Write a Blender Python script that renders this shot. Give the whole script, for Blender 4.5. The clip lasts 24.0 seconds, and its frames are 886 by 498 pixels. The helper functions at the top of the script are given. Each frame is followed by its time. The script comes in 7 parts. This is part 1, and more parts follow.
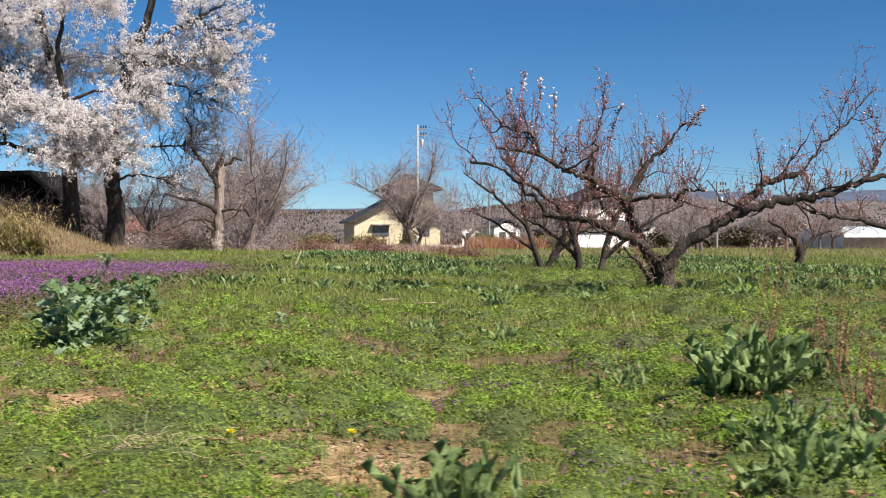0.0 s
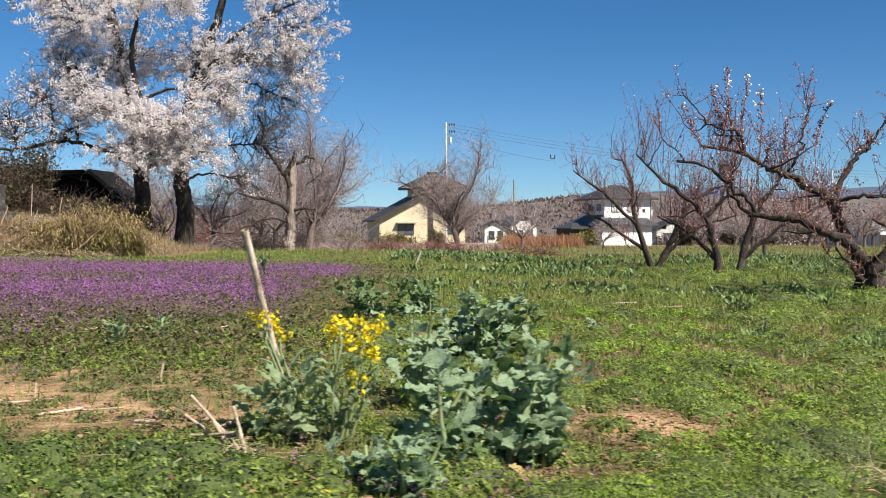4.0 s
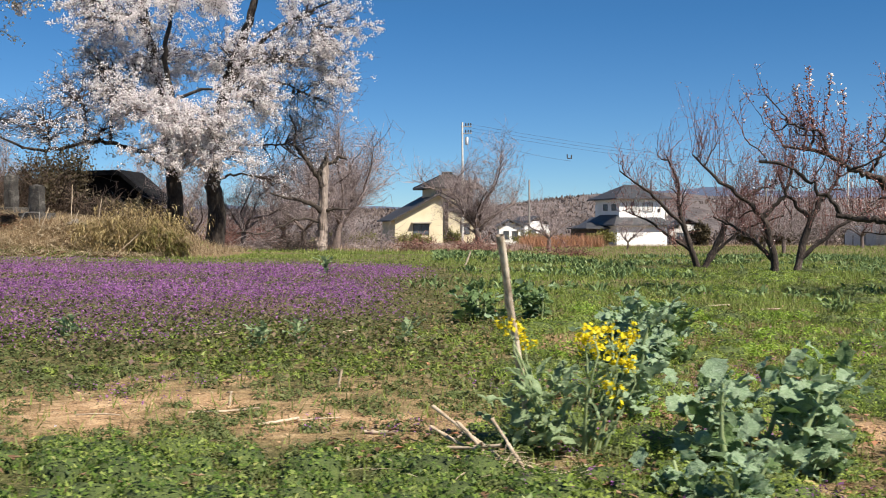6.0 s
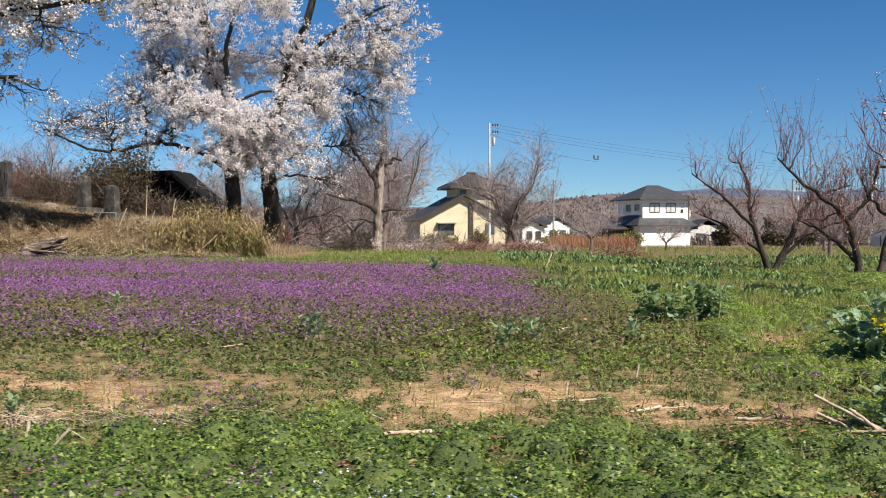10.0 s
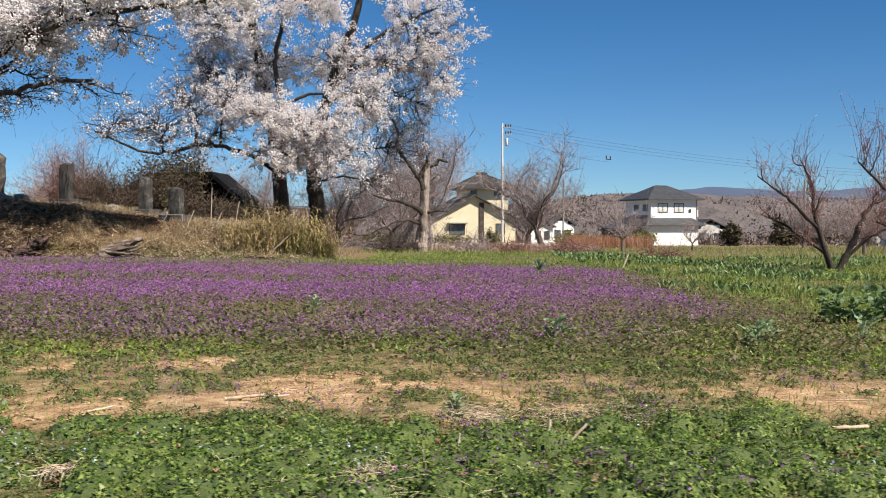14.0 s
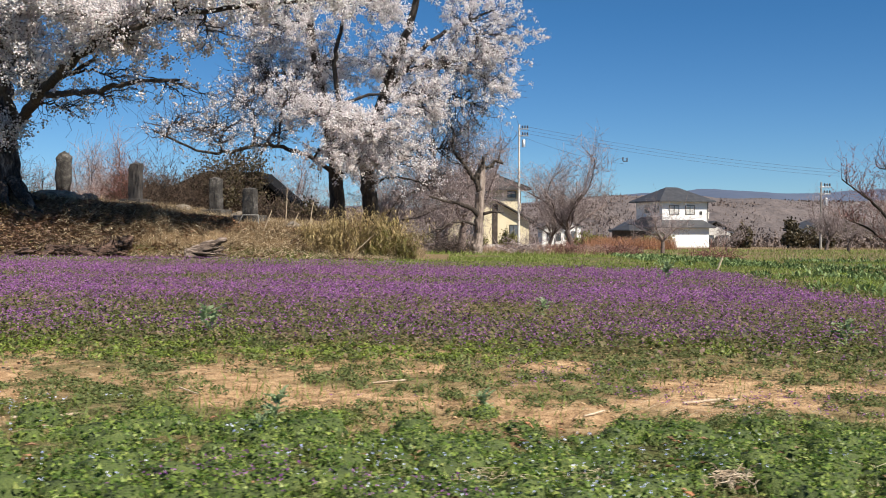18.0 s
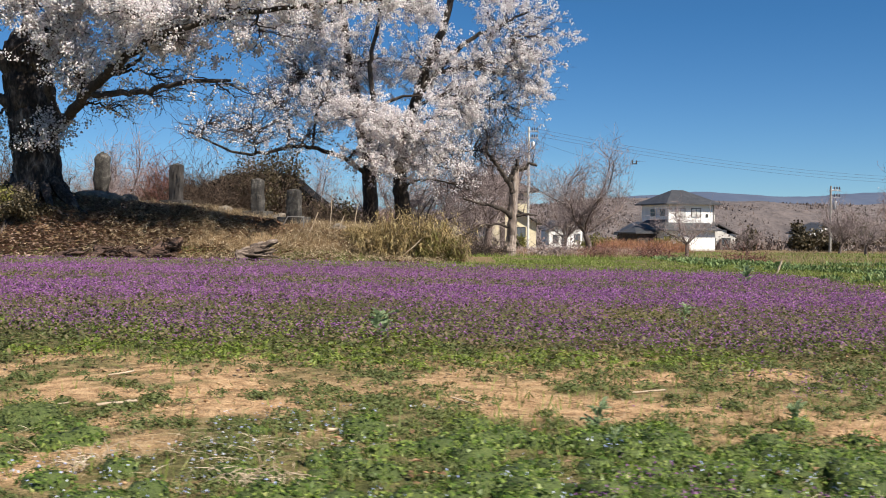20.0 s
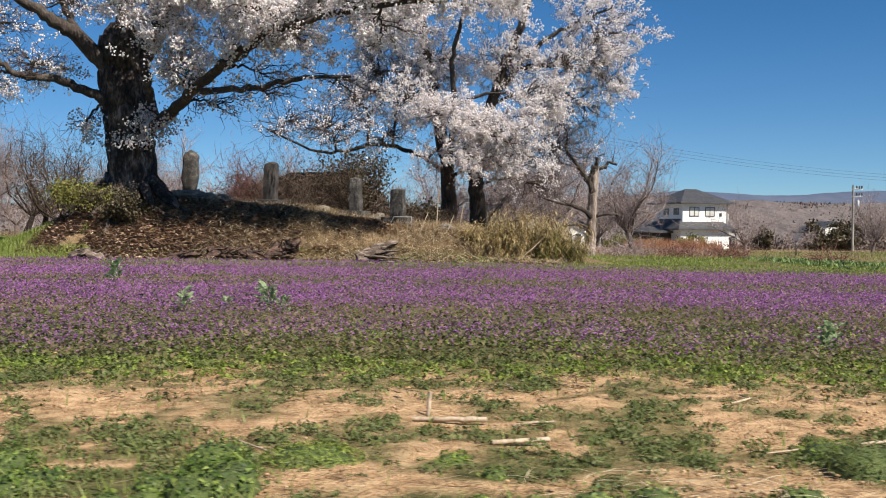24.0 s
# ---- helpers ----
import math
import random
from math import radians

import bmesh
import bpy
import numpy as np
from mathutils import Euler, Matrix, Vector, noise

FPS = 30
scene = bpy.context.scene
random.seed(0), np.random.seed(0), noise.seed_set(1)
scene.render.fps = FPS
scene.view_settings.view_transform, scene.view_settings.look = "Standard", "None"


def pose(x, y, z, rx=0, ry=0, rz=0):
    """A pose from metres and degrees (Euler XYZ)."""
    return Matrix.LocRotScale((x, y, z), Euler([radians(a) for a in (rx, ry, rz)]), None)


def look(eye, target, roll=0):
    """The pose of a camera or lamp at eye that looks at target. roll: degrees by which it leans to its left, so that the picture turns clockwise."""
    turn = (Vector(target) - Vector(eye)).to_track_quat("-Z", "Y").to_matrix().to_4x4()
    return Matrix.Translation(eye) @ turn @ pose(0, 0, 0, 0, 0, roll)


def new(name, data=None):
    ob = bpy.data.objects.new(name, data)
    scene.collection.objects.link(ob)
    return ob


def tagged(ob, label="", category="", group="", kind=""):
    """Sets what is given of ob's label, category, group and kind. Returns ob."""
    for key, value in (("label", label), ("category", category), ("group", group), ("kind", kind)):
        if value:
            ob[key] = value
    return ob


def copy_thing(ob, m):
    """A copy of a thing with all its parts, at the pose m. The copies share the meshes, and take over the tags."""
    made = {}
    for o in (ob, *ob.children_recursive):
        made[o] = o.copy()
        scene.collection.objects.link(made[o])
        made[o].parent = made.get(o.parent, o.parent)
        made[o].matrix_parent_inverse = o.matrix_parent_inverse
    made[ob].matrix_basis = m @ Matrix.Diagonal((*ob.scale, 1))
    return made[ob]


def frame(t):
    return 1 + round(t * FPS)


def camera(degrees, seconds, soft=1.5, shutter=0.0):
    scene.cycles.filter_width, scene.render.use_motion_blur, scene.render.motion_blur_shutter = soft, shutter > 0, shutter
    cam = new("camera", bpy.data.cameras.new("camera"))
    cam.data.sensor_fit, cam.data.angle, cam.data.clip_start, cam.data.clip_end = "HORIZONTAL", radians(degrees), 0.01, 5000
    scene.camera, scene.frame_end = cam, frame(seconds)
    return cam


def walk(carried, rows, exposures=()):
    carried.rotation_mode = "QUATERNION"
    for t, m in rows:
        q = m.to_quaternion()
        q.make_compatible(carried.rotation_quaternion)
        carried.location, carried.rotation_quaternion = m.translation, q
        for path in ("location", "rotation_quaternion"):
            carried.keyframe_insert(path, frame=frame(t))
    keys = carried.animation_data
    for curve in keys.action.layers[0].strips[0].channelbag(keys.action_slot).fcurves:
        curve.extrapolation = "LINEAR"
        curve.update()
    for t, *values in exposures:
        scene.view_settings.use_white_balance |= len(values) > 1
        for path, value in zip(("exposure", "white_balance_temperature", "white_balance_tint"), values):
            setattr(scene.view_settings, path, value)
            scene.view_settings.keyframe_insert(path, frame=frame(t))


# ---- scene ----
cam = camera(47.2, 24.0, soft=1.0, shutter=0.4)
METRES, EYE, TILT, LEAN, TURN = 16.0, 0.85, -1.15, 0.0, 0.0
ROWS = [
    (0.0, 0.0, 0.0, 0.0, 0.0, 0.0, -0.0),
    (0.5, -0.0231, 0.0053, 0.0002, 0.01, -0.01, 0.04),
    (1.0, -0.0435, 0.0102, 0.0008, 0.03, -0.02, 0.09),
    (1.5, -0.0627, 0.0169, 0.0007, 0.02, -0.03, 0.11),
    (2.0, -0.0839, 0.0218, 0.0007, 0.02, -0.05, 0.06),
    (2.5, -0.1102, 0.0245, 0.0011, 0.03, -0.06, 0.0),
    (3.0, -0.1377, 0.0245, 0.0015, 0.03, -0.08, 0.01),
    (3.5, -0.162, 0.0221, 0.0026, 0.02, -0.11, 0.07),
    (5.5, -0.2332, 0.0346, 0.0048, -0.03, -0.14, 0.21),
    (6.0, -0.2474, 0.0329, 0.0052, 0.36, -0.14, 0.16),
    (6.5, -0.262, 0.0306, 0.0054, 0.75, -0.14, 0.17),
    (7.0, -0.2763, 0.0295, 0.0054, 0.97, -0.12, 0.16),
    (7.5, -0.2891, 0.0277, 0.0057, 1.05, -0.13, 0.13),
    (8.0, -0.3022, 0.0263, 0.0059, 1.05, -0.14, 0.13),
    (8.5, -0.3147, 0.0193, 0.0056, 1.02, -0.15, 0.09),
    (9.0, -0.3281, 0.0113, 0.0062, 0.98, -0.15, 0.02),
    (9.5, -0.3422, 0.0045, 0.0064, 0.95, -0.15, 0.0),
    (10.0, -0.3565, 0.0005, 0.0069, 0.91, -0.15, -0.0),
    (10.5, -0.3711, -0.0033, 0.0071, 0.86, -0.15, -0.01),
    (12.5, -0.4344, -0.0214, 0.0098, 0.67, -0.18, -0.01),
    (13.0, -0.4532, -0.0248, 0.0103, 0.61, -0.17, 0.0),
    (13.5, -0.4713, -0.0263, 0.0103, 0.55, -0.17, 0.02),
    (14.0, -0.4884, -0.0265, 0.0104, 0.49, -0.18, 0.04),
    (14.5, -0.5047, -0.0261, 0.0109, 0.43, -0.18, 0.04),
    (15.0, -0.5208, -0.0258, 0.0109, 0.37, -0.18, 0.05),
    (15.5, -0.538, -0.0246, 0.0109, 0.31, -0.17, 0.03),
    (16.0, -0.5573, -0.0232, 0.0113, 0.25, -0.16, -0.02),
    (16.5, -0.5789, -0.0227, 0.0111, 0.19, -0.17, -0.05),
    (17.0, -0.6012, -0.0234, 0.0112, 0.13, -0.16, -0.12),
    (17.5, -0.6253, -0.0241, 0.0118, 0.07, -0.15, -0.15),
    (18.0, -0.6484, -0.0273, 0.0115, 0.01, -0.14, -0.21),
    (18.5, -0.6716, -0.0298, 0.0123, -0.05, -0.14, -0.29),
    (20.5, -0.7749, -0.0066, 0.0124, -0.46, -0.02, -0.41),
    (21.0, -0.8046, 0.0032, 0.0125, -0.58, -0.02, -0.39),
    (21.5, -0.8353, 0.0102, 0.0127, -0.69, -0.03, -0.37),
    (22.0, -0.8652, 0.0169, 0.0133, -0.79, -0.04, -0.3),
    (22.5, -0.8933, 0.0253, 0.014, -0.89, -0.05, -0.31),
    (23.0, -0.9223, 0.0302, 0.0141, -0.99, -0.06, -0.33),
    (23.5, -0.9495, 0.0334, 0.0138, -1.1, -0.08, -0.3),
    (24.0, -0.9775, 0.0352, 0.0147, -1.22, -0.1, -0.38),
]
walk(cam, [(t, pose(0, 0, EYE, TILT, LEAN, TURN) @ pose(METRES * x, METRES * y, METRES * z, 90 + pitch, roll, yaw)) for t, x, y, z, yaw, pitch, roll in ROWS],
     [(0.0, 0.86), (10.0, 0.83), (24.0, 0.77)])

# ---- world, sun, exposure ----
TO_SUN = Vector((0.68, -0.68, 1.08)).normalized()
world = bpy.data.worlds.new("sky")
scene.world = world
world.use_nodes = True
_wn = world.node_tree.nodes
_sky = _wn.new("ShaderNodeTexSky")
_sky.sky_type, _sky.sun_disc = "NISHITA", False
_sky.sun_elevation = math.asin(TO_SUN.z)
_sky.sun_rotation = math.atan2(TO_SUN.x, TO_SUN.y)
_sky.altitude, _sky.air_density, _sky.dust_density, _sky.ozone_density = 1500, 0.8, 0.0, 5.0
_tint = _wn.new("ShaderNodeMix")
_tint.data_type, _tint.blend_type = "RGBA", "MULTIPLY"
_tint.inputs[0].default_value = 1.0
_dirn, _xyz, _rise, _hue = _wn.new("ShaderNodeTexCoord"), _wn.new("ShaderNodeSeparateXYZ"), _wn.new("ShaderNodeMapRange"), _wn.new("ShaderNodeMix")
_hue.data_type = "RGBA"
_hue.inputs[6].default_value, _hue.inputs[7].default_value = (0.76, 0.92, 0.99, 1), (0.45, 0.86, 1.05, 1)
_rise.inputs[2].default_value = 0.2
world.node_tree.links.new(_dirn.outputs["Generated"], _xyz.inputs[0])
world.node_tree.links.new(_xyz.outputs[2], _rise.inputs[0])
world.node_tree.links.new(_rise.outputs[0], _hue.inputs[0])
world.node_tree.links.new(_hue.outputs[2], _tint.inputs[7])
world.node_tree.links.new(_sky.outputs[0], _tint.inputs[6])
world.node_tree.links.new(_tint.outputs[2], _wn["Background"].inputs[0])
_wn["Background"].inputs[1].default_value = 0.055
_sun = bpy.data.lights.new("sun", "SUN")
_sun.energy, _sun.angle, _sun.color = 5.0, radians(0.53), (1.0, 0.915, 0.80)
new("sun", _sun).matrix_world = look(TO_SUN * 100, (0, 0, 0))

# ---- small helpers ----
RNG = np.random.default_rng(7)


def raw_mesh(name, co, idx, sides):
    """A mesh from arrays: co (n,3), idx (m,sides)."""
    me = bpy.data.meshes.new(name)
    co, idx = np.asarray(co, np.float32), np.asarray(idx, np.int32)
    m = len(idx)
    me.vertices.add(len(co))
    me.vertices.foreach_set("co", co.ravel())
    me.loops.add(m * sides)
    me.loops.foreach_set("vertex_index", idx.ravel())
    me.polygons.add(m)
    me.polygons.foreach_set("loop_start", np.arange(0, m * sides, sides, dtype=np.int32))
    me.polygons.foreach_set("loop_total", np.full(m, sides, np.int32))
    me.update(calc_edges=True)
    return me


def raw_part(name, co, idx, sides, material, parent=None, label="", smooth=False):
    me = raw_mesh(name, co, idx, sides)
    me.materials.append(material)
    if smooth:
        me.polygons.foreach_set("use_smooth", np.ones(len(me.polygons), bool))
    ob = new(name, me)
    ob.parent = parent
    return tagged(ob, label)


def part(name, bm, material, parent=None, label="", smooth=False):
    """Links a bmesh as one mesh object under a thing or under a part."""
    me = bpy.data.meshes.new(name)
    bm.normal_update()
    bm.to_mesh(me)
    bm.free()
    me.materials.append(material)
    if smooth:
        for p in me.polygons:
            p.use_smooth = True
    ob = new(name, me)
    ob.parent = parent
    return tagged(ob, label)


def thing(name, at, label, category, group="", kind="", turn=0.0):
    ob = new(name)
    ob.matrix_world = pose(*at, 0, 0, turn)
    return tagged(ob, label, category, group, kind)


def box(bm, a, b, bevel=0.0):
    """A box between two corners, added to bm, with rounded edges."""
    a, b = Vector(a), Vector(b)
    r = bmesh.ops.create_cube(bm, size=1.0, matrix=Matrix.Translation((a + b) / 2) @ Matrix.Diagonal((*(b - a), 1)))
    if bevel:
        vs = set(r["verts"])
        es = [e for e in bm.edges if e.verts[0] in vs and e.verts[1] in vs]
        bmesh.ops.bevel(bm, geom=es, offset=bevel, segments=2, affect="EDGES", profile=0.5)
    return bm


def boxed(a, b, bevel=0.0):
    return box(bmesh.new(), a, b, bevel)


def vnoise(x, y, scale, seed=0):
    """Smooth value noise on arrays, 0 to 1."""
    x, y = np.asarray(x, float) / scale, np.asarray(y, float) / scale
    xi, yi = np.floor(x).astype(np.int64), np.floor(y).astype(np.int64)
    fx, fy = x - xi, y - yi
    fx, fy = fx * fx * (3 - 2 * fx), fy * fy * (3 - 2 * fy)

    def h(a, b):
        n = (a * 374761393 + b * 668265263 + seed * 1274126177) & 0x7FFFFFFF
        n = ((n ^ (n >> 13)) * 1103515245) & 0x7FFFFFFF
        return ((n ^ (n >> 16)) & 0xFFFF) / 65535.0

    return (h(xi, yi) * (1 - fx) + h(xi + 1, yi) * fx) * (1 - fy) + (h(xi, yi + 1) * (1 - fx) + h(xi + 1, yi + 1) * fx) * fy


def fbm(x, y, scale, seed=0):
    return 0.55 * vnoise(x, y, scale, seed) + 0.3 * vnoise(x, y, scale / 2.3, seed + 5) + 0.15 * vnoise(x, y, scale / 5.1, seed + 9)


def step01(v, a, b):
    k = np.clip((np.asarray(v, float) - a) / (b - a), 0, 1)
    return k * k * (3 - 2 * k)


def H(x, y):
    """Height of the ground."""
    x, y = np.asarray(x, float), np.asarray(y, float)
    z = np.maximum(-0.017 * np.maximum(y - 34, 0), -4.5)
    side = np.interp(x, [-40, -20, -15, -10, -5, -2, 0, 1.2, 3, 8], [0.20, 0.16, 0.13, 0.07, 0.015, -0.06, -0.12, -0.15, -0.10, -0.08])
    z = z + side * step01(-y, -60, -30)
    z = z - 0.085 * np.exp(-((x - 0.3) / 1.3) ** 2) * step01(-y, -8.5, -6.0)
    z = z + 0.05 * (fbm(x, y, 1.6, 3) - 0.5) * step01(y, 2, 5)
    z = z - 0.10 * step01(y, 21, 27) * step01(x, -3, 2.5) * step01(-y, -70, -40)
    # burial mound
    front = 27.2 + 0.9 * (fbm(x, 0 * x, 4.0, 11) - 0.5)
    m = step01(y, front - 0.3, front + 3.6) * step01(-y, -41, -36.5) * step01(x, -29.2, -24.6) * step01(-x, 11.6, 14.6)
    top = np.interp(x, [-28, -25, -23.6, -21, -18.8, -16.5, -14.9, -13], [1.2, 1.7, 1.84, 1.55, 1.34, 1.0, 0.9, 0.85])
    z = z + m * (top + 0.16 * (fbm(x, y, 1.3, 21) - 0.5))
    z = z + 0.75 * step01(-x, 26, 34) * step01(y, 28, 34) * step01(-y, -60, -45)
    return z


def h1(x, y):
    return float(H(np.array([x]), np.array([y]))[0])


# ---- materials ----
def nodes_of(name):
    m = bpy.data.materials.new(name)
    m.use_nodes = True
    nt = m.node_tree
    return m, nt, nt.nodes["Principled BSDF"], nt.links.new


def ramp(nt, stops):
    r = nt.nodes.new("ShaderNodeValToRGB")
    el = r.color_ramp.elements
    while len(el) < len(stops):
        el.new(0.5)
    for e, (p, c) in zip(el, stops):
        e.position, e.color = p, (*c, 1)
    return r


def surface(name, stops, scale=4.0, fine=40.0, rough=0.85, bump=0.3, metal=0.0, depth=0.02, squash=(1, 1, 1), gloss=0.5):
    """Colours spread by broad and fine noise, with relief."""
    m, nt, b, link = nodes_of(name)
    tc = nt.nodes.new("ShaderNodeTexCoord")
    mp = nt.nodes.new("ShaderNodeMapping")
    mp.inputs["Scale"].default_value = squash
    link(tc.outputs["Object"], mp.inputs[0])
    n1, n2 = nt.nodes.new("ShaderNodeTexNoise"), nt.nodes.new("ShaderNodeTexNoise")
    for n, s in ((n1, scale), (n2, fine)):
        n.inputs["Scale"].default_value, n.inputs["Detail"].default_value = s, 6
        link(mp.outputs[0], n.inputs["Vector"])
    mix = nt.nodes.new("ShaderNodeMath")
    mix.operation = "MULTIPLY_ADD"
    mix.inputs[1].default_value = 0.45
    link(n2.outputs[0], mix.inputs[0])
    half = nt.nodes.new("ShaderNodeMath")
    half.operation = "MULTIPLY"
    half.inputs[1].default_value = 0.55
    link(n1.outputs[0], half.inputs[0])
    link(half.outputs[0], mix.inputs[2])
    r = ramp(nt, stops)
    link(mix.outputs[0], r.inputs[0])
    link(r.outputs[0], b.inputs["Base Color"])
    b.inputs["Roughness"].default_value, b.inputs["Metallic"].default_value = rough, metal
    b.inputs["Specular IOR Level"].default_value = gloss
    if bump:
        bp = nt.nodes.new("ShaderNodeBump")
        bp.inputs["Strength"].default_value, bp.inputs["Distance"].default_value = bump, depth
        link(n2.outputs[0], bp.inputs["Height"])
        link(bp.outputs[0], b.inputs["Normal"])
    return m


def leafy(name, stops, trans=0.3, rough=0.55, patch=0.0, patch_scale=0.5):
    """Small leaves, petals or blades: colour differs from one to the next, some light passes through."""
    m, nt, b, link = nodes_of(name)
    geo = nt.nodes.new("ShaderNodeNewGeometry")
    r = ramp(nt, stops)
    src = geo.outputs["Random Per Island"]
    if patch:
        tc, n = nt.nodes.new("ShaderNodeTexCoord"), nt.nodes.new("ShaderNodeTexNoise")
        n.inputs["Scale"].default_value = patch_scale
        link(tc.outputs["Object"], n.inputs["Vector"])
        mx = nt.nodes.new("ShaderNodeMix")
        mx.inputs[0].default_value = patch
        link(src, mx.inputs[2])
        link(n.outputs[0], mx.inputs[3])
        src = mx.outputs[0]
    link(src, r.inputs[0])
    link(r.outputs[0], b.inputs["Base Color"])
    b.inputs["Roughness"].default_value = rough
    b.inputs["Specular IOR Level"].default_value = 0.3
    if trans:
        t = nt.nodes.new("ShaderNodeBsdfTranslucent")
        link(r.outputs[0], t.inputs[0])
        ms = nt.nodes.new("ShaderNodeMixShader")
        ms.inputs[0].default_value = trans
        link(b.outputs[0], ms.inputs[1])
        link(t.outputs[0], ms.inputs[2])
        link(ms.outputs[0], nt.nodes["Material Output"].inputs[0])
    return m


def thin(m, share):
    """Lets part of the light through a leaf."""
    nt = m.node_tree
    b = nt.nodes["Principled BSDF"]
    t, ms = nt.nodes.new("ShaderNodeBsdfTranslucent"), nt.nodes.new("ShaderNodeMixShader")
    nt.links.new(b.inputs["Base Color"].links[0].from_socket, t.inputs[0])
    ms.inputs[0].default_value = share
    nt.links.new(b.outputs[0], ms.inputs[1])
    nt.links.new(t.outputs[0], ms.inputs[2])
    nt.links.new(ms.outputs[0], nt.nodes["Material Output"].inputs[0])
    return m


def ground_material():
    """Sandy soil, plant litter and low green, by the share of cover at each place."""
    m, nt, b, link = nodes_of("field_soil")
    tc = nt.nodes.new("ShaderNodeTexCoord")
    att = nt.nodes.new("ShaderNodeAttribute")
    att.attribute_name = "cover"
    dry = nt.nodes.new("ShaderNodeAttribute")
    dry.attribute_name = "dry"
    ns = []
    for s in (0.8, 9.0, 70.0):
        n = nt.nodes.new("ShaderNodeTexNoise")
        n.inputs["Scale"].default_value, n.inputs["Detail"].default_value = s, 8
        link(tc.outputs["Object"], n.inputs["Vector"])
        ns.append(n)
    soil = ramp(nt, [(0.33, (0.17, 0.10, 0.052)), (0.48, (0.43, 0.275, 0.15)), (0.66, (0.64, 0.45, 0.265))])
    green = ramp(nt, [(0.33, (0.035, 0.040, 0.014)), (0.5, (0.09, 0.095, 0.034)), (0.68, (0.22, 0.18, 0.09))])
    straw = ramp(nt, [(0.3, (0.09, 0.055, 0.032)), (0.5, (0.22, 0.15, 0.085)), (0.7, (0.36, 0.27, 0.155))])
    ad = nt.nodes.new("ShaderNodeMath")
    ad.operation = "MULTIPLY_ADD"
    ad.inputs[1].default_value, ad.inputs[2].default_value = 0.6, -0.02
    link(ns[1].outputs[0], ad.inputs[0])
    sm = nt.nodes.new("ShaderNodeMath")
    sm.operation = "MULTIPLY_ADD"
    sm.inputs[1].default_value = 0.42
    link(ns[2].outputs[0], sm.inputs[0])
    link(ad.outputs[0], sm.inputs[2])
    for r in (soil, green, straw):
        link(sm.outputs[0], r.inputs[0])
    m1, m2 = nt.nodes.new("ShaderNodeMix"), nt.nodes.new("ShaderNodeMix")
    m1.data_type = m2.data_type = "RGBA"
    link(att.outputs["Fac"], m1.inputs[0])
    link(soil.outputs[0], m1.inputs[6])
    link(green.outputs[0], m1.inputs[7])
    link(dry.outputs["Fac"], m2.inputs[0])
    link(m1.outputs[2], m2.inputs[6])
    link(straw.outputs[0], m2.inputs[7])
    link(m2.outputs[2], b.inputs["Base Color"])
    b.inputs["Roughness"].default_value = 0.95
    b.inputs["Specular IOR Level"].default_value = 0.15
    bp = nt.nodes.new("ShaderNodeBump")
    bp.inputs["Strength"].default_value, bp.inputs["Distance"].default_value = 0.95, 0.06
    link(sm.outputs[0], bp.inputs["Height"])
    link(bp.outputs[0], b.inputs["Normal"])
    return m


M_GROUND = ground_material()
M_BARK = surface("cherry_bark", [(0.3, (0.012, 0.009, 0.007)), (0.5, (0.045, 0.034, 0.027)), (0.7, (0.12, 0.10, 0.08))], 2.0, 16, 0.95, 0.9, depth=0.05, squash=(1, 1, 0.35))
M_ORCHBARK = surface("orchard_bark", [(0.3, (0.045, 0.034, 0.03)), (0.5, (0.14, 0.105, 0.092)), (0.7, (0.28, 0.22, 0.195))], 3.0, 30, 0.95, 0.8, depth=0.03, squash=(1, 1, 0.5))
M_OLDBARK = surface("old_cherry_bark", [(0.38, (0.007, 0.005, 0.004)), (0.49, (0.032, 0.023, 0.018)), (0.57, (0.11, 0.082, 0.066)), (0.66, (0.26, 0.22, 0.185))], 3.5, 13, 0.95, 1.0, depth=0.12, squash=(1, 1, 0.45))
M_BROWNTWIG = leafy("brown_twigs", [(0.0, (0.035, 0.024, 0.018)), (0.5, (0.085, 0.06, 0.045)), (1.0, (0.17, 0.125, 0.095))], 0.0, 0.9)
M_PLUM = surface("plum_bark", [(0.3, (0.010, 0.007, 0.006)), (0.5, (0.036, 0.026, 0.021)), (0.7, (0.115, 0.088, 0.072))], 3.0, 30, 0.95, 0.9, depth=0.03, squash=(1, 1, 0.5))
M_GREYBARK = surface("pale_bark", [(0.3, (0.09, 0.07, 0.055)), (0.45, (0.20, 0.155, 0.13)), (0.58, (0.34, 0.28, 0.24)), (0.72, (0.52, 0.46, 0.41))], 4.5, 16, 0.9, 1.0, depth=0.06, squash=(1, 1, 0.25))
M_TWIG = leafy("bare_twigs", [(0.0, (0.13, 0.10, 0.098)), (0.5, (0.27, 0.215, 0.21)), (1.0, (0.44, 0.37, 0.36))], 0.0, 0.9)
M_REDTWIG = leafy("budding_twigs", [(0.0, (0.09, 0.045, 0.038)), (0.5, (0.17, 0.085, 0.07)), (1.0, (0.32, 0.16, 0.13))], 0.0, 0.9)
M_CHERRYTWIG = leafy("cherry_twigs", [(0.0, (0.03, 0.022, 0.018)), (1.0, (0.11, 0.085, 0.075))], 0.0, 0.9)
M_BLOSSOM = leafy("cherry_blossom", [(0.0, (0.84, 0.74, 0.76)), (0.2, (0.93, 0.88, 0.89)), (1.0, (0.97, 0.955, 0.95))], 0.5, 0.7)
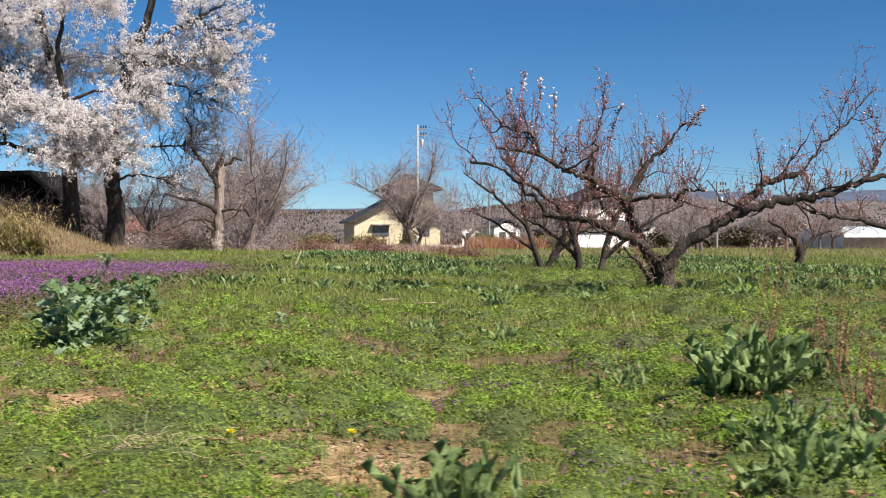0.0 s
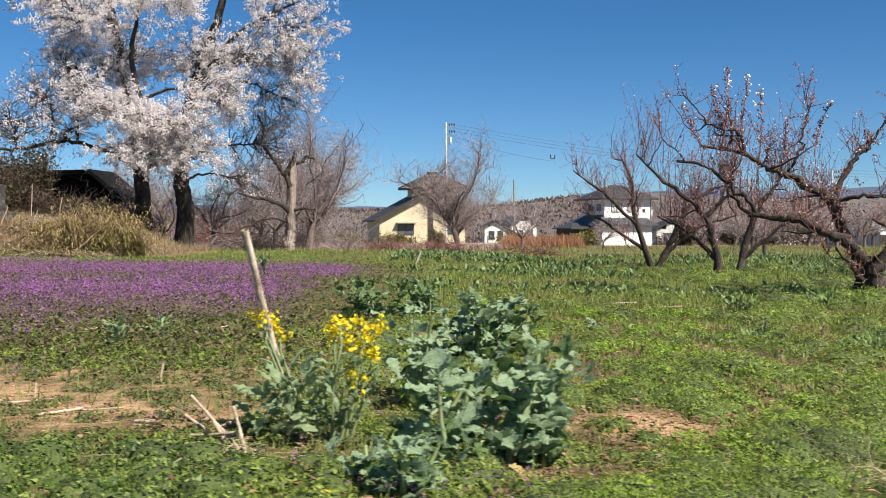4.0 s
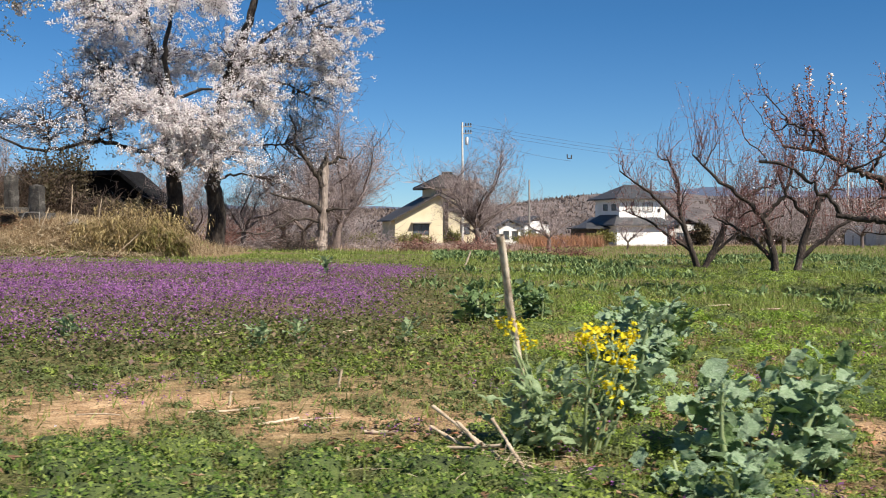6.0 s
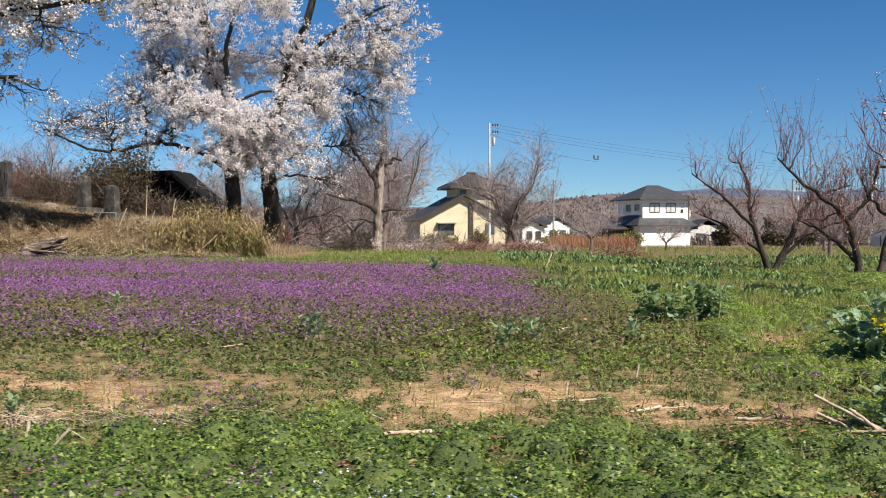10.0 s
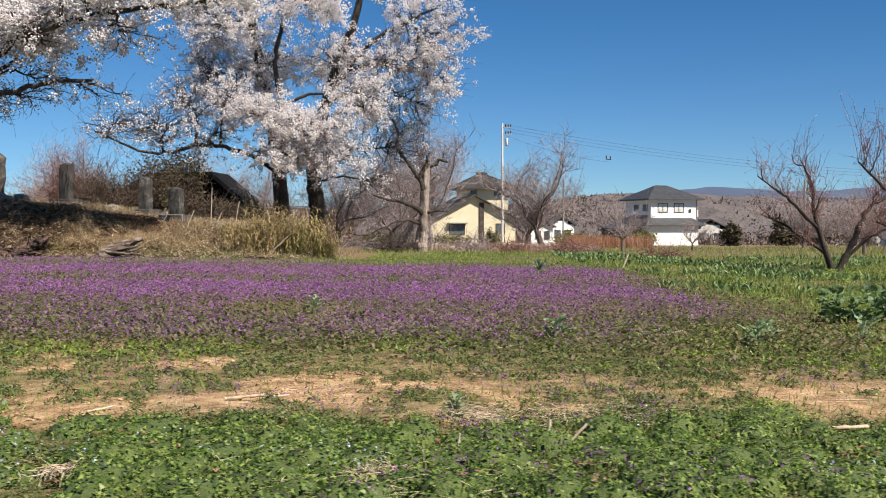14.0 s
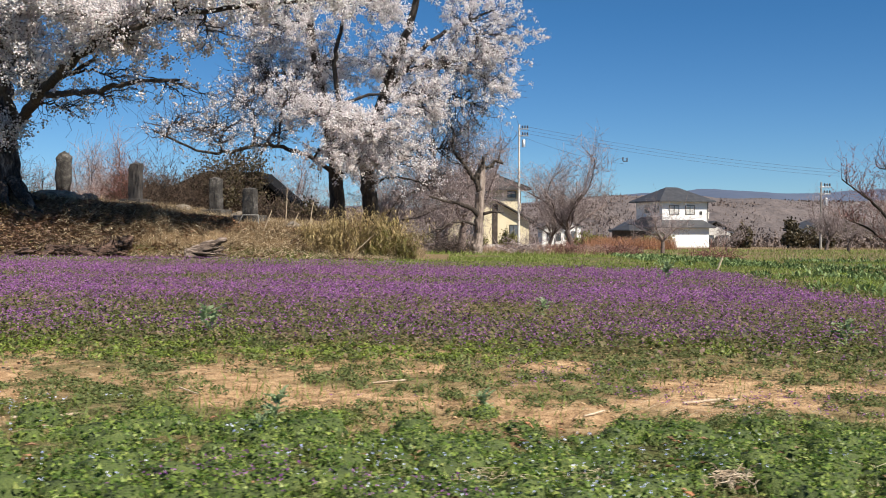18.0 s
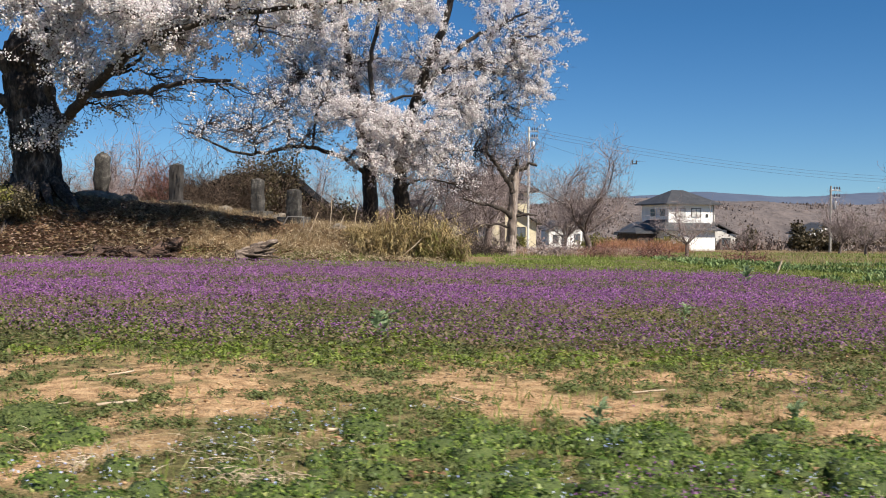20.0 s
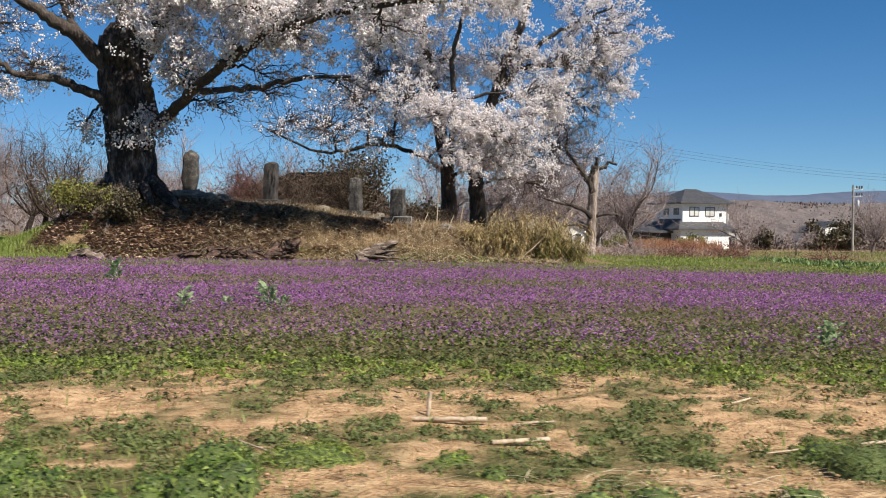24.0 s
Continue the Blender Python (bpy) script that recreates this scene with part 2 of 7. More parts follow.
M_BUD = leafy("plum_buds", [(0.0, (0.22, 0.08, 0.075)), (0.6, (0.34, 0.16, 0.15)), (0.85, (0.58, 0.40, 0.39)), (1.0, (0.85, 0.78, 0.78))], 0.3, 0.6)
M_WEED = leafy("low_weeds", [(0.0, (0.055, 0.09, 0.015)), (0.45, (0.16, 0.22, 0.038)), (0.8, (0.27, 0.33, 0.07)), (1.0, (0.48, 0.41, 0.19))], 0.3, 0.5, 0.3)
M_DULL = leafy("dull_weeds", [(0.0, (0.055, 0.075, 0.024)), (0.5, (0.12, 0.15, 0.048)), (0.85, (0.20, 0.22, 0.085)), (1.0, (0.36, 0.29, 0.17))], 0.3, 0.6, 0.3)
M_LIME = leafy("chickweed", [(0.0, (0.07, 0.12, 0.017)), (0.45, (0.185, 0.265, 0.042)), (0.8, (0.31, 0.385, 0.08)), (1.0, (0.50, 0.46, 0.19))], 0.3, 0.5, 0.35)
M_BRIGHT = leafy("bright_weeds", [(0.0, (0.06, 0.13, 0.012)), (0.4, (0.19, 0.31, 0.035)), (0.8, (0.33, 0.45, 0.07)), (1.0, (0.48, 0.52, 0.14))], 0.35, 0.5, 0.3)
M_VERGE = leafy("verge_leaves", [(0.0, (0.02, 0.045, 0.009)), (0.35, (0.07, 0.125, 0.022)), (0.65, (0.16, 0.235, 0.045)), (0.9, (0.28, 0.34, 0.085)), (1.0, (0.45, 0.36, 0.20))], 0.3, 0.45, 0.15)
# Filler cores: shade between the leaves is painted as a darker green.
M_CUSHION = surface("leaf_gap_shade", [(0.3, (0.02, 0.03, 0.008)), (0.5, (0.065, 0.095, 0.02)), (0.7, (0.14, 0.175, 0.04))], 7, 110, 0.8, 1.0, depth=0.012)
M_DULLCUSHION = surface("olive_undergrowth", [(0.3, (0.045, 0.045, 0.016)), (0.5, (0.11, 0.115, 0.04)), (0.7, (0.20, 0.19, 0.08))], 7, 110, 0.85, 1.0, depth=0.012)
M_GRASS = leafy("green_grass", [(0.0, (0.12, 0.15, 0.032)), (0.5, (0.19, 0.26, 0.055)), (0.8, (0.29, 0.33, 0.095)), (1.0, (0.56, 0.47, 0.27))], 0.35, 0.5, 0.3)
M_TURF = leafy("dull_turf", [(0.0, (0.07, 0.075, 0.022)), (0.35, (0.15, 0.155, 0.048)), (0.65, (0.27, 0.235, 0.095)), (0.85, (0.38, 0.29, 0.165)), (1.0, (0.50, 0.41, 0.27))], 0.3, 0.6, 0.3, 0.9)
M_DRY = leafy("dry_grass", [(0.0, (0.13, 0.085, 0.05)), (0.5, (0.29, 0.215, 0.125)), (1.0, (0.50, 0.41, 0.27))], 0.25, 0.7, 0.25)
M_STRAW = leafy("pale_straw", [(0.0, (0.24, 0.17, 0.10)), (0.5, (0.46, 0.37, 0.24)), (1.0, (0.66, 0.57, 0.40))], 0.2, 0.7)
M_REED = leafy("dry_reeds", [(0.0, (0.15, 0.11, 0.045)), (0.5, (0.33, 0.25, 0.115)), (0.85, (0.50, 0.41, 0.21)), (1.0, (0.17, 0.20, 0.06))], 0.25, 0.6, 0.2)
M_RUST = leafy("rusty_grass", [(0.0, (0.20, 0.09, 0.045)), (0.5, (0.36, 0.18, 0.10)), (1.0, (0.50, 0.30, 0.18))], 0.2, 0.7, 0.3)
M_PINKGRASS = leafy("pinkish_dead_grass", [(0.0, (0.20, 0.13, 0.105)), (0.5, (0.36, 0.25, 0.205)), (1.0, (0.50, 0.38, 0.31))], 0.2, 0.7, 0.3)
M_PURPLE = leafy("nettle_flowers", [(0.0, (0.15, 0.048, 0.17)), (0.5, (0.30, 0.112, 0.335)), (0.9, (0.46, 0.205, 0.47)), (1.0, (0.56, 0.36, 0.54))], 0.35, 0.6, 0.3, 0.6)
M_NETTLE = leafy("nettle_leaves", [(0.0, (0.045, 0.055, 0.022)), (0.5, (0.12, 0.12, 0.048)), (0.75, (0.20, 0.155, 0.085)), (1.0, (0.29, 0.155, 0.21))], 0.3, 0.6, 0.3)
M_DEADLEAF = leafy("dead_leaves", [(0.0, (0.10, 0.055, 0.03)), (0.5, (0.22, 0.13, 0.075)), (0.85, (0.36, 0.24, 0.15)), (1.0, (0.42, 0.19, 0.10))], 0.15, 0.7)
# Litter colour lightened to offset the heavy cherry shadow lying on it.
M_LIFTEDLITTER = leafy("shadow_lifted_litter", [(0.0, (0.11, 0.072, 0.052)), (0.5, (0.25, 0.165, 0.12)), (0.85, (0.38, 0.265, 0.20)), (1.0, (0.52, 0.40, 0.29))], 0.1, 0.8)
M_CLOD = leafy("soil_clods", [(0.0, (0.22, 0.135, 0.07)), (0.6, (0.42, 0.275, 0.15)), (1.0, (0.54, 0.38, 0.225))], 0.0, 0.95)
M_OLIVE = leafy("olive_foliage", [(0.0, (0.07, 0.075, 0.018)), (0.5, (0.16, 0.16, 0.04)), (1.0, (0.30, 0.27, 0.09))], 0.25, 0.55, 0.3)
M_RUSTSTEM = leafy("rusty_stems", [(0.0, (0.13, 0.05, 0.03)), (0.5, (0.24, 0.11, 0.065)), (1.0, (0.36, 0.20, 0.13))], 0.1, 0.8)
M_KALELEAF = thin(surface("kale_leaf_skin", [(0.3, (0.14, 0.225, 0.115)), (0.5, (0.29, 0.405, 0.235)), (0.7, (0.43, 0.54, 0.37))], 3.5, 20, 0.55, 0.5, depth=0.03), 0.35)
M_OLDLEAF = thin(surface("yellowed_kale_leaf", [(0.3, (0.45, 0.33, 0.10)), (0.5, (0.62, 0.50, 0.20)), (0.7, (0.70, 0.62, 0.36))], 3.5, 20, 0.6, 0.5, depth=0.03), 0.35)
M_DARKKALE = thin(surface("dark_kale_leaf", [(0.3, (0.05, 0.095, 0.03)), (0.5, (0.11, 0.185, 0.06)), (0.7, (0.20, 0.295, 0.12))], 3.5, 20, 0.55, 0.5, depth=0.03), 0.35)
M_RAPELEAF = thin(surface("young_leaf_skin", [(0.3, (0.16, 0.24, 0.105)), (0.5, (0.30, 0.40, 0.21)), (0.7, (0.42, 0.51, 0.31))], 3.5, 20, 0.6, 0.5, depth=0.03), 0.42)
M_DOCKLEAF = thin(surface("dock_leaf_skin", [(0.3, (0.11, 0.175, 0.06)), (0.5, (0.22, 0.31, 0.115)), (0.7, (0.32, 0.41, 0.17))], 2.2, 14, 0.65, 0.35, depth=0.02), 0.42)
M_BLUE = leafy("speedwell_petals", [(0.0, (0.40, 0.48, 0.82)), (1.0, (0.80, 0.84, 0.95))], 0.3)
M_YELLOW = leafy("rape_petals", [(0.0, (0.72, 0.55, 0.01)), (1.0, (0.86, 0.76, 0.04))], 0.35)
M_KALE = leafy("kale_leaf", [(0.0, (0.07, 0.12, 0.045)), (0.5, (0.13, 0.20, 0.075)), (0.85, (0.20, 0.28, 0.11)), (1.0, (0.28, 0.35, 0.17))], 0.25, 0.75)
M_STALK = leafy("pale_stalks", [(0.0, (0.20, 0.28, 0.12)), (1.0, (0.36, 0.42, 0.22))], 0.2, 0.5)
M_STICK = surface("weathered_stick", [(0.3, (0.19, 0.135, 0.085)), (0.5, (0.43, 0.34, 0.24)), (0.7, (0.63, 0.54, 0.42))], 6, 60, 0.85, 0.5, depth=0.004, squash=(1, 1, 0.3))
M_STAKE = surface("peeling_stake", [(0.36, (0.13, 0.09, 0.06)), (0.48, (0.46, 0.37, 0.28)), (0.62, (0.70, 0.60, 0.48))], 14, 60, 0.9, 0.8, depth=0.006, squash=(1, 1, 0.3))
M_ROTLOG = surface("rotten_log", [(0.38, (0.016, 0.010, 0.008)), (0.5, (0.075, 0.043, 0.031)), (0.64, (0.20, 0.125, 0.095))], 6, 22, 0.95, 1.0, depth=0.05, squash=(0.2, 1, 1))
M_LOG = surface("weathered_log", [(0.38, (0.025, 0.017, 0.012)), (0.5, (0.13, 0.095, 0.075)), (0.64, (0.36, 0.29, 0.24))], 6, 22, 0.95, 1.0, depth=0.05, squash=(0.2, 1, 1))
# Cherry shade is put into both granite colours; the pale flecks are lichen.
M_STONE = surface("shaded_lichen_granite", [(0.34, (0.012, 0.011, 0.010)), (0.5, (0.042, 0.038, 0.034)), (0.62, (0.12, 0.112, 0.10)), (0.72, (0.34, 0.32, 0.29))], 4.5, 34, 0.9, 0.5, depth=0.012)
M_DARKSTONE = surface("shaded_granite", [(0.3, (0.012, 0.011, 0.011)), (0.5, (0.034, 0.030, 0.028)), (0.7, (0.085, 0.075, 0.068))], 2.6, 34, 0.8, 0.4, depth=0.012)
M_EVERGREEN = leafy("evergreen_leaf", [(0.0, (0.03, 0.025, 0.013)), (0.5, (0.07, 0.058, 0.03)), (0.8, (0.11, 0.085, 0.05)), (1.0, (0.06, 0.085, 0.03))], 0.15, 0.5, 0.3)
# Woods browns are raised and turned slightly mauve to paint in haze.
M_WOODS = leafy("winter_woods", [(0.0, (0.07, 0.054, 0.05)), (0.5, (0.14, 0.11, 0.10)), (0.85, (0.20, 0.16, 0.14)), (1.0, (0.08, 0.095, 0.05))], 0.0, 0.95, 0.4, 0.02)
# Blue-grey of distance haze painted straight into the mountain colour.
M_FARHILL = surface("hazed_far_hill", [(0.3, (0.045, 0.065, 0.115)), (0.5, (0.06, 0.082, 0.135)), (0.7, (0.08, 0.10, 0.15))], 0.004, 0.03, 0.98, 0)
# Brown hill with haze painted in: paler and a little mauve.
M_NEARHILL = surface("hazed_brown_hill", [(0.3, (0.06, 0.052, 0.055)), (0.5, (0.11, 0.092, 0.09)), (0.7, (0.16, 0.132, 0.125))], 0.02, 0.18, 0.98, 1.0, depth=3)
M_CREAM = surface("cream_render", [(0.3, (0.50, 0.43, 0.28)), (0.5, (0.58, 0.51, 0.35)), (0.7, (0.64, 0.57, 0.41))], 0.8, 20, 0.9, 0.15, depth=0.01)
M_WHITE = surface("white_render", [(0.3, (0.70, 0.70, 0.68)), (0.5, (0.80, 0.80, 0.78)), (0.7, (0.84, 0.84, 0.82))], 0.6, 20, 0.9, 0.1, depth=0.01)
M_ROOF = surface("grey_roof_tile", [(0.3, (0.022, 0.023, 0.026)), (0.5, (0.045, 0.047, 0.052)), (0.7, (0.08, 0.08, 0.084))], 1.5, 12, 0.55, 0.5, depth=0.03)
M_BROWNROOF = surface("brown_roof_tile", [(0.3, (0.018, 0.016, 0.015)), (0.5, (0.036, 0.032, 0.029)), (0.7, (0.062, 0.055, 0.05))], 1.5, 12, 0.6, 0.5, depth=0.03)
M_BLACKROOF = surface("black_roof_tile", [(0.3, (0.005, 0.005, 0.005)), (0.5, (0.010, 0.010, 0.011)), (0.7, (0.02, 0.02, 0.021))], 1.5, 12, 0.95, 0.5, depth=0.03, gloss=0.1)
M_CHARWOOD = surface("charred_boards", [(0.3, (0.006, 0.005, 0.004)), (0.5, (0.014, 0.011, 0.009)), (0.7, (0.03, 0.024, 0.02))], 2, 25, 0.9, 0.4, gloss=0.1)
M_DARKWOOD = surface("dark_boards", [(0.3, (0.018, 0.013, 0.010)), (0.5, (0.045, 0.033, 0.026)), (0.7, (0.09, 0.07, 0.055))], 2, 25, 0.85, 0.4)
M_GLASS = surface("window_glass", [(0.3, (0.05, 0.06, 0.07)), (0.7, (0.12, 0.14, 0.16))], 0.5, 3, 0.12, 0)
M_CURTAIN = surface("curtained_glass", [(0.3, (0.42, 0.42, 0.40)), (0.7, (0.62, 0.61, 0.58))], 0.9, 6, 0.15, 0)
M_FRAME = surface("dark_metal_frame", [(0.3, (0.025, 0.023, 0.022)), (0.7, (0.06, 0.055, 0.05))], 3, 30, 0.5, 0.1)
M_CONCRETE = surface("pole_concrete", [(0.3, (0.40, 0.38, 0.35)), (0.5, (0.56, 0.54, 0.50)), (0.7, (0.66, 0.64, 0.60))], 1.5, 25, 0.85, 0.2, depth=0.01)
M_POLE = surface("weathered_pole", [(0.3, (0.16, 0.15, 0.14)), (0.5, (0.26, 0.25, 0.23)), (0.7, (0.36, 0.35, 0.33))], 1.5, 25, 0.85, 0.2, depth=0.01)
M_CABLE = surface("black_cable", [(0.3, (0.02, 0.02, 0.022)), (0.7, (0.05, 0.05, 0.055))], 3, 30, 0.6, 0.1)
M_FILM = surface("greenhouse_film", [(0.3, (0.36, 0.39, 0.42)), (0.5, (0.46, 0.49, 0.53)), (0.7, (0.56, 0.59, 0.62))], 0.5, 6, 0.35, 0.2, depth=0.03)
M_ROCK = surface("mound_rock", [(0.3, (0.06, 0.05, 0.042)), (0.5, (0.17, 0.145, 0.115)), (0.7, (0.32, 0.28, 0.23))], 2, 18, 0.95, 0.8, depth=0.04)
M_REDWALL = surface("rust_red_wall", [(0.3, (0.22, 0.06, 0.035)), (0.7, (0.36, 0.13, 0.08))], 1, 12, 0.8, 0.2)
M_STEEL = surface("galvanised_steel", [(0.3, (0.32, 0.33, 0.34)), (0.7, (0.5, 0.51, 0.52))], 3, 40, 0.45, 0.1, metal=0.8)


# ---- growth ----
class Tubes:
    """Gathers tapered tubes along lines and makes one mesh of them."""

    def __init__(self):
        self.co, self.idx, self.n = [], [], 0

    def add(self, pts, radii, sides=6, flute=0.0, rough=0.0, seed=0):
        pts, radii = np.asarray(pts, float), np.asarray(radii, float)
        n = len(pts)
        tan = np.gradient(pts, axis=0)
        tan /= np.linalg.norm(tan, axis=1, keepdims=True) + 1e-9
        ref = np.array([0.31, 0.94, 0.13]) if abs(tan[0][2]) > 0.6 else np.array([0.1, 0.05, 1.0])
        u = np.cross(tan, ref)
        u /= np.linalg.norm(u, axis=1, keepdims=True) + 1e-9
        v = np.cross(tan, u)
        a = np.arange(sides) * 2 * np.pi / sides
        rr = radii[:, None] * (1 + flute * np.sin(a * 3 + 1.3)[None, :] + 0.6 * flute * np.sin(a[None, :] * 5 + pts[:, 2:3] * 1.7))
        if rough:
            g = np.random.default_rng(seed).normal(0, 1, (n, sides))
            g = g + 0.7 * (np.roll(g, 1, 0) + np.roll(g, -1, 0)) + 0.25 * np.roll(g, 1, 1)
            rr = rr * (1 + rough * np.clip(g, -2.2, 2.2))
        ring = pts[:, None, :] + rr[:, :, None] * (np.cos(a)[None, :, None] * u[:, None, :] + np.sin(a)[None, :, None] * v[:, None, :])
        self.co.append(ring.reshape(-1, 3))
        base = self.n + np.arange(n - 1)[:, None] * sides + np.arange(sides)[None, :]
        nxt = self.n + np.arange(n - 1)[:, None] * sides + (np.arange(sides)[None, :] + 1) % sides
        self.idx.append(np.stack([base, nxt, nxt + sides, base + sides], -1).reshape(-1, 4))
        self.n += n * sides
        return self

    def done(self, name, material, parent=None, label="", smooth=True):
        return raw_part(name, np.concatenate(self.co), np.concatenate(self.idx), 4, material, parent, label, smooth)


def curve(points, n=10):
    """A smooth line through a few points (Catmull-Rom)."""
    p = np.asarray(points, float)
    p = np.vstack([2 * p[0] - p[1], p, 2 * p[-1] - p[-2]])
    out = []
    for i in range(1, len(p) - 2):
        t = np.linspace(0, 1, n, endpoint=False)[:, None]
        a, b, c, d = p[i - 1], p[i], p[i + 1], p[i + 2]
        out.append(0.5 * (2 * b + (c - a) * t + (2 * a - 5 * b + 4 * c - d) * t * t + (3 * b - a - 3 * c + d) * t ** 3))
    out.append(p[-2][None, :])
    return np.concatenate(out)


def wander(rng, start, way, length, n=7, bend=0.25, lift=0.0):
    """A crooked shoot."""
    d = np.asarray(way, float)
    d = d / (np.linalg.norm(d) + 1e-9)
    p, pts = np.asarray(start, float), [np.asarray(start, float)]
    for _ in range(n):
        d = d + rng.normal(0, bend, 3) + np.array([0, 0, lift])
        d /= np.linalg.norm(d)
        p = p + d * length / n
        pts.append(p)
    return np.array(pts)


def kinked(rng, pts, amount):
    """Roughens a smooth limb, ends kept."""
    k = np.linspace(0, 1, len(pts))[:, None]
    return pts + rng.normal(0, amount, pts.shape) * np.sin(k * np.pi)


def petals(rng, P, each, spread, size, squash=1.0, wild=0.5):
    """Many small four-cornered petals in puffs round the points P."""
    C = np.repeat(P, each, axis=0)
    off = rng.normal(0, 1, C.shape)
    C = C + off * spread * np.array([1, 1, squash])
    n = len(C)
    out = off / np.linalg.norm(off, axis=1, keepdims=True) + rng.normal(0, wild, (n, 3))
    u = np.cross(out, rng.normal(0, 1, (n, 3)))
    u /= np.linalg.norm(u, axis=1, keepdims=True) + 1e-9
    w = np.cross(u, out)
    w /= np.linalg.norm(w, axis=1, keepdims=True) + 1e-9
    s = (size * rng.uniform(0.6, 1.4, n))[:, None]
    co = np.stack([C - u * s, C + w * s * 0.75, C + u * s, C - w * s * 0.75], 1).reshape(-1, 3)
    return co, np.arange(4 * n).reshape(-1, 4)


def puffs(rng, P, each, spread, size, squash=1.0, fine=False):
    """Small uneven lumps scattered round the points P: eight-sided, or four-sided where fine."""
    C = np.repeat(P, each, axis=0)
    C = C + rng.normal(0, 1, C.shape) * spread * np.array([1, 1, squash])
    n = len(C)
    u = rng.normal(0, 1, (n, 3))
    u /= np.linalg.norm(u, axis=1, keepdims=True) + 1e-9
    v = np.cross(u, rng.normal(0, 1, (n, 3)))
    v /= np.linalg.norm(v, axis=1, keepdims=True) + 1e-9
    w = np.cross(u, v)
    s = (size * rng.uniform(0.55, 1.35, n))[:, None]
    if fine:
        arms = [u, -0.33 * u + 0.94 * v, -0.33 * u - 0.47 * v + 0.82 * w, -0.33 * u - 0.47 * v - 0.82 * w]
        co = np.stack([C + a * s * rng.uniform(0.8, 1.25, (n, 1)) for a in arms], 1).reshape(-1, 3)
        tri = np.array([(0, 1, 2), (0, 2, 3), (0, 3, 1), (1, 3, 2)])
        return co, (np.arange(n)[:, None, None] * 4 + tri[None]).reshape(-1, 3)
    arms = [u, -u, v, -v, w, -w]
    co = np.stack([C + a * s * rng.uniform(0.75, 1.2, (n, 1)) * np.array([1, 1, squash]) for a in arms], 1).reshape(-1, 3)
    tri = np.array([(0, 2, 4), (2, 1, 4), (1, 3, 4), (3, 0, 4), (2, 0, 5), (1, 2, 5), (3, 1, 5), (0, 3, 5)])
    return co, (np.arange(n)[:, None, None] * 6 + tri[None]).reshape(-1, 3)


def leaves(rng, P, az, pitch, L, W, droop=0.25):
    """Pointed leaves from the points P: heading, rise, length, width, as folded four-cornered faces."""
    n = len(P)
    az, pitch = np.broadcast_to(az, n), np.broadcast_to(pitch, n)
    L, W = np.broadcast_to(L, n)[:, None], np.broadcast_to(W, n)[:, None]
    d = np.stack([np.cos(az) * np.cos(pitch), np.sin(az) * np.cos(pitch), np.sin(pitch)], 1)
    s = np.stack([-np.sin(az), np.cos(az), 0 * az], 1)
    mid = P + d * L * 0.5
    tip = P + d * L - np.array([0, 0, 1.0]) * L * droop
    co = np.stack([P, mid + s * W * 0.5, tip, mid - s * W * 0.5], 1).reshape(-1, 3)
    return co, np.arange(4 * n).reshape(-1, 4)


def blades(rng, P, L, W, lean):
    """Grass blades: one narrow triangle each."""
    n = len(P)
    az = rng.uniform(0, 2 * np.pi, n)
    L, W, lean = np.broadcast_to(L, n), np.broadcast_to(W, n), np.broadcast_to(lean, n)
    t = np.abs(rng.normal(0, 1, n)) * lean
    d = np.stack([np.cos(az) * np.sin(t), np.sin(az) * np.sin(t), np.cos(t)], 1)
    b = rng.uniform(0, 2 * np.pi, n)
    s = np.stack([np.cos(b), np.sin(b), 0 * b], 1) * (W * 0.5)[:, None]
    co = np.stack([P - s, P + s, P + d * L[:, None]], 1).reshape(-1, 3)
    return co, np.arange(3 * n).reshape(-1, 3)


# ---- ground ----
def steps(parts):
    return np.unique(np.round(np.concatenate([np.arange(a, b, s) for a, b, s in parts]), 3))


def purple_share(x, y):
    """How thick the purple dead-nettles stand, 0 to 1."""
    far = 25.2 - 2.5 * step01(x, -16, -5) + 0.8 * (fbm(x, y, 3.0, 31) - 0.5)
    near = 8.9 + 1.2 * (fbm(x, y, 2.0, 33) - 0.5)
    right = -4.5 + 1.2 * (fbm(y, x, 2.5, 35) - 0.5) - 1.5 * step01(-y, -10.5, -8) - 1.0 * step01(y, 20, 24)
    s = step01(-y, -far - 0.3, -far + 0.5) * step01(y, near - 1.7, near + 1.0) * step01(-x, -right - 0.4, -right + 0.7)
    band = 0.62 + 0.38 * np.cos((y - 13.4) * 2 * np.pi / 6.2)
    return s * np.clip(band + 0.9 * (fbm(x, y, 1.2, 37) - 0.42), 0.08, 1)


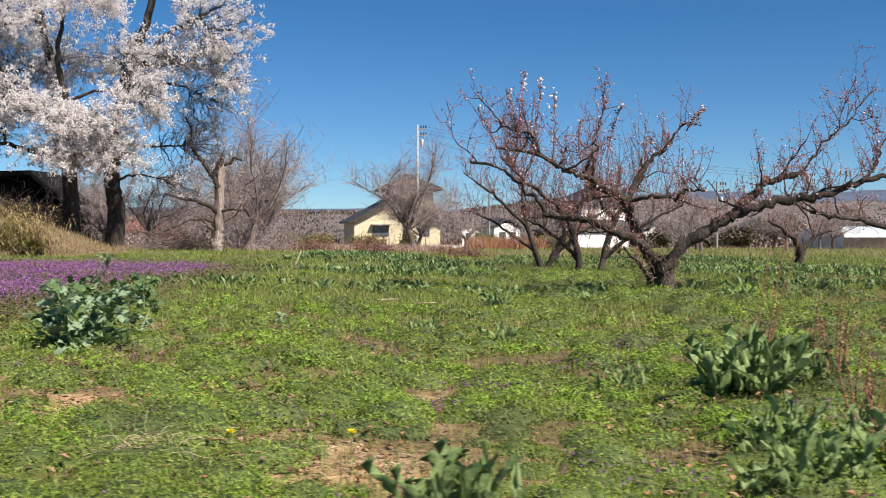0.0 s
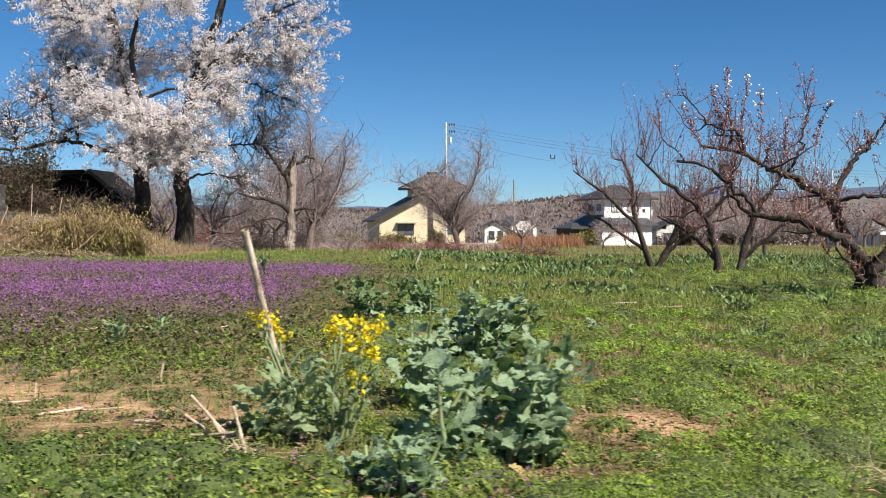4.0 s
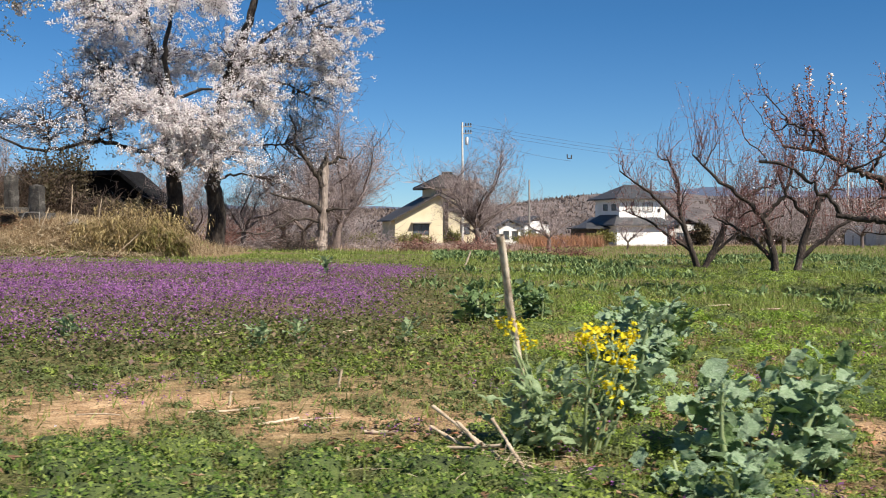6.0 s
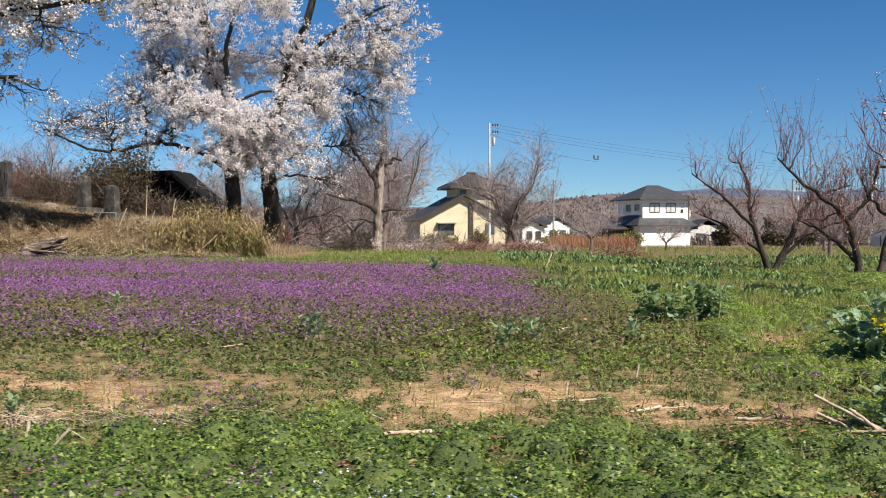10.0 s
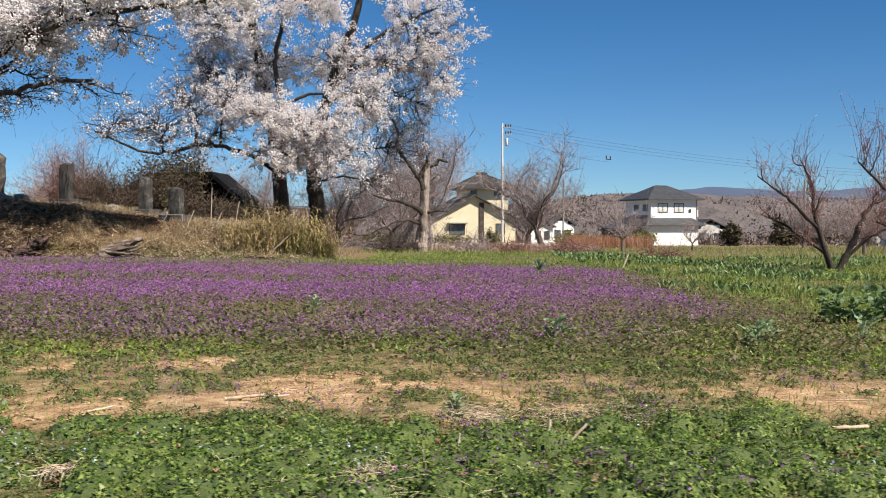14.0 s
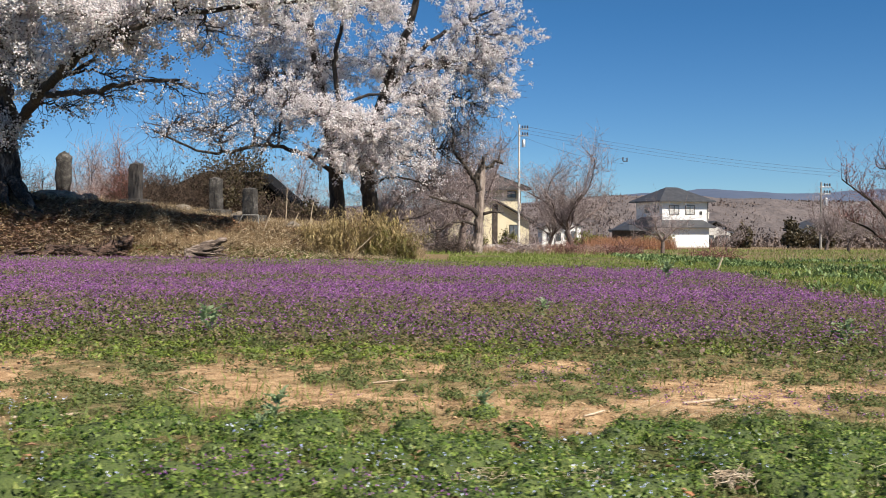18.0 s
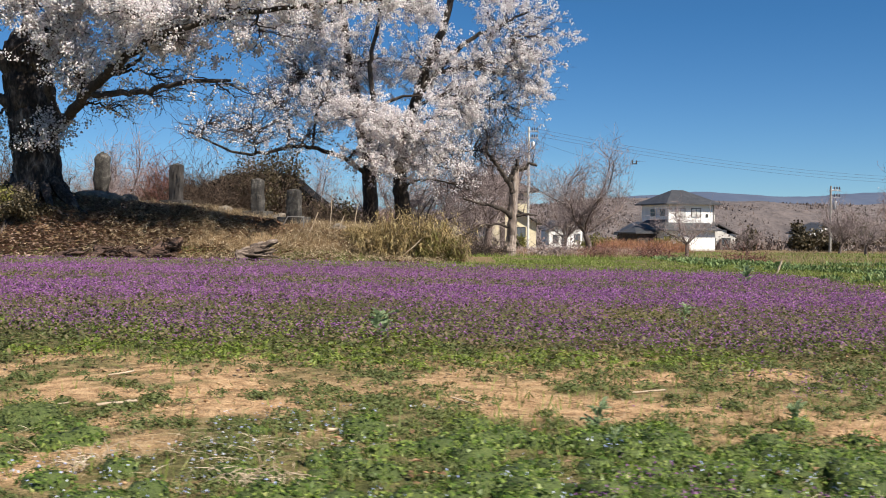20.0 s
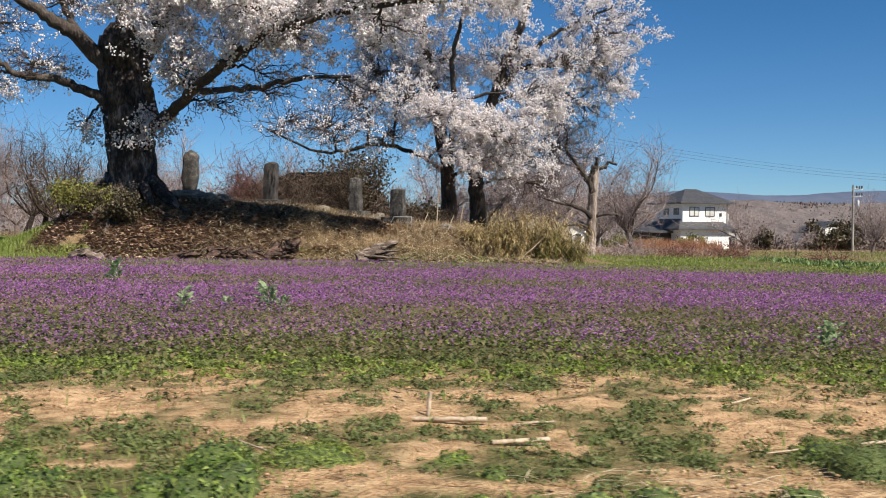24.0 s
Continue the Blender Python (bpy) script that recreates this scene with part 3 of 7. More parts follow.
def green_share(x, y):
    """Share of the soil that weeds cover, 0 to 1."""
    n = fbm(x, y, 0.85, 41)
    n2 = fbm(x, y, 2.6, 43)
    bare = np.exp(-((y - 5.7 - 1.2 * (n2 - 0.5)) / 1.25) ** 2) * (0.5 * step01(-x, 2.9, 4.4) + 0.5 * np.exp(-((x + 4.4) / 1.1) ** 2) + 0.35 * step01(-x, 5.5, 7) + 0.35 * step01(-x, 7.5, 10))
    bare = bare * (0.4 + 1.0 * step01(fbm(x, y, 0.95, 46), 0.42, 0.56))
    bare = np.maximum(bare, 1.0 * np.exp(-((x + 5.0) / 1.5) ** 2 - ((y - 5.45 - 0.6 * (n2 - 0.5)) / 0.75) ** 2))
    edge = 6.6 + 2.6 * (fbm(x, y, 1.3, 48) - 0.5)
    bare = np.maximum(bare, step01(-y, -edge - 0.5, -edge + 0.6) * step01(-x, 12.0, 14.0))
    bare = np.maximum(bare, 0.6 * np.exp(-((y - 6.9) / 1.1) ** 2) * (0.3 * step01(-x, 3.6, 5.0) + 0.5 * step01(-x, 8, 11)))
    bare = np.maximum(bare, 1.1 * np.exp(-((x + 0.52) / 0.46) ** 2 - ((y - 4.35) / 0.48) ** 2))
    bare = np.maximum(bare, 1.0 * np.exp(-((x + 1.93) / 0.3) ** 2 - ((y - 5.3) / 0.28) ** 2))
    bare = np.maximum(bare, 0.62 * np.exp(-((x + 3.4) / 1.0) ** 2 - ((y - 9.2) / 1.3) ** 2))
    patch = step01(fbm(x, y, 0.30, 45) * 0.8 + n * 0.2, 0.44, 0.54)
    c = 1.0 - 1.25 * bare * (1.0 - (0.55 + 0.3 * step01(-x, 11, 13)) * patch) + 0.6 * (n - 0.5)
    c = c - 0.5 * step01(fbm(x, y, 0.38, 47), 0.56, 0.64) * step01(-y, -14, -6) * step01(x, -4, -2.5)
    return np.clip(c, 0.03, 1)


def lush_share(x, y):
    """Where fresh weeds crowd out the short dull grass on the right of the field, 0 to 1."""
    return step01(0.65 * fbm(x, y, 1.15, 75) + 0.35 * fbm(x, y, 0.42, 76), 0.475, 0.56)


def dry_share(x, y):
    """Straw and dead grass: the mound and the rough strip behind the field."""
    m = step01(y, 27.6, 28.6) * step01(x, -27.5, -25.5) * step01(-x, 8.5, 11.5) * step01(-y, -42, -38)
    w = 0.75 * step01(y, 38, 46) * (0.35 + 0.9 * fbm(x, y, 6, 51)) * (1 - 0.7 * step01(x, -6, 0) * step01(-y, -95, -75))
    r = (0.5 - 0.4 * lush_share(x, y)) * step01(x, -4, -2.5) * step01(-y, -26, -12) * step01(green_share(x, y), 0.2, 0.6)
    return np.clip(np.maximum(np.maximum(m, w), r), 0, 1)


def build_ground():
    xs = steps([(-2600, -600, 200), (-600, -120, 30), (-120, -34, 4), (-34, -19, 0.3), (-19, 6, 0.16), (6, 16, 0.4), (16, 120, 5), (120, 600, 30), (600, 2601, 200)])
    ys = steps([(-60, -4, 6), (-4, 2.4, 0.6), (2.4, 9, 0.15), (9, 20, 0.25), (20, 43, 0.3), (43, 70, 1.2), (70, 300, 8), (300, 900, 50), (900, 4001, 250)])
    X, Y = np.meshgrid(xs, ys)
    Z = H(X, Y)
    near = (Y < 12) & (X > -20) & (X < 6)
    Z = Z + np.where(near, (0.02 + 0.05 * (1 - green_share(X, Y))) * (fbm(X, Y, 0.32, 61) - 0.5), 0)
    co = np.stack([X, Y, Z], -1).reshape(-1, 3)
    nx, ny = len(xs), len(ys)
    i = (np.arange(ny - 1)[:, None] * nx + np.arange(nx - 1)[None, :]).ravel()
    ob = raw_part("ground", co, np.stack([i, i + 1, i + 1 + nx, i + nx], 1), 4, M_GROUND, None, "sandy field soil with weeds, sloping down to the houses", True)
    x, y = co[:, 0], co[:, 1]
    for key, val in (("cover", np.where(y < 40, green_share(x, y), 0.9)), ("dry", dry_share(x, y))):
        ob.data.attributes.new(key, "FLOAT", "POINT").data.foreach_set("value", val.astype(np.float32))
    tagged(ob, category="ground", kind="structure")


build_ground()


def stuff(name, co, idx, sides, material, label, category):
    ob = raw_part(name, co, idx, sides, material, None, label)
    return tagged(ob, category=category, kind="stuff")


def field_points(rng, n, y0, y1, power):
    """Points spread over the part of the field that the walk shows, thicker near it."""
    u = rng.uniform(0, 1, n)
    k = 0.999 - power
    y = (y0 ** k + u * (y1 ** k - y0 ** k)) ** (1 / k)
    lo, hi = -16.2 - 0.47 * y, 0.4 + 0.47 * y
    return lo + (hi - lo) * rng.uniform(0, 1, n), y


def on_ground(x, y, up=0.0):
    return np.stack([x, y, H(x, y) + up], 1)


def clumps(rng, x, y, r, h, per, L, W):
    """Leaves over low domes at the points x, y with radius r and height h."""
    k = np.maximum(3, (per * (r / 0.10) ** 2 / (1 + 0 * x)).astype(int))
    i = np.repeat(np.arange(len(x)), k)
    n = len(i)
    a, q = rng.uniform(0, 6.283, n), np.sqrt(rng.uniform(0, 1, n))
    px, py = x[i] + np.cos(a) * q * r[i], y[i] + np.sin(a) * q * r[i]
    z = H(px, py) + h[i] * np.sqrt(np.maximum(1.02 - q * q, 0)) * rng.uniform(0.55, 1.05, n)
    s = rng.uniform(0.6, 1.5, n)
    return leaves(rng, np.stack([px, py, z], 1), a + rng.normal(0, 0.9, n), rng.uniform(-0.25, 0.75, n) + 0.2 * (1 - q), L[i] * s, W[i] * s)


def cushions(rng, x, y, r, h, lf, wide, leaf, core, name, label, flat=False):
    """Low domes: a lumpy core, coloured as the shade in leaf gaps, closely set with small outward leaves."""
    m, k = len(x), 8
    a = np.linspace(0, 2 * np.pi, k, endpoint=False)[None, :] + rng.uniform(0, 1, (m, 1))
    rings = []
    for q, up in ((0.92, -0.15), (0.66, 0.68)):
        rr = r[:, None] * q * rng.uniform(0.8, 1.15, (m, k))
        px, py = x[:, None] + np.cos(a) * rr, y[:, None] + np.sin(a) * rr
        rings.append(np.stack([px, py, H(px, py) + h[:, None] * up * rng.uniform(0.8, 1.15, (m, k))], 2))
    top = np.stack([x, y, H(x, y) + h * 0.86], 1)[:, None, :]
    co = np.concatenate([rings[0], rings[1], top], 1)
    i = np.arange(k)
    j = (i + 1) % k
    tri = np.concatenate([np.stack([i, j, j + k], 1), np.stack([i, j + k, i + k], 1), np.stack([i + k, j + k, 0 * i + 2 * k], 1)])
    idx = (np.arange(m)[:, None, None] * (2 * k + 1) + tri[None]).reshape(-1, 3)
    if flat:
        idx = idx[:0]
    else:
        ob = raw_part(name + "_cores", co.reshape(-1, 3), idx, 3, core, None, label + ", core coloured dark as shade between leaves", True)
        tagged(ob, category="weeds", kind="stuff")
    per = np.maximum(4, (np.where(y < 5, 0.48, 0.55) * np.pi * r ** 2 / (lf ** 2 * wide * 0.5)).astype(int))
    c = np.repeat(np.arange(m), per)
    n = len(c)
    a, q = rng.uniform(0, 2 * np.pi, n), np.sqrt(rng.uniform(0, 1.1, n))
    e = np.sqrt(np.maximum(1.03 - np.minimum(q, 1) ** 2, 0))
    px, py = x[c] + np.cos(a) * q * r[c], y[c] + np.sin(a) * q * r[c]
    lump = rng.uniform(0.55, 1.25, n)
    P = np.stack([px, py, H(px, py) + h[c] * e * lump], 1)
    nor = np.stack([np.cos(a) * q * 0.8, np.sin(a) * q * 0.8, e + 0.35], 1) + rng.normal(0, 0.55, (n, 3))
    nor /= np.linalg.norm(nor, axis=1, keepdims=True)
    d = rng.normal(0, 1, (n, 3)) + np.array([0, 0, 0.35])
    d -= nor * (d * nor).sum(1, keepdims=True)
    d /= np.linalg.norm(d, axis=1, keepdims=True) + 1e-9
    d = d + nor * 0.25
    sd = np.cross(nor, d)
    L = lf[c] * rng.uniform(0.6, 1.45, n)
    W = L * wide[c] * rng.uniform(0.8, 1.3, n)
    near = y[c] < 0
    for sel, four in ((near, True), (~near, False)):
        p, dd, ss, l, w = P[sel], d[sel], sd[sel], L[sel][:, None], W[sel][:, None]
        if len(p) == 0:
            continue
        if four:
            co = np.stack([p - dd * l * 0.4, p + ss * w * 0.5, p + dd * l * 0.6, p - ss * w * 0.5], 1).reshape(-1, 3)
            stuff(name, co, np.arange(4 * len(p)).reshape(-1, 4), 4, leaf, label, "weeds")
        else:
            co = np.stack([p - dd * l * 0.4 - ss * w * 0.5, p - dd * l * 0.4 + ss * w * 0.5, p + dd * l * 0.6], 1).reshape(-1, 3)
            stuff(name, co, np.arange(3 * len(p)).reshape(-1, 3), 3, leaf, label + ", farther in the field", "weeds")


def build_weeds():
    rng = np.random.default_rng(11)
    # thin carpet of small leaves
    x, y = field_points(rng, 60000, 2.9, 27.5, 1.2)
    g = green_share(x, y)
    keep = rng.uniform(0, 1, len(x)) < g * (0.25 + 0.75 * (fbm(x, y, 0.32, 76) > 0.46)) * np.where(y > 26, 1 - dry_share(x, y), 1)
    x, y = x[keep], y[keep]
    L = (0.010 + 0.0019 * y) * rng.uniform(0.6, 1.5, len(x))
    dull = rng.uniform(0, 1, len(x)) < np.clip(step01(-x, 2.5, 4.5) * step01(y, 4.3, 5.2) + 0.3, 0, 0.9)
    for sel, mat, name, lab in ((~dull, M_WEED, "low_weeds", "fresh green low weeds and clover covering the soil"), (dull, M_DULL, "dull_weeds", "dull olive green weeds, thin on sandy soil")):
        P = on_ground(x[sel], y[sel], 0.012 * rng.uniform(0, 1, sel.sum()))
        n = len(P)
        co, idx = leaves(rng, P, rng.uniform(0, 6.28, n), rng.uniform(0.25, 1.2, n), L[sel], L[sel] * rng.uniform(0.4, 0.75, n))
        stuff(name, co, idx, 4, mat, lab, "weeds")
    # cushions of fresh weeds over the right of the field and along the near verge
    x, y = field_points(rng, 15000, 2.9, 24.0, 0.9)
    g = green_share(x, y)
    lush = np.clip(1 - step01(-x, 2.6, 4.2) * step01(y, 4.2, 4.8), 0.0, 1)
    gap = np.where((y < 4.4 + 0.7 * (fbm(x, y, 0.7, 58) - 0.5)) & (x < -2.8) & (x > -12.2 + 3.0 * (fbm(x, y, 0.8, 63) - 0.5)), 0.3 + 0.7 * step01(fbm(x, y, 0.36, 56), 0.40, 0.52), 0.2 + 0.8 * lush_share(x, y)) * (1 - 0.9 * step01(y, 9, 13) * step01(fbm(x, y, 2.4, 71), 0.34, 0.5))
    keep = rng.uniform(0, 1, len(x)) < np.clip(g * 1.3 - 0.3, 0, 1) * lush * gap * (1 - 0.6 * step01(-x, 10.8, 13.4)) * (1 - 0.95 * (purple_share(x, y) > 0.12))
    x, y = x[keep], y[keep]
    ring = rng.normal(0, 1, (130, 2))
    x = np.concatenate([x, 3.0 + ring[:, 0] * 1.2])
    y = np.concatenate([y, 14.6 + ring[:, 1] * 0.8])
    n = len(x)
    verge = (y < 4.5) & (x < -2.8)
    r = np.where(verge, rng.uniform(0.05, 0.13, n), 0.06 + 0.15 * rng.uniform(0, 1, n) ** 1.6) * (1 + 0.02 * y)
    h = r * np.where(verge, rng.uniform(0.25, 0.85, n), rng.uniform(0.15, 0.55, n)) + 0.01
    kind = rng.uniform(0, 1, n) + 0.9 * (fbm(x, y, 1.3, 72) - 0.5)
    kind = kind + 0.35 * step01(x, 0.5, 2.5)
    kind = np.where(verge & (x < -3.6), np.nan, kind)
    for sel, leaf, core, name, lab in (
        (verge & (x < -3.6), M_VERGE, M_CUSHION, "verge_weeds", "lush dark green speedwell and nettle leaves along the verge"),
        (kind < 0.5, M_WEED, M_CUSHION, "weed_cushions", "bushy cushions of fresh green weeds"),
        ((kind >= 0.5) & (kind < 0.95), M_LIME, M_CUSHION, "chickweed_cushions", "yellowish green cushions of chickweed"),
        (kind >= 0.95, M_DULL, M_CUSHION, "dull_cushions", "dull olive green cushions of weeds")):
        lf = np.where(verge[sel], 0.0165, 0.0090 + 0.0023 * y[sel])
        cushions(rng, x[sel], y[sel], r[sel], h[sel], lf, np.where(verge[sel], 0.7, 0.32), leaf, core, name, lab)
    # taller bushy clumps of bright weeds
    x, y = field_points(rng, 2600, 3.3, 12.0, 1.4)
    keep = (x > -3.2) & (fbm(x, y, 0.55, 92) > 0.55) & (green_share(x, y) > 0.45) & (np.hypot(x + 0.5, y - 4.4) > 0.5) & (np.hypot(x + 1.93, y - 5.3) > 0.35)
    x, y = x[keep], y[keep]
    n = len(x)
    r = rng.uniform(0.05, 0.13, n) * (1 + 0.02 * y)
    cushions(rng, x, y, r, r * rng.uniform(0.55, 1.0, n), 0.011 + 0.0022 * y, np.full(n, 0.36), M_BRIGHT, M_CUSHION, "bushy_weeds", "bushy bright green clumps of feathery weeds", True)
    # small low plants on the sandy strip
    x, y = field_points(rng, 40000, 2.9, 10.5, 1.2)
    g = green_share(x, y) * (0.12 + 0.88 * step01(fbm(x, y, 0.16, 70), 0.40, 0.56))
    keep = rng.uniform(0, 1, len(x)) < g * step01(-x, 2.4, 4.0) * np.where(y < 4.4, 0.3, 0.95)
    x, y = x[keep], y[keep]
    n = len(x)
    r = 0.02 + 0.055 * rng.uniform(0, 1, n) ** 1.5
    cushions(rng, x, y, r, 0.012 + r * rng.uniform(0.15, 0.6, n), 0.008 + 0.0023 * y, np.full(n, 0.55), M_DULL, M_DULLCUSHION, "sand_weeds", "small dull green plants scattered over sandy soil", True)
    x, y = field_points(rng, 14000, 6.2, 9.8, 1.0)
    keep = (x < -3.4) & (fbm(x, y, 0.9, 67) > 0.44) & (fbm(x, y, 0.25, 68) > 0.40) & (rng.uniform(0, 1, len(x)) < step01(y, 6.4, 7.2))
    x, y = x[keep], y[keep]
    n = len(x)
    r = rng.uniform(0.02, 0.06, n)
    cushions(rng, x, y, r, 0.02 + r * rng.uniform(0.2, 0.6, n), 0.010 + 0.0025 * y, np.full(n, 0.5), M_WEED, M_CUSHION, "yellowish_weeds", "yellowish green low weeds in front of the flowers", True)
    # grass blades
    x, y = field_points(rng, 520000, 3.2, 36.0, 1.0)
    g = np.clip(0.07 + step01(x, -4.2, -2.6) * (0.08 + 0.92 * step01(y, 8, 15)) + 1.2 * step01(y, 22.5, 24.5), 0, 1) * (0.2 + 0.8 * (fbm(x, y, 1.9, 74) > 0.45)) * (1 - 0.97 * (dry_share(x, y) > 0.6))
    g = g * (1 - 0.9 * (purple_share(x, y) > 0.1))
    keep = rng.uniform(0, 1, len(x)) < g
    x, y = x[keep], y[keep]
    co, idx = blades(rng, on_ground(x, y), (0.03 + 0.07 * fbm(x, y, 1.5, 73)) * (1 + 0.03 * np.minimum(y, 12) - 0.35 * step01(y, 20, 24)) * rng.uniform(0.6, 1.4, len(x)), 0.005 + 0.0008 * y, 0.75)
    stuff("grass", co, idx, 3, M_GRASS, "green meadow grass with yellowed blades", "grass")
    # short dull turf between the fresh weeds
    x, y = field_points(rng, 330000, 3.0, 16.0, 1.1)
    keep = rng.uniform(0, 1, len(x)) < step01(x, -4.0, -2.4) * (1 - 0.6 * lush_share(x, y)) * np.clip(green_share(x, y) - 0.1, 0, 1) * (0.35 + 0.65 * (fbm(x, y, 0.5, 57) > 0.45))
    x, y = x[keep], y[keep]
    co, idx = blades(rng, on_ground(x, y), rng.uniform(0.015, 0.055, len(x)) * (1 + 0.02 * y), 0.003 + 0.0008 * y, 1.0)
    stuff("dull_turf", co, idx, 3, M_TURF, "short olive and straw-coloured turf between weeds", "grass")
    # fine upright shoots over the cushions
    x, y = field_points(rng, 190000, 3.0, 13.0, 1.5)
    keep = rng.uniform(0, 1, len(x)) < step01(x, -4.2, -2.8) * (0.10 + 0.90 * lush_share(x, y)) * green_share(x, y)
    x, y = x[keep], y[keep]
    hump = 0.05 * lush_share(x, y) * rng.uniform(0, 1, len(x))
    co, idx = blades(rng, on_ground(x, y, hump), rng.uniform(0.02, 0.06, len(x)) * (1 + 0.02 * y), 0.0035 + 0.0007 * y, 0.8)
    stuff("feathery_weeds", co, idx, 3, M_LIME, "feathery fresh green shoots over the weeds", "weeds")
    # strap-leaved plants in rows at the far side of the field
    x, y = rng.uniform(-4.5, 9.5, 2600), rng.uniform(15, 37, 2600)
    keep = (fbm(x, y, 3.0, 83) > 0.50) & (rng.uniform(0, 1, 2600) < 0.9)
    x, y = x[keep], y[keep]
    i = np.repeat(np.arange(len(x)), 9)
    P = on_ground(x[i] + rng.normal(0, 0.05, len(i)), y[i] + rng.normal(0, 0.05, len(i)))
    co, idx = leaves(rng, P, rng.uniform(0, 6.28, len(i)), rng.uniform(0.5, 1.3, len(i)), 0.24 * rng.uniform(0.6, 1.3, len(i)), 0.045, 0.3)
    stuff("strap_leaved_plants", co, idx, 4, M_KALE, "grey-green strap-leaved plants across the far field", "plants")
    # purple dead-nettles
    x, y = field_points(rng, 400000, 6.2, 26.0, 1.0)
    keep = rng.uniform(0, 1, len(x)) < purple_share(x, y) ** 1.1 * (0.5 + 0.6 * step01(fbm(x, y, 0.3, 69), 0.40, 0.55))
    x, y = x[keep], y[keep]
    P = on_ground(x, y, 0.05 + 0.08 * rng.uniform(0, 1, len(x)))
    co, idx = petals(rng, P, 2, 0.013, 0.0100 * np.repeat(0.72 + 0.4 * step01(y, 8, 17), 2), 1.0, 2.0)
    stuff("purple_dead_nettles", co, idx, 4, M_PURPLE, "thick carpet of purple dead-nettle flowers in bloom", "flowers")
    x, y = field_points(rng, 120000, 6.0, 26.0, 1.0)
    keep = rng.uniform(0, 1, len(x)) < 0.12 + 0.88 * step01(y, 6.8 + 0.8 * (fbm(x, y, 1.1, 59) - 0.5), 8.0) * step01(-x, 3.4, 4.8) * step01(-y, -25, -23)
    P2 = on_ground(x[keep], y[keep], 0.01 + 0.09 * rng.uniform(0, 1, keep.sum()))
    n = len(P2)
    co, idx = leaves(rng, P2, rng.uniform(0, 6.28, n), rng.uniform(0.0, 1.1, n), 0.05 * rng.uniform(0.7, 1.4, n), 0.03)
    stuff("nettle_leaves", co, idx, 4, M_NETTLE, "dull green leaves under the purple flowers", "weeds")
    # small patches of dead-nettle in the meadow
    for x0, y0, w, k in ((-0.08, 5.67, 0.12, 60), (0.99, 7.37, 0.25, 90), (0.25, 6.4, 0.15, 50), (1.6, 8.3, 0.3, 80), (-0.6, 7.9, 0.2, 40), (2.6, 9.6, 0.4, 80)):
        px, py = x0 + rng.normal(0, w, k), y0 + rng.normal(0, w * 0.8, k)
        co, idx = puffs(rng, on_ground(px, py, rng.uniform(0.03, 0.09, k)), 2, 0.014, 0.0055)
        stuff("dead_nettle_patch", co, idx, 3, M_PURPLE, "small patch of dull purple dead-nettle in the grass", "flowers")
        co, idx = leaves(rng, on_ground(px, py, rng.uniform(0.01, 0.07, k)), rng.uniform(0, 6.28, k), rng.uniform(0, 0.9, k), rng.uniform(0.02, 0.045, k), 0.022)
        stuff("dead_nettle_leaves", co, idx, 4, M_NETTLE, "dull purplish green nettle leaves in the grass", "weeds")
    # stray flowers in the near verge
    x, y = field_points(rng, 13000, 2.9, 9.0, 1.0)
    keep = (fbm(x, y, 0.7, 78) > np.where(x < -3, 0.57, 0.655)) & (x > -11.5)
    co, idx = petals(rng, on_ground(x[keep], y[keep], 0.085), 4, 0.010, 0.0048)
    stuff("stray_nettle_flowers", co, idx, 4, M_PURPLE, "scattered purple flower heads among the weeds", "flowers")
    x, y = field_points(rng, 6500, 2.9, 4.7, 1.0)
    keep = (x < -5.5) & (x > -13.5) & (fbm(x, y, 0.7, 77) > 0.53)
    co, idx = petals(rng, on_ground(x[keep], y[keep], 0.085), 2, 0.003, 0.0042)
    stuff("speedwell_flowers", co, idx, 4, M_BLUE, "tiny pale blue speedwell flowers among the weeds", "flowers")
    # litter
    x, y = field_points(rng, 30000, 3.0, 14.0, 1.3)
    keep = (rng.uniform(0, 1, len(x)) < 0.9 - 0.6 * green_share(x, y)) & (fbm(x, y, 0.7, 85) > 0.42)
    P = on_ground(x[keep], y[keep], 0.012)
    n = len(P)
    co, idx = leaves(rng, P, rng.uniform(0, 6.28, n), rng.uniform(-0.05, 0.25, n), rng.uniform(0.03, 0.12, n), 0.006, 0.05)
    stuff("straw_litter", co, idx, 4, M_DRY, "bits of pale straw lying on sandy soil", "straw")
    x, y = field_points(rng, 30000, 3.0, 14.0, 1.2)
    keep = ((x > -4.5) & (fbm(x, y, 0.5, 87) > 0.47)) | ((y < 4.5) & (x > -12.5) & (fbm(x, y, 0.3, 87) > 0.65))
    P = on_ground(x[keep], y[keep], 0.02 + 0.05 * rng.uniform(0, 1, keep.sum()) ** 2)
    n = len(P)
    co, idx = leaves(rng, P, rng.uniform(0, 6.28, n), rng.uniform(-0.2, 0.5, n), rng.uniform(0.02, 0.065, n), 0.028, 0.3)
    stuff("fallen_leaves", co, idx, 4, M_DEADLEAF, "brown and rusty dead leaves among the weeds", "leaves")
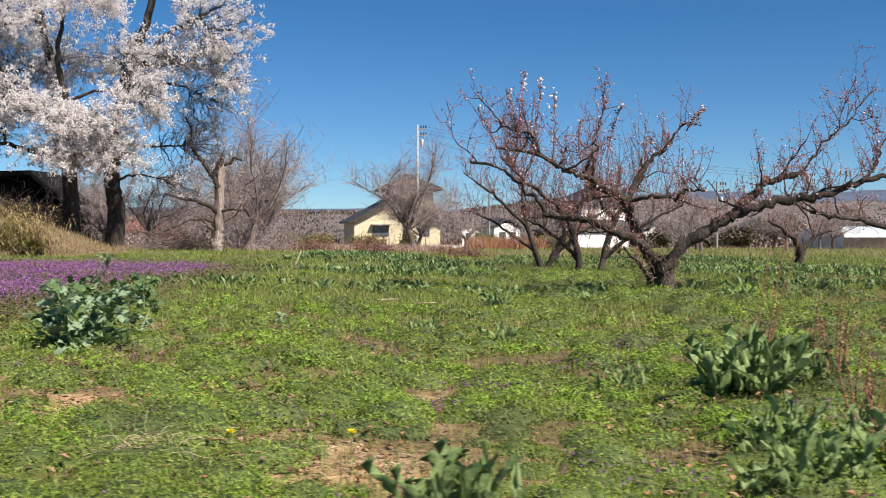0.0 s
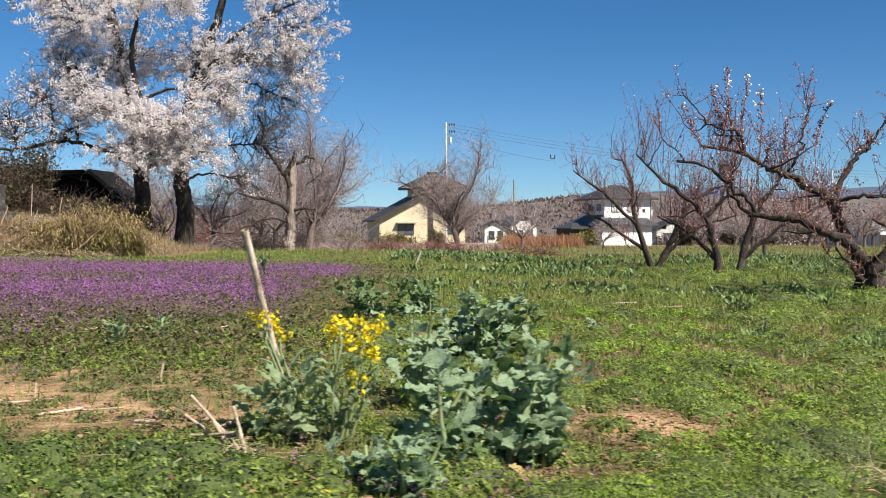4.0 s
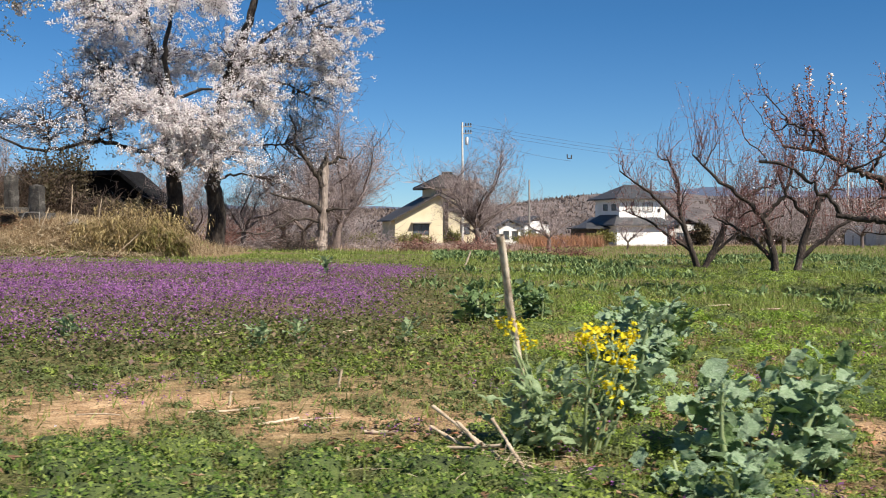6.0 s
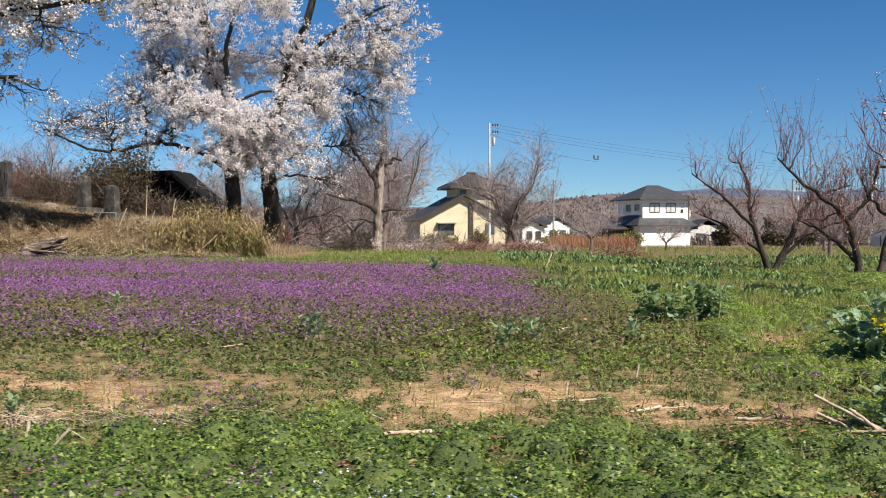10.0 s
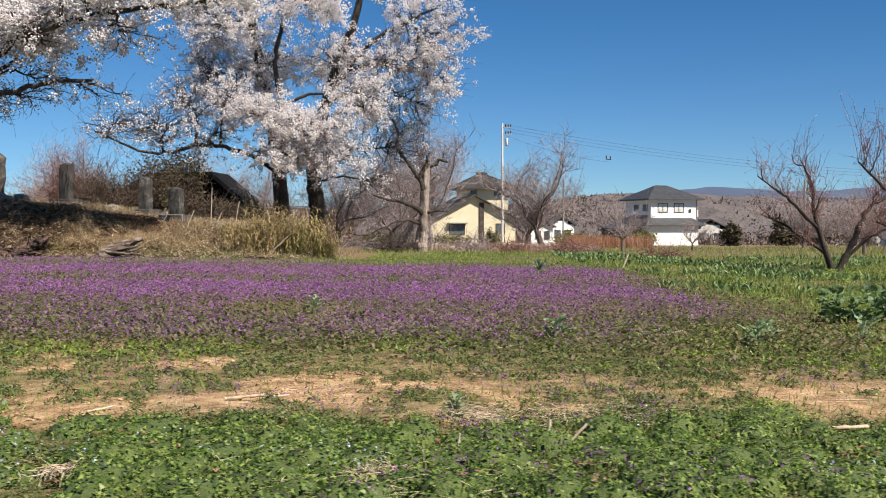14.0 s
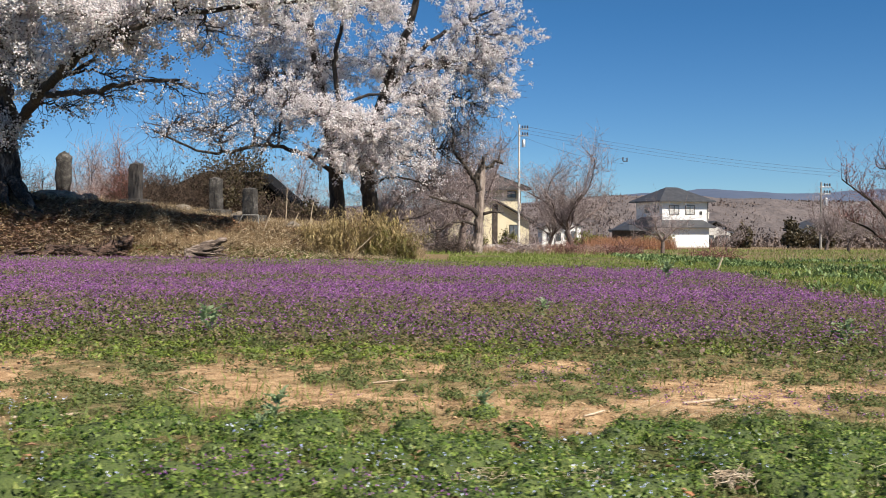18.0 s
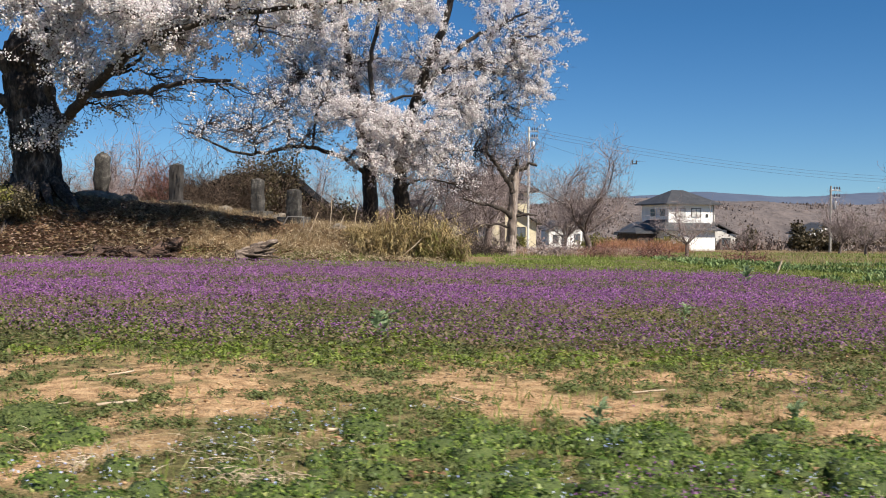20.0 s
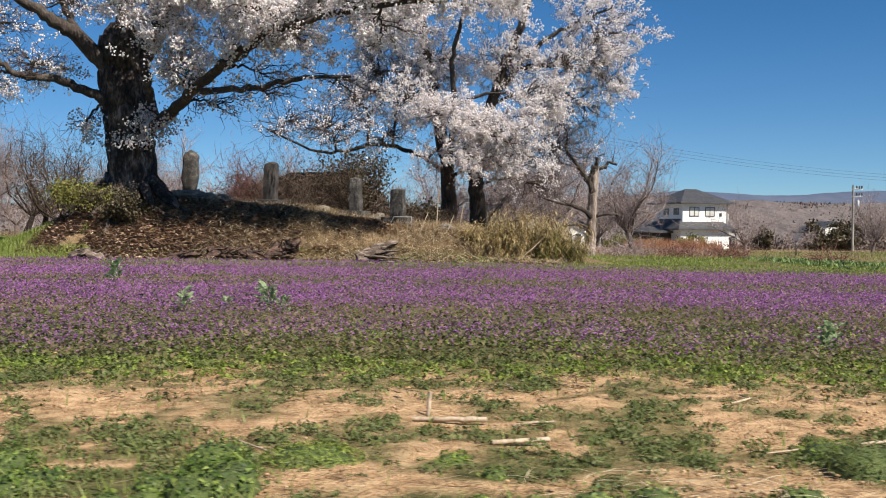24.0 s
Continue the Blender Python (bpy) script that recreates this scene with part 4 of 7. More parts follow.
    # flat patches of matted straw
    for x0, y0, w, k in ((-7.55, 4.61, 0.32, 220), (-8.15, 3.3, 0.36, 240), (-10.0, 3.35, 0.2, 140), (-1.23, 4.45, 0.34, 300), (-7.1, 4.78, 0.18, 90), (-3.75, 4.26, 0.2, 110), (-9.0, 4.79, 0.2, 80), (-12.9, 3.92, 0.3, 160), (-14.6, 4.07, 0.3, 160), (-0.2, 4.29, 0.2, 120)):
        x, y = x0 + rng.normal(0, w, k), y0 + rng.normal(0, w * 0.5, k)
        P = on_ground(x, y, 0.015 + 0.045 * rng.uniform(0, 1, k))
        co, idx = leaves(rng, P, rng.normal(0.1, 0.7, k) + np.pi * rng.integers(0, 2, k), rng.uniform(-0.15, 0.25, k), rng.uniform(0.06, 0.22, k), 0.006, 0.1)
        stuff("straw_patch", co, idx, 4, M_STRAW, "flat patch of matted pale straw in the weeds", "straw")
    # clods of soil
    x, y = field_points(rng, 30000, 3.0, 8.5, 1.3)
    keep = rng.uniform(0, 1, len(x)) < 0.95 - green_share(x, y)
    P = on_ground(x[keep], y[keep], 0.0)
    co, idx = puffs(rng, P, 2, 0.014, 0.009 * np.repeat(rng.uniform(0.25, 1.0, len(P)) ** 3 * 1.7, 2), 0.55)
    stuff("soil_clods", co, idx, 3, M_CLOD, "small sandy clods and pebbles", "soil")
    # mound: dry grass
    n = 150000
    x, y = rng.uniform(-27.5, -11.0, n), rng.uniform(26.4, 37.5, n)
    keep = rng.uniform(0, 1, n) < dry_share(x, y) * (0.12 + 0.9 * (fbm(x, y, 1.0, 79) > 0.45)) * np.where(x < -19.5, 0.35, 0.8)
    x, y = x[keep], y[keep]
    co, idx = blades(rng, on_ground(x, y, -0.01), 0.22 * rng.uniform(0.4, 1.5, len(x)), 0.016, 1.6)
    stuff("mound_dry_grass", co, idx, 3, M_DRY, "matted pale dry grass over the mound", "dry grass")
    x, y = rng.uniform(-21.5, -11.8, 16000), rng.uniform(27.0, 33, 16000)
    keep = fbm(x, y, 1.4, 66) > 0.42
    P = on_ground(x[keep], y[keep], 0.05)
    n = len(P)
    co, idx = leaves(rng, P, rng.uniform(0, 6.28, n), rng.uniform(-0.12, 0.3, n), rng.uniform(0.3, 0.9, n), 0.018, 0.12)
    stuff("mound_straw", co, idx, 4, M_STRAW, "long pale straw stalks lying over the mound", "straw")
    n = 80000
    x, y = rng.uniform(-26.5, -11.5, n), rng.uniform(26.9, 35, n)
    keep = (fbm(x, y, 1.2, 89) > np.where(x < -19, 0.22, 0.54))
    P = on_ground(x[keep], y[keep], 0.01)
    n = len(P)
    co, idx = leaves(rng, P, rng.uniform(0, 6.28, n), rng.uniform(-0.2, 0.7, n), rng.uniform(0.05, 0.14, n) * np.where(P[:, 0] < -19, 1.5, 1), np.where(P[:, 0] < -19, 0.10, 0.07), 0.2)
    # Litter in the cherry shadow takes the lightened colour.
    dark = P[:, 0] + 1.5 * fbm(P[:, 0], P[:, 1], 1.5, 64) < -18.8
    quad = co.reshape(-1, 4, 3)
    for sel, mat, lab in ((dark, M_LIFTEDLITTER, "leaf litter and earth under the old cherry, lightened within its shadow"), (~dark, M_DEADLEAF, "brown leaf litter on the mound")):
        part_co = quad[sel].reshape(-1, 3)
        stuff("mound_leaf_litter", part_co, np.arange(len(part_co)).reshape(-1, 4), 4, mat, lab, "leaves")
    n = 36000
    x, y = rng.uniform(-33, -24.6, n), rng.uniform(26.5, 36, n)
    keep = fbm(x, y, 1.5, 90) > 0.42
    co, idx = blades(rng, on_ground(x[keep], y[keep]), 0.17, 0.03, 0.7)
    stuff("bank_grass", co, idx, 3, M_GRASS, "mossy green grass on the bank beside the mound", "grass")
    # rough strips behind the field
    n = 90000
    x, y = rng.uniform(-45, 60, n), 40 + 70 * rng.uniform(0, 1, n) ** 1.5
    keep = rng.uniform(0, 1, n) < (0.15 + 0.85 * (fbm(x, y, 5, 81) > 0.5) * (fbm(x, y, 1.3, 82) > 0.38)) * (1 - 0.8 * step01(x, -6, 0) * step01(-y, -95, -75))
    x, y = x[keep], y[keep]
    co, idx = blades(rng, on_ground(x, y, -0.03), (0.12 + 0.4 * fbm(x, y, 3, 84)) * rng.uniform(0.4, 1.4, len(x)), 0.025, 0.6)
    stuff("rough_dry_grass", co, idx, 3, M_DRY, "rough straw-coloured grass behind the field", "dry grass")
    n = 42000
    x, y = rng.uniform(-14, 50, n), 35 + 50 * rng.uniform(0, 1, n) ** 1.4
    keep = fbm(x, y, 2.5, 65) > 0.38
    co, idx = blades(rng, on_ground(x[keep], y[keep], -0.02), 0.14 * rng.uniform(0.5, 1.5, keep.sum()), 0.04, 0.7)
    stuff("back_grass", co, idx, 3, M_GRASS, "green grass running back to the houses", "grass")
    n = 30000
    x = np.concatenate([rng.uniform(2.2, 8.2, n // 3), rng.uniform(-26, 0.5, n - n // 3)])
    y = np.where(x > 2, rng.uniform(80, 90, n), rng.uniform(50, 68, n))
    keep = fbm(x, y, 2.2, 86) > np.where(x > 2, 0.44, 0.5)
    x, y = x[keep], y[keep]
    for sel, h, mat, lab in ((x > 2, 1.15, M_RUST, "tall rust-coloured dead grass behind the orchard"), (x <= 2, 0.5, M_PINKGRASS, "pinkish brown dead grass under the bare trees")):
        co, idx = blades(rng, on_ground(x[sel], y[sel], -0.03), h * rng.uniform(0.3, 1.15, sel.sum()), 0.045, 0.4)
        stuff("tall_dead_grass", co, idx, 3, mat, lab, "dry grass")


build_weeds()


# ---- trees ----
def crown(rng, tree, anchors, clusters, limb_mat, twig_mat, bloom_mat, twig_len=0.9, droop=-0.06, petal=0.034, puff=0.062, each=10, thick=0.014, keep=0.48):
    """Limbs to the middle of each cluster, branches and twigs through it, blossom on the outer twigs.
    anchors: points on trunk and limbs. clusters: (middle, half sizes, branches, bloom 0..1)."""
    twigs, P = Tubes(), []
    anchors = np.asarray(anchors, float)
    for mid, half, count, bloom in clusters:
        mid, half = np.asarray(mid, float), np.asarray(half, float)
        cost = np.linalg.norm(anchors - mid, axis=1) + 1.2 * np.maximum(anchors[:, 2] - mid[2], 0)
        a = anchors[np.argmin(cost)]
        span = np.linalg.norm(mid - a)
        bend = (a + mid) / 2 + rng.normal(0, 0.10 * span, 3) + np.array([0, 0, 0.10 * span])
        line = kinked(rng, curve([a, bend, mid], 8), 0.03)
        r0 = 0.035 + 0.012 * span
        Tubes().add(line, np.linspace(r0, 0.022, len(line)), 7).done("limb", limb_mat, tree)
        for _ in range(count):
            u = rng.normal(0, 1, 3)
            u = u / np.linalg.norm(u) * rng.uniform(0.35, 1.0) ** 0.6
            goal = mid + u * half
            near = np.linalg.norm(line - goal, axis=1)
            k = int(np.clip(np.argmin(near) - rng.integers(0, 4), 0, len(line) - 1))
            s = line[k]
            L = np.linalg.norm(goal - s)
            b = kinked(rng, curve([s, (s + goal) / 2 + rng.normal(0, 0.12 * L, 3), goal], 5), 0.03)
            twigs.add(b, np.linspace(0.016 + 0.004 * L, 0.006, len(b)), 4)
            for _ in range(int(3 + 2.2 * L / twig_len)):
                p = b[rng.integers(len(b) // 3, len(b))]
                w = wander(rng, p, (goal - s) / (L + 1e-6) + rng.normal(0, 0.8, 3), twig_len * rng.uniform(0.4, 1.2), 2, 0.42, droop)
                twigs.add(w, np.linspace(thick * 0.55, thick * 0.25, len(w)), 3)
                q = np.concatenate([w[1:], (w[1:] + w[:-1]) / 2, w[1:] * 0.75 + w[:-1] * 0.25])
                P.append(q[rng.uniform(0, 1, len(q)) < keep * bloom])
    tagged(twigs.done("twig_growth", twig_mat, tree), kind="stuff")
    P = np.concatenate(P) if P else np.zeros((0, 3))
    if len(P) and bloom_mat:
        co, idx = puffs(rng, P, each, puff, petal, fine=True)
        tagged(raw_part("blossom", co, idx, 3, bloom_mat, tree, smooth=True), kind="stuff")
        co, idx = petals(rng, P, 4, puff * 1.35, petal * 0.8, wild=0.3)
        tagged(raw_part("loose_blossom", co, idx, 4, bloom_mat, tree), kind="stuff")


def cherry_twin():
    rng = np.random.default_rng(21)
    at = Vector((-14.6, 39.8, 0.2))
    t = thing("cherry_tree", at, "old twin-trunked cherry tree in full white-pink blossom behind the mound", "tree", "blossoming cherry trees")
    s = 0.0223

    def w(px, py, dy=0.0):
        return ((px - 492) * s, dy, 0.09 + (441 - py) * s - at.z)

    left = kinked(rng, curve([(0, 0, -0.2), w(492, 380), w(490, 300), w(472, 200, 0.3), w(455, 110, 0.2), w(440, 10, -0.2), w(428, -90, 0)], 8), 0.04)
    right = kinked(rng, curve([(1.15, 1.6, -0.2), w(549, 375, 1.6), w(543, 315, 1.5), w(556, 230, 1.2), w(585, 130, 0.8), w(622, 30, 0.6), w(650, -90, 0.4)], 8), 0.04)
    mid = kinked(rng, curve([w(490, 290, 0), w(500, 200, -0.8), w(494, 120, -1.4), w(512, 40, -1.8), w(520, -40, -2)], 8), 0.03)
    low = kinked(rng, curve([w(489, 305, 0), w(440, 275, -0.6), w(380, 258, -1.0), (w(318, 272, -1.4)), w(268, 272, -1.6), w(190, 238, -1.8)], 8), 0.03)
    arm = kinked(rng, curve([w(575, 160, 0.9), w(640, 85, 0.2), w(700, 50, -0.3), w(770, 20, -0.6)], 8), 0.03)
    Tubes().add(left, np.linspace(0.36, 0.10, len(left)), 12, 0.06).done("trunk", M_BARK, t)
    Tubes().add(right, np.linspace(0.40, 0.10, len(right)), 12, 0.06).done("trunk", M_BARK, t)
    for line, r in ((mid, 0.15), (low, 0.10), (arm, 0.13)):
        Tubes().add(line, np.linspace(r, 0.035, len(line)), 8).done("limb", M_BARK, t)
    anchors = np.concatenate([left[12:], right[14:], mid[8:], low[6:], arm[4:]])
    C = []
    for px, py, rx, ry, n, b, dy in (
        (742, 70, 95, 85, 66, 0.66, -0.6), (690, -60, 130, 80, 40, 0.8, 0.5), (560, -70, 130, 70, 24, 0.7, 0), (645, 185, 70, 45, 50, 0.7, -2.0),
        (560, 235, 90, 45, 60, 0.95, -2.4), (480, 215, 55, 40, 34, 0.8, -2.4), (605, 285, 60, 35, 34, 0.8, -2.2), (590, 110, 90, 60, 56, 0.5, 0.4),
        (470, 110, 90, 70, 70, 0.55, 0.3), (365, 130, 75, 75, 80, 0.24, 0.4), (330, 180, 60, 50, 54, 0.15, -0.6), (400, 50, 80, 60, 56, 0.7, -0.8), (290, 225, 110, 40, 60, 0.09, -1.4), (225, 225, 60, 35, 34, 0.08, -1.8), (390, 240, 60, 34, 36, 0.17, -1.5), (520, 280, 70, 32, 40, 0.95, -2.4), (420, 185, 60, 45, 44, 0.4, -1.8),
        (430, -60, 150, 80, 34, 0.7, 0.8), (360, 20, 70, 50, 36, 0.55, -0.5), (730, 175, 75, 70, 46, 0.16, 0.8), (690, 255, 75, 75, 44, 0.10, 1.2), (655, 320, 70, 50, 20, 0.15, 1.0),
        (780, 140, 45, 50, 26, 0.5, -0.4), (560, 25, 80, 40, 40, 0.85, -2.0), (690, 120, 70, 40, 42, 0.25, -1.2)):
        C.append((w(px, py, dy), (rx * s, 0.8 * rx * s, ry * s), n, b))
    crown(rng, t, anchors, C, M_BARK, M_CHERRYTWIG, M_BLOSSOM)


def cherry_old():
    rng = np.random.default_rng(23)
    at = Vector((-24.3, 31.0, 1.75))
    t = thing("cherry_tree", at, "huge old cherry tree with gnarled dark trunk, blossoming on the mound", "tree", "blossoming cherry trees")
    s = 0.01727

    def w(px, py, dy=0.0):
        return ((px - 245) * s, dy, 0.39 + (441 - py) * s - at.z)

    trunk = kinked(rng, curve([w(248, 395), w(246, 350), w(246, 300), w(240, 220), w(232, 150), w(232, 100), w(238, 60)], 9), 0.02)
    rad = np.interp(np.linspace(0, 1, len(trunk)), [0, 0.12, 0.3, 0.7, 0.85, 1], [0.98, 0.78, 0.68, 0.66, 0.72, 0.50])
    Tubes().add(trunk, rad, 44, 0.11, 0.028, 3).done("trunk", M_OLDBARK, t)
    for i in range(13):
        a = -2.9 + 2.7 * i / 12 + rng.normal(0, 0.08)
        L = rng.uniform(1.0, 2.4)
        q = wander(rng, (0.7 * math.cos(a), 0.7 * math.sin(a), 0.2), (math.cos(a), math.sin(a), -0.3), L, 9, 0.22)
        ground = H(q[:, 0] + at.x, q[:, 1] + at.y) - at.z
        q[:, 2] = np.linspace(0.55, 0.0, len(q)) ** 2 * 1.4 + ground + rng.normal(0.02, 0.03, len(q))
        Tubes().add(q, np.linspace(0.17, 0.03, len(q)), 8, 0.1, 0.06, i).done("root", M_OLDBARK, t)
    limbs = (
        ([w(215, 140), w(165, 88, -0.3), w(110, 50, -0.7), w(50, 10, -1), w(-30, -50, -1.2)], 0.30),
        ([w(212, 200), w(185, 178, -0.4), w(130, 158, -0.8), (w(75, 152, -1)), w(30, 118, -1.2), w(-40, 60, -1.3)], 0.17),
        ([(0.45, -0.3, 2.0), (1.2, -1.0, 2.35), (2.2, -2.1, 2.95), (3.3, -3.0, 3.65), (4.7, -3.8, 4.35), (6.2, -4.2, 4.75), (8.2, -4.4, 5.05), (11.0, -4.6, 5.3)], 0.19),
        ([(2.6, -2.4, 3.0), (4.2, -3.2, 3.0), (5.6, -3.8, 3.2), (6.8, -4.0, 3.2)], 0.10),
        ([w(255, 130), w(285, 75, 0.4), w(310, 20, 0.6), w(350, -60, 0.8)], 0.28),
        ([w(235, 90), w(225, 30, 0.5), w(205, -40, 0.8), w(190, -120, 1)], 0.30),
        ([w(285, 215), w(288, 170, -0.9), w(292, 110, -1.2), w(330, 50, -1.6), w(360, 0, -2)], 0.15),
        ([w(330, 168, -1.2), w(400, 150, -1.4), w(450, 128, -1.6), w(470, 110, -1.8)], 0.09),
        ([w(165, 88, -0.3), w(120, 20, 0.5), w(90, -60, 1)], 0.16))
    anchors = []
    for pts, r in limbs:
        line = kinked(rng, curve(pts, 7), 0.035)
        Tubes().add(line, np.linspace(r, 0.04, len(line)), 9, 0.05).done("limb", M_BARK, t)
        anchors.append(line[3:])
    C = []
    for px, py, rx, ry, n, b, dy in (
        (430, 25, 110, 45, 60, 1.0, -2.6), (540, 60, 75, 38, 44, 1.0, -3.0), (330, 85, 60, 50, 44, 0.8, -2.2), (360, 150, 60, 40, 34, 0.6, -2.0),
        (330, 10, 90, 45, 46, 0.9, -2.0), (250, 20, 50, 40, 26, 0.6, -1.8), (410, 205, 80, 38, 14, 0.2, -1.6), (290, 235, 45, 35, 22, 0.5, -1.0),
        (480, 150, 70, 35, 14, 0.2, -1.2), (90, 130, 80, 50, 40, 0.14, -0.6), (30, 60, 80, 60, 40, 0.12, -0.8), (120, 15, 70, 40, 30, 0.14, 0.4),
        (20, 190, 50, 26, 20, 0.3, -1.0), (-60, 30, 90, 70, 44, 0.25, -1.0), (300, -90, 150, 70, 10, 0.6, 1.0),
        (120, -90, 150, 60, 12, 0.4, 1.0), (600, 0, 70, 45, 36, 0.9, -2.8), (520, 105, 60, 25, 24, 0.8, -2.6), (170, 235, 40, 30, 16, 0.3, -0.4)):
        C.append((w(px, py, dy), (rx * s, 0.75 * rx * s, ry * s), n, b))
    C += [((4.6, -3.9, 5.0), (1.7, 1.5, 0.8), 19, 1.0), ((6.6, -4.3, 5.4), (1.6, 1.5, 0.8), 21, 1.0), ((8.6, -4.5, 5.6), (1.5, 1.4, 0.75), 22, 1.0), ((10.4, -4.6, 5.6), (1.2, 1.2, 0.6), 28, 1.0), ((4.4, -3.2, 2.9), (1.6, 1.1, 0.7), 12, 0.2), ((6.4, -3.8, 3.1), (1.5, 1.0, 0.7), 11, 0.2), ((7.6, -4.2, 4.4), (1.3, 1.2, 0.6), 14, 0.8), ((5.4, -4.0, 4.2), (1.2, 1.1, 0.6), 13, 0.9), ((3.6, -3.2, 4.3), (1.1, 1.0, 0.6), 13, 0.9)]
    crown(rng, t, np.concatenate(anchors), C, M_BARK, M_CHERRYTWIG, M_BLOSSOM, twig_len=0.65, petal=0.038, puff=0.072, each=10, keep=0.36)


def shoots(rng, tree, lines, count, length, mat, bud_mat, lift=0.35, spread=0.35, bud=0.35, thick=0.008, budsize=0.014):
    """Upright one-year shoots and crooked spurs along limbs, with buds."""
    tw, P = Tubes(), []
    for line, share in lines:
        for _ in range(int(count * share)):
            p = line[rng.integers(len(line) // 4, len(line))]
            L = length * rng.uniform(0.25, 1.2)
            q = wander(rng, p, np.array([0, 0, lift]) + rng.normal(0, spread, 3), L, 6, 0.13, 0.06)
            tw.add(q, np.linspace(thick, thick * 0.35, len(q)), 3)
            for _ in range(rng.integers(1, 4)):
                k = rng.integers(1, 6)
                z = wander(rng, q[k], rng.normal(0, 0.6, 3) + np.array([0, 0, 0.5]), L * rng.uniform(0.2, 0.5), 4, 0.2, 0.05)
                tw.add(z, np.linspace(thick * 0.6, thick * 0.3, len(z)), 3)
                P.append(z[1:])
            P.append(q[1:])
    tagged(tw.done("twig_growth", mat, tree), kind="stuff")
    P = np.concatenate(P)
    P = P[rng.uniform(0, 1, len(P)) < bud]
    if bud_mat and len(P):
        co, idx = petals(rng, P, 2, 0.02, budsize)
        tagged(raw_part("bud_growth", co, idx, 4, bud_mat, tree), kind="stuff")


def fruit_tree(at, limbs, label, seed, count, length, bark=None, limb_bark=None, twig=None, bud=0.6, trunk=None, group="orchard trees", lift=0.7, spread=0.35, thick=0.0065):
    """A pruned orchard tree: limbs given as (points, thickness)."""
    rng = np.random.default_rng(seed)
    t = thing("fruit_tree", at, label, "tree", group)
    lines = []
    if trunk:
        pts, rad = trunk
        line = kinked(rng, curve(pts, 8), 0.02)
        Tubes().add(line, np.interp(np.linspace(0, 1, len(line)), np.linspace(0, 1, len(rad)), rad), 20, 0.10, 0.035, seed).done("trunk", bark or M_PLUM, t)
    for pts, r, *stub in limbs:
        line = kinked(rng, curve(pts, 7), 0.022)
        Tubes().add(line, np.linspace(r, stub[0] if stub else 0.018, len(line)) * (1 + 0.12 * rng.normal(0, 1, len(line)) * (np.arange(len(line)) > 0)), 8, 0.06).done("limb", limb_bark or bark or M_PLUM, t)
        L = np.linalg.norm(np.diff(line, axis=0), axis=1).sum()
        lines.append((line, L))
        for _ in range(int(1.6 * L)):
            k = rng.integers(len(line) // 3, len(line))
            b = wander(rng, line[k], rng.normal(0, 0.7, 3) + np.array([0, 0, 0.45]), rng.uniform(0.3, 0.9), 6, 0.28, 0.04)
            Tubes().add(b, np.linspace(min(0.022, r * 0.35), 0.006, len(b)), 5).done("branch", limb_bark or bark or M_PLUM, t)
            lines.append((b, 0.5))
    shoots(rng, t, lines, count, length, twig or M_REDTWIG, M_BUD if bud else None, lift, spread, bud, thick, 0.0135)
    return t


cherry_twin()
cherry_old()

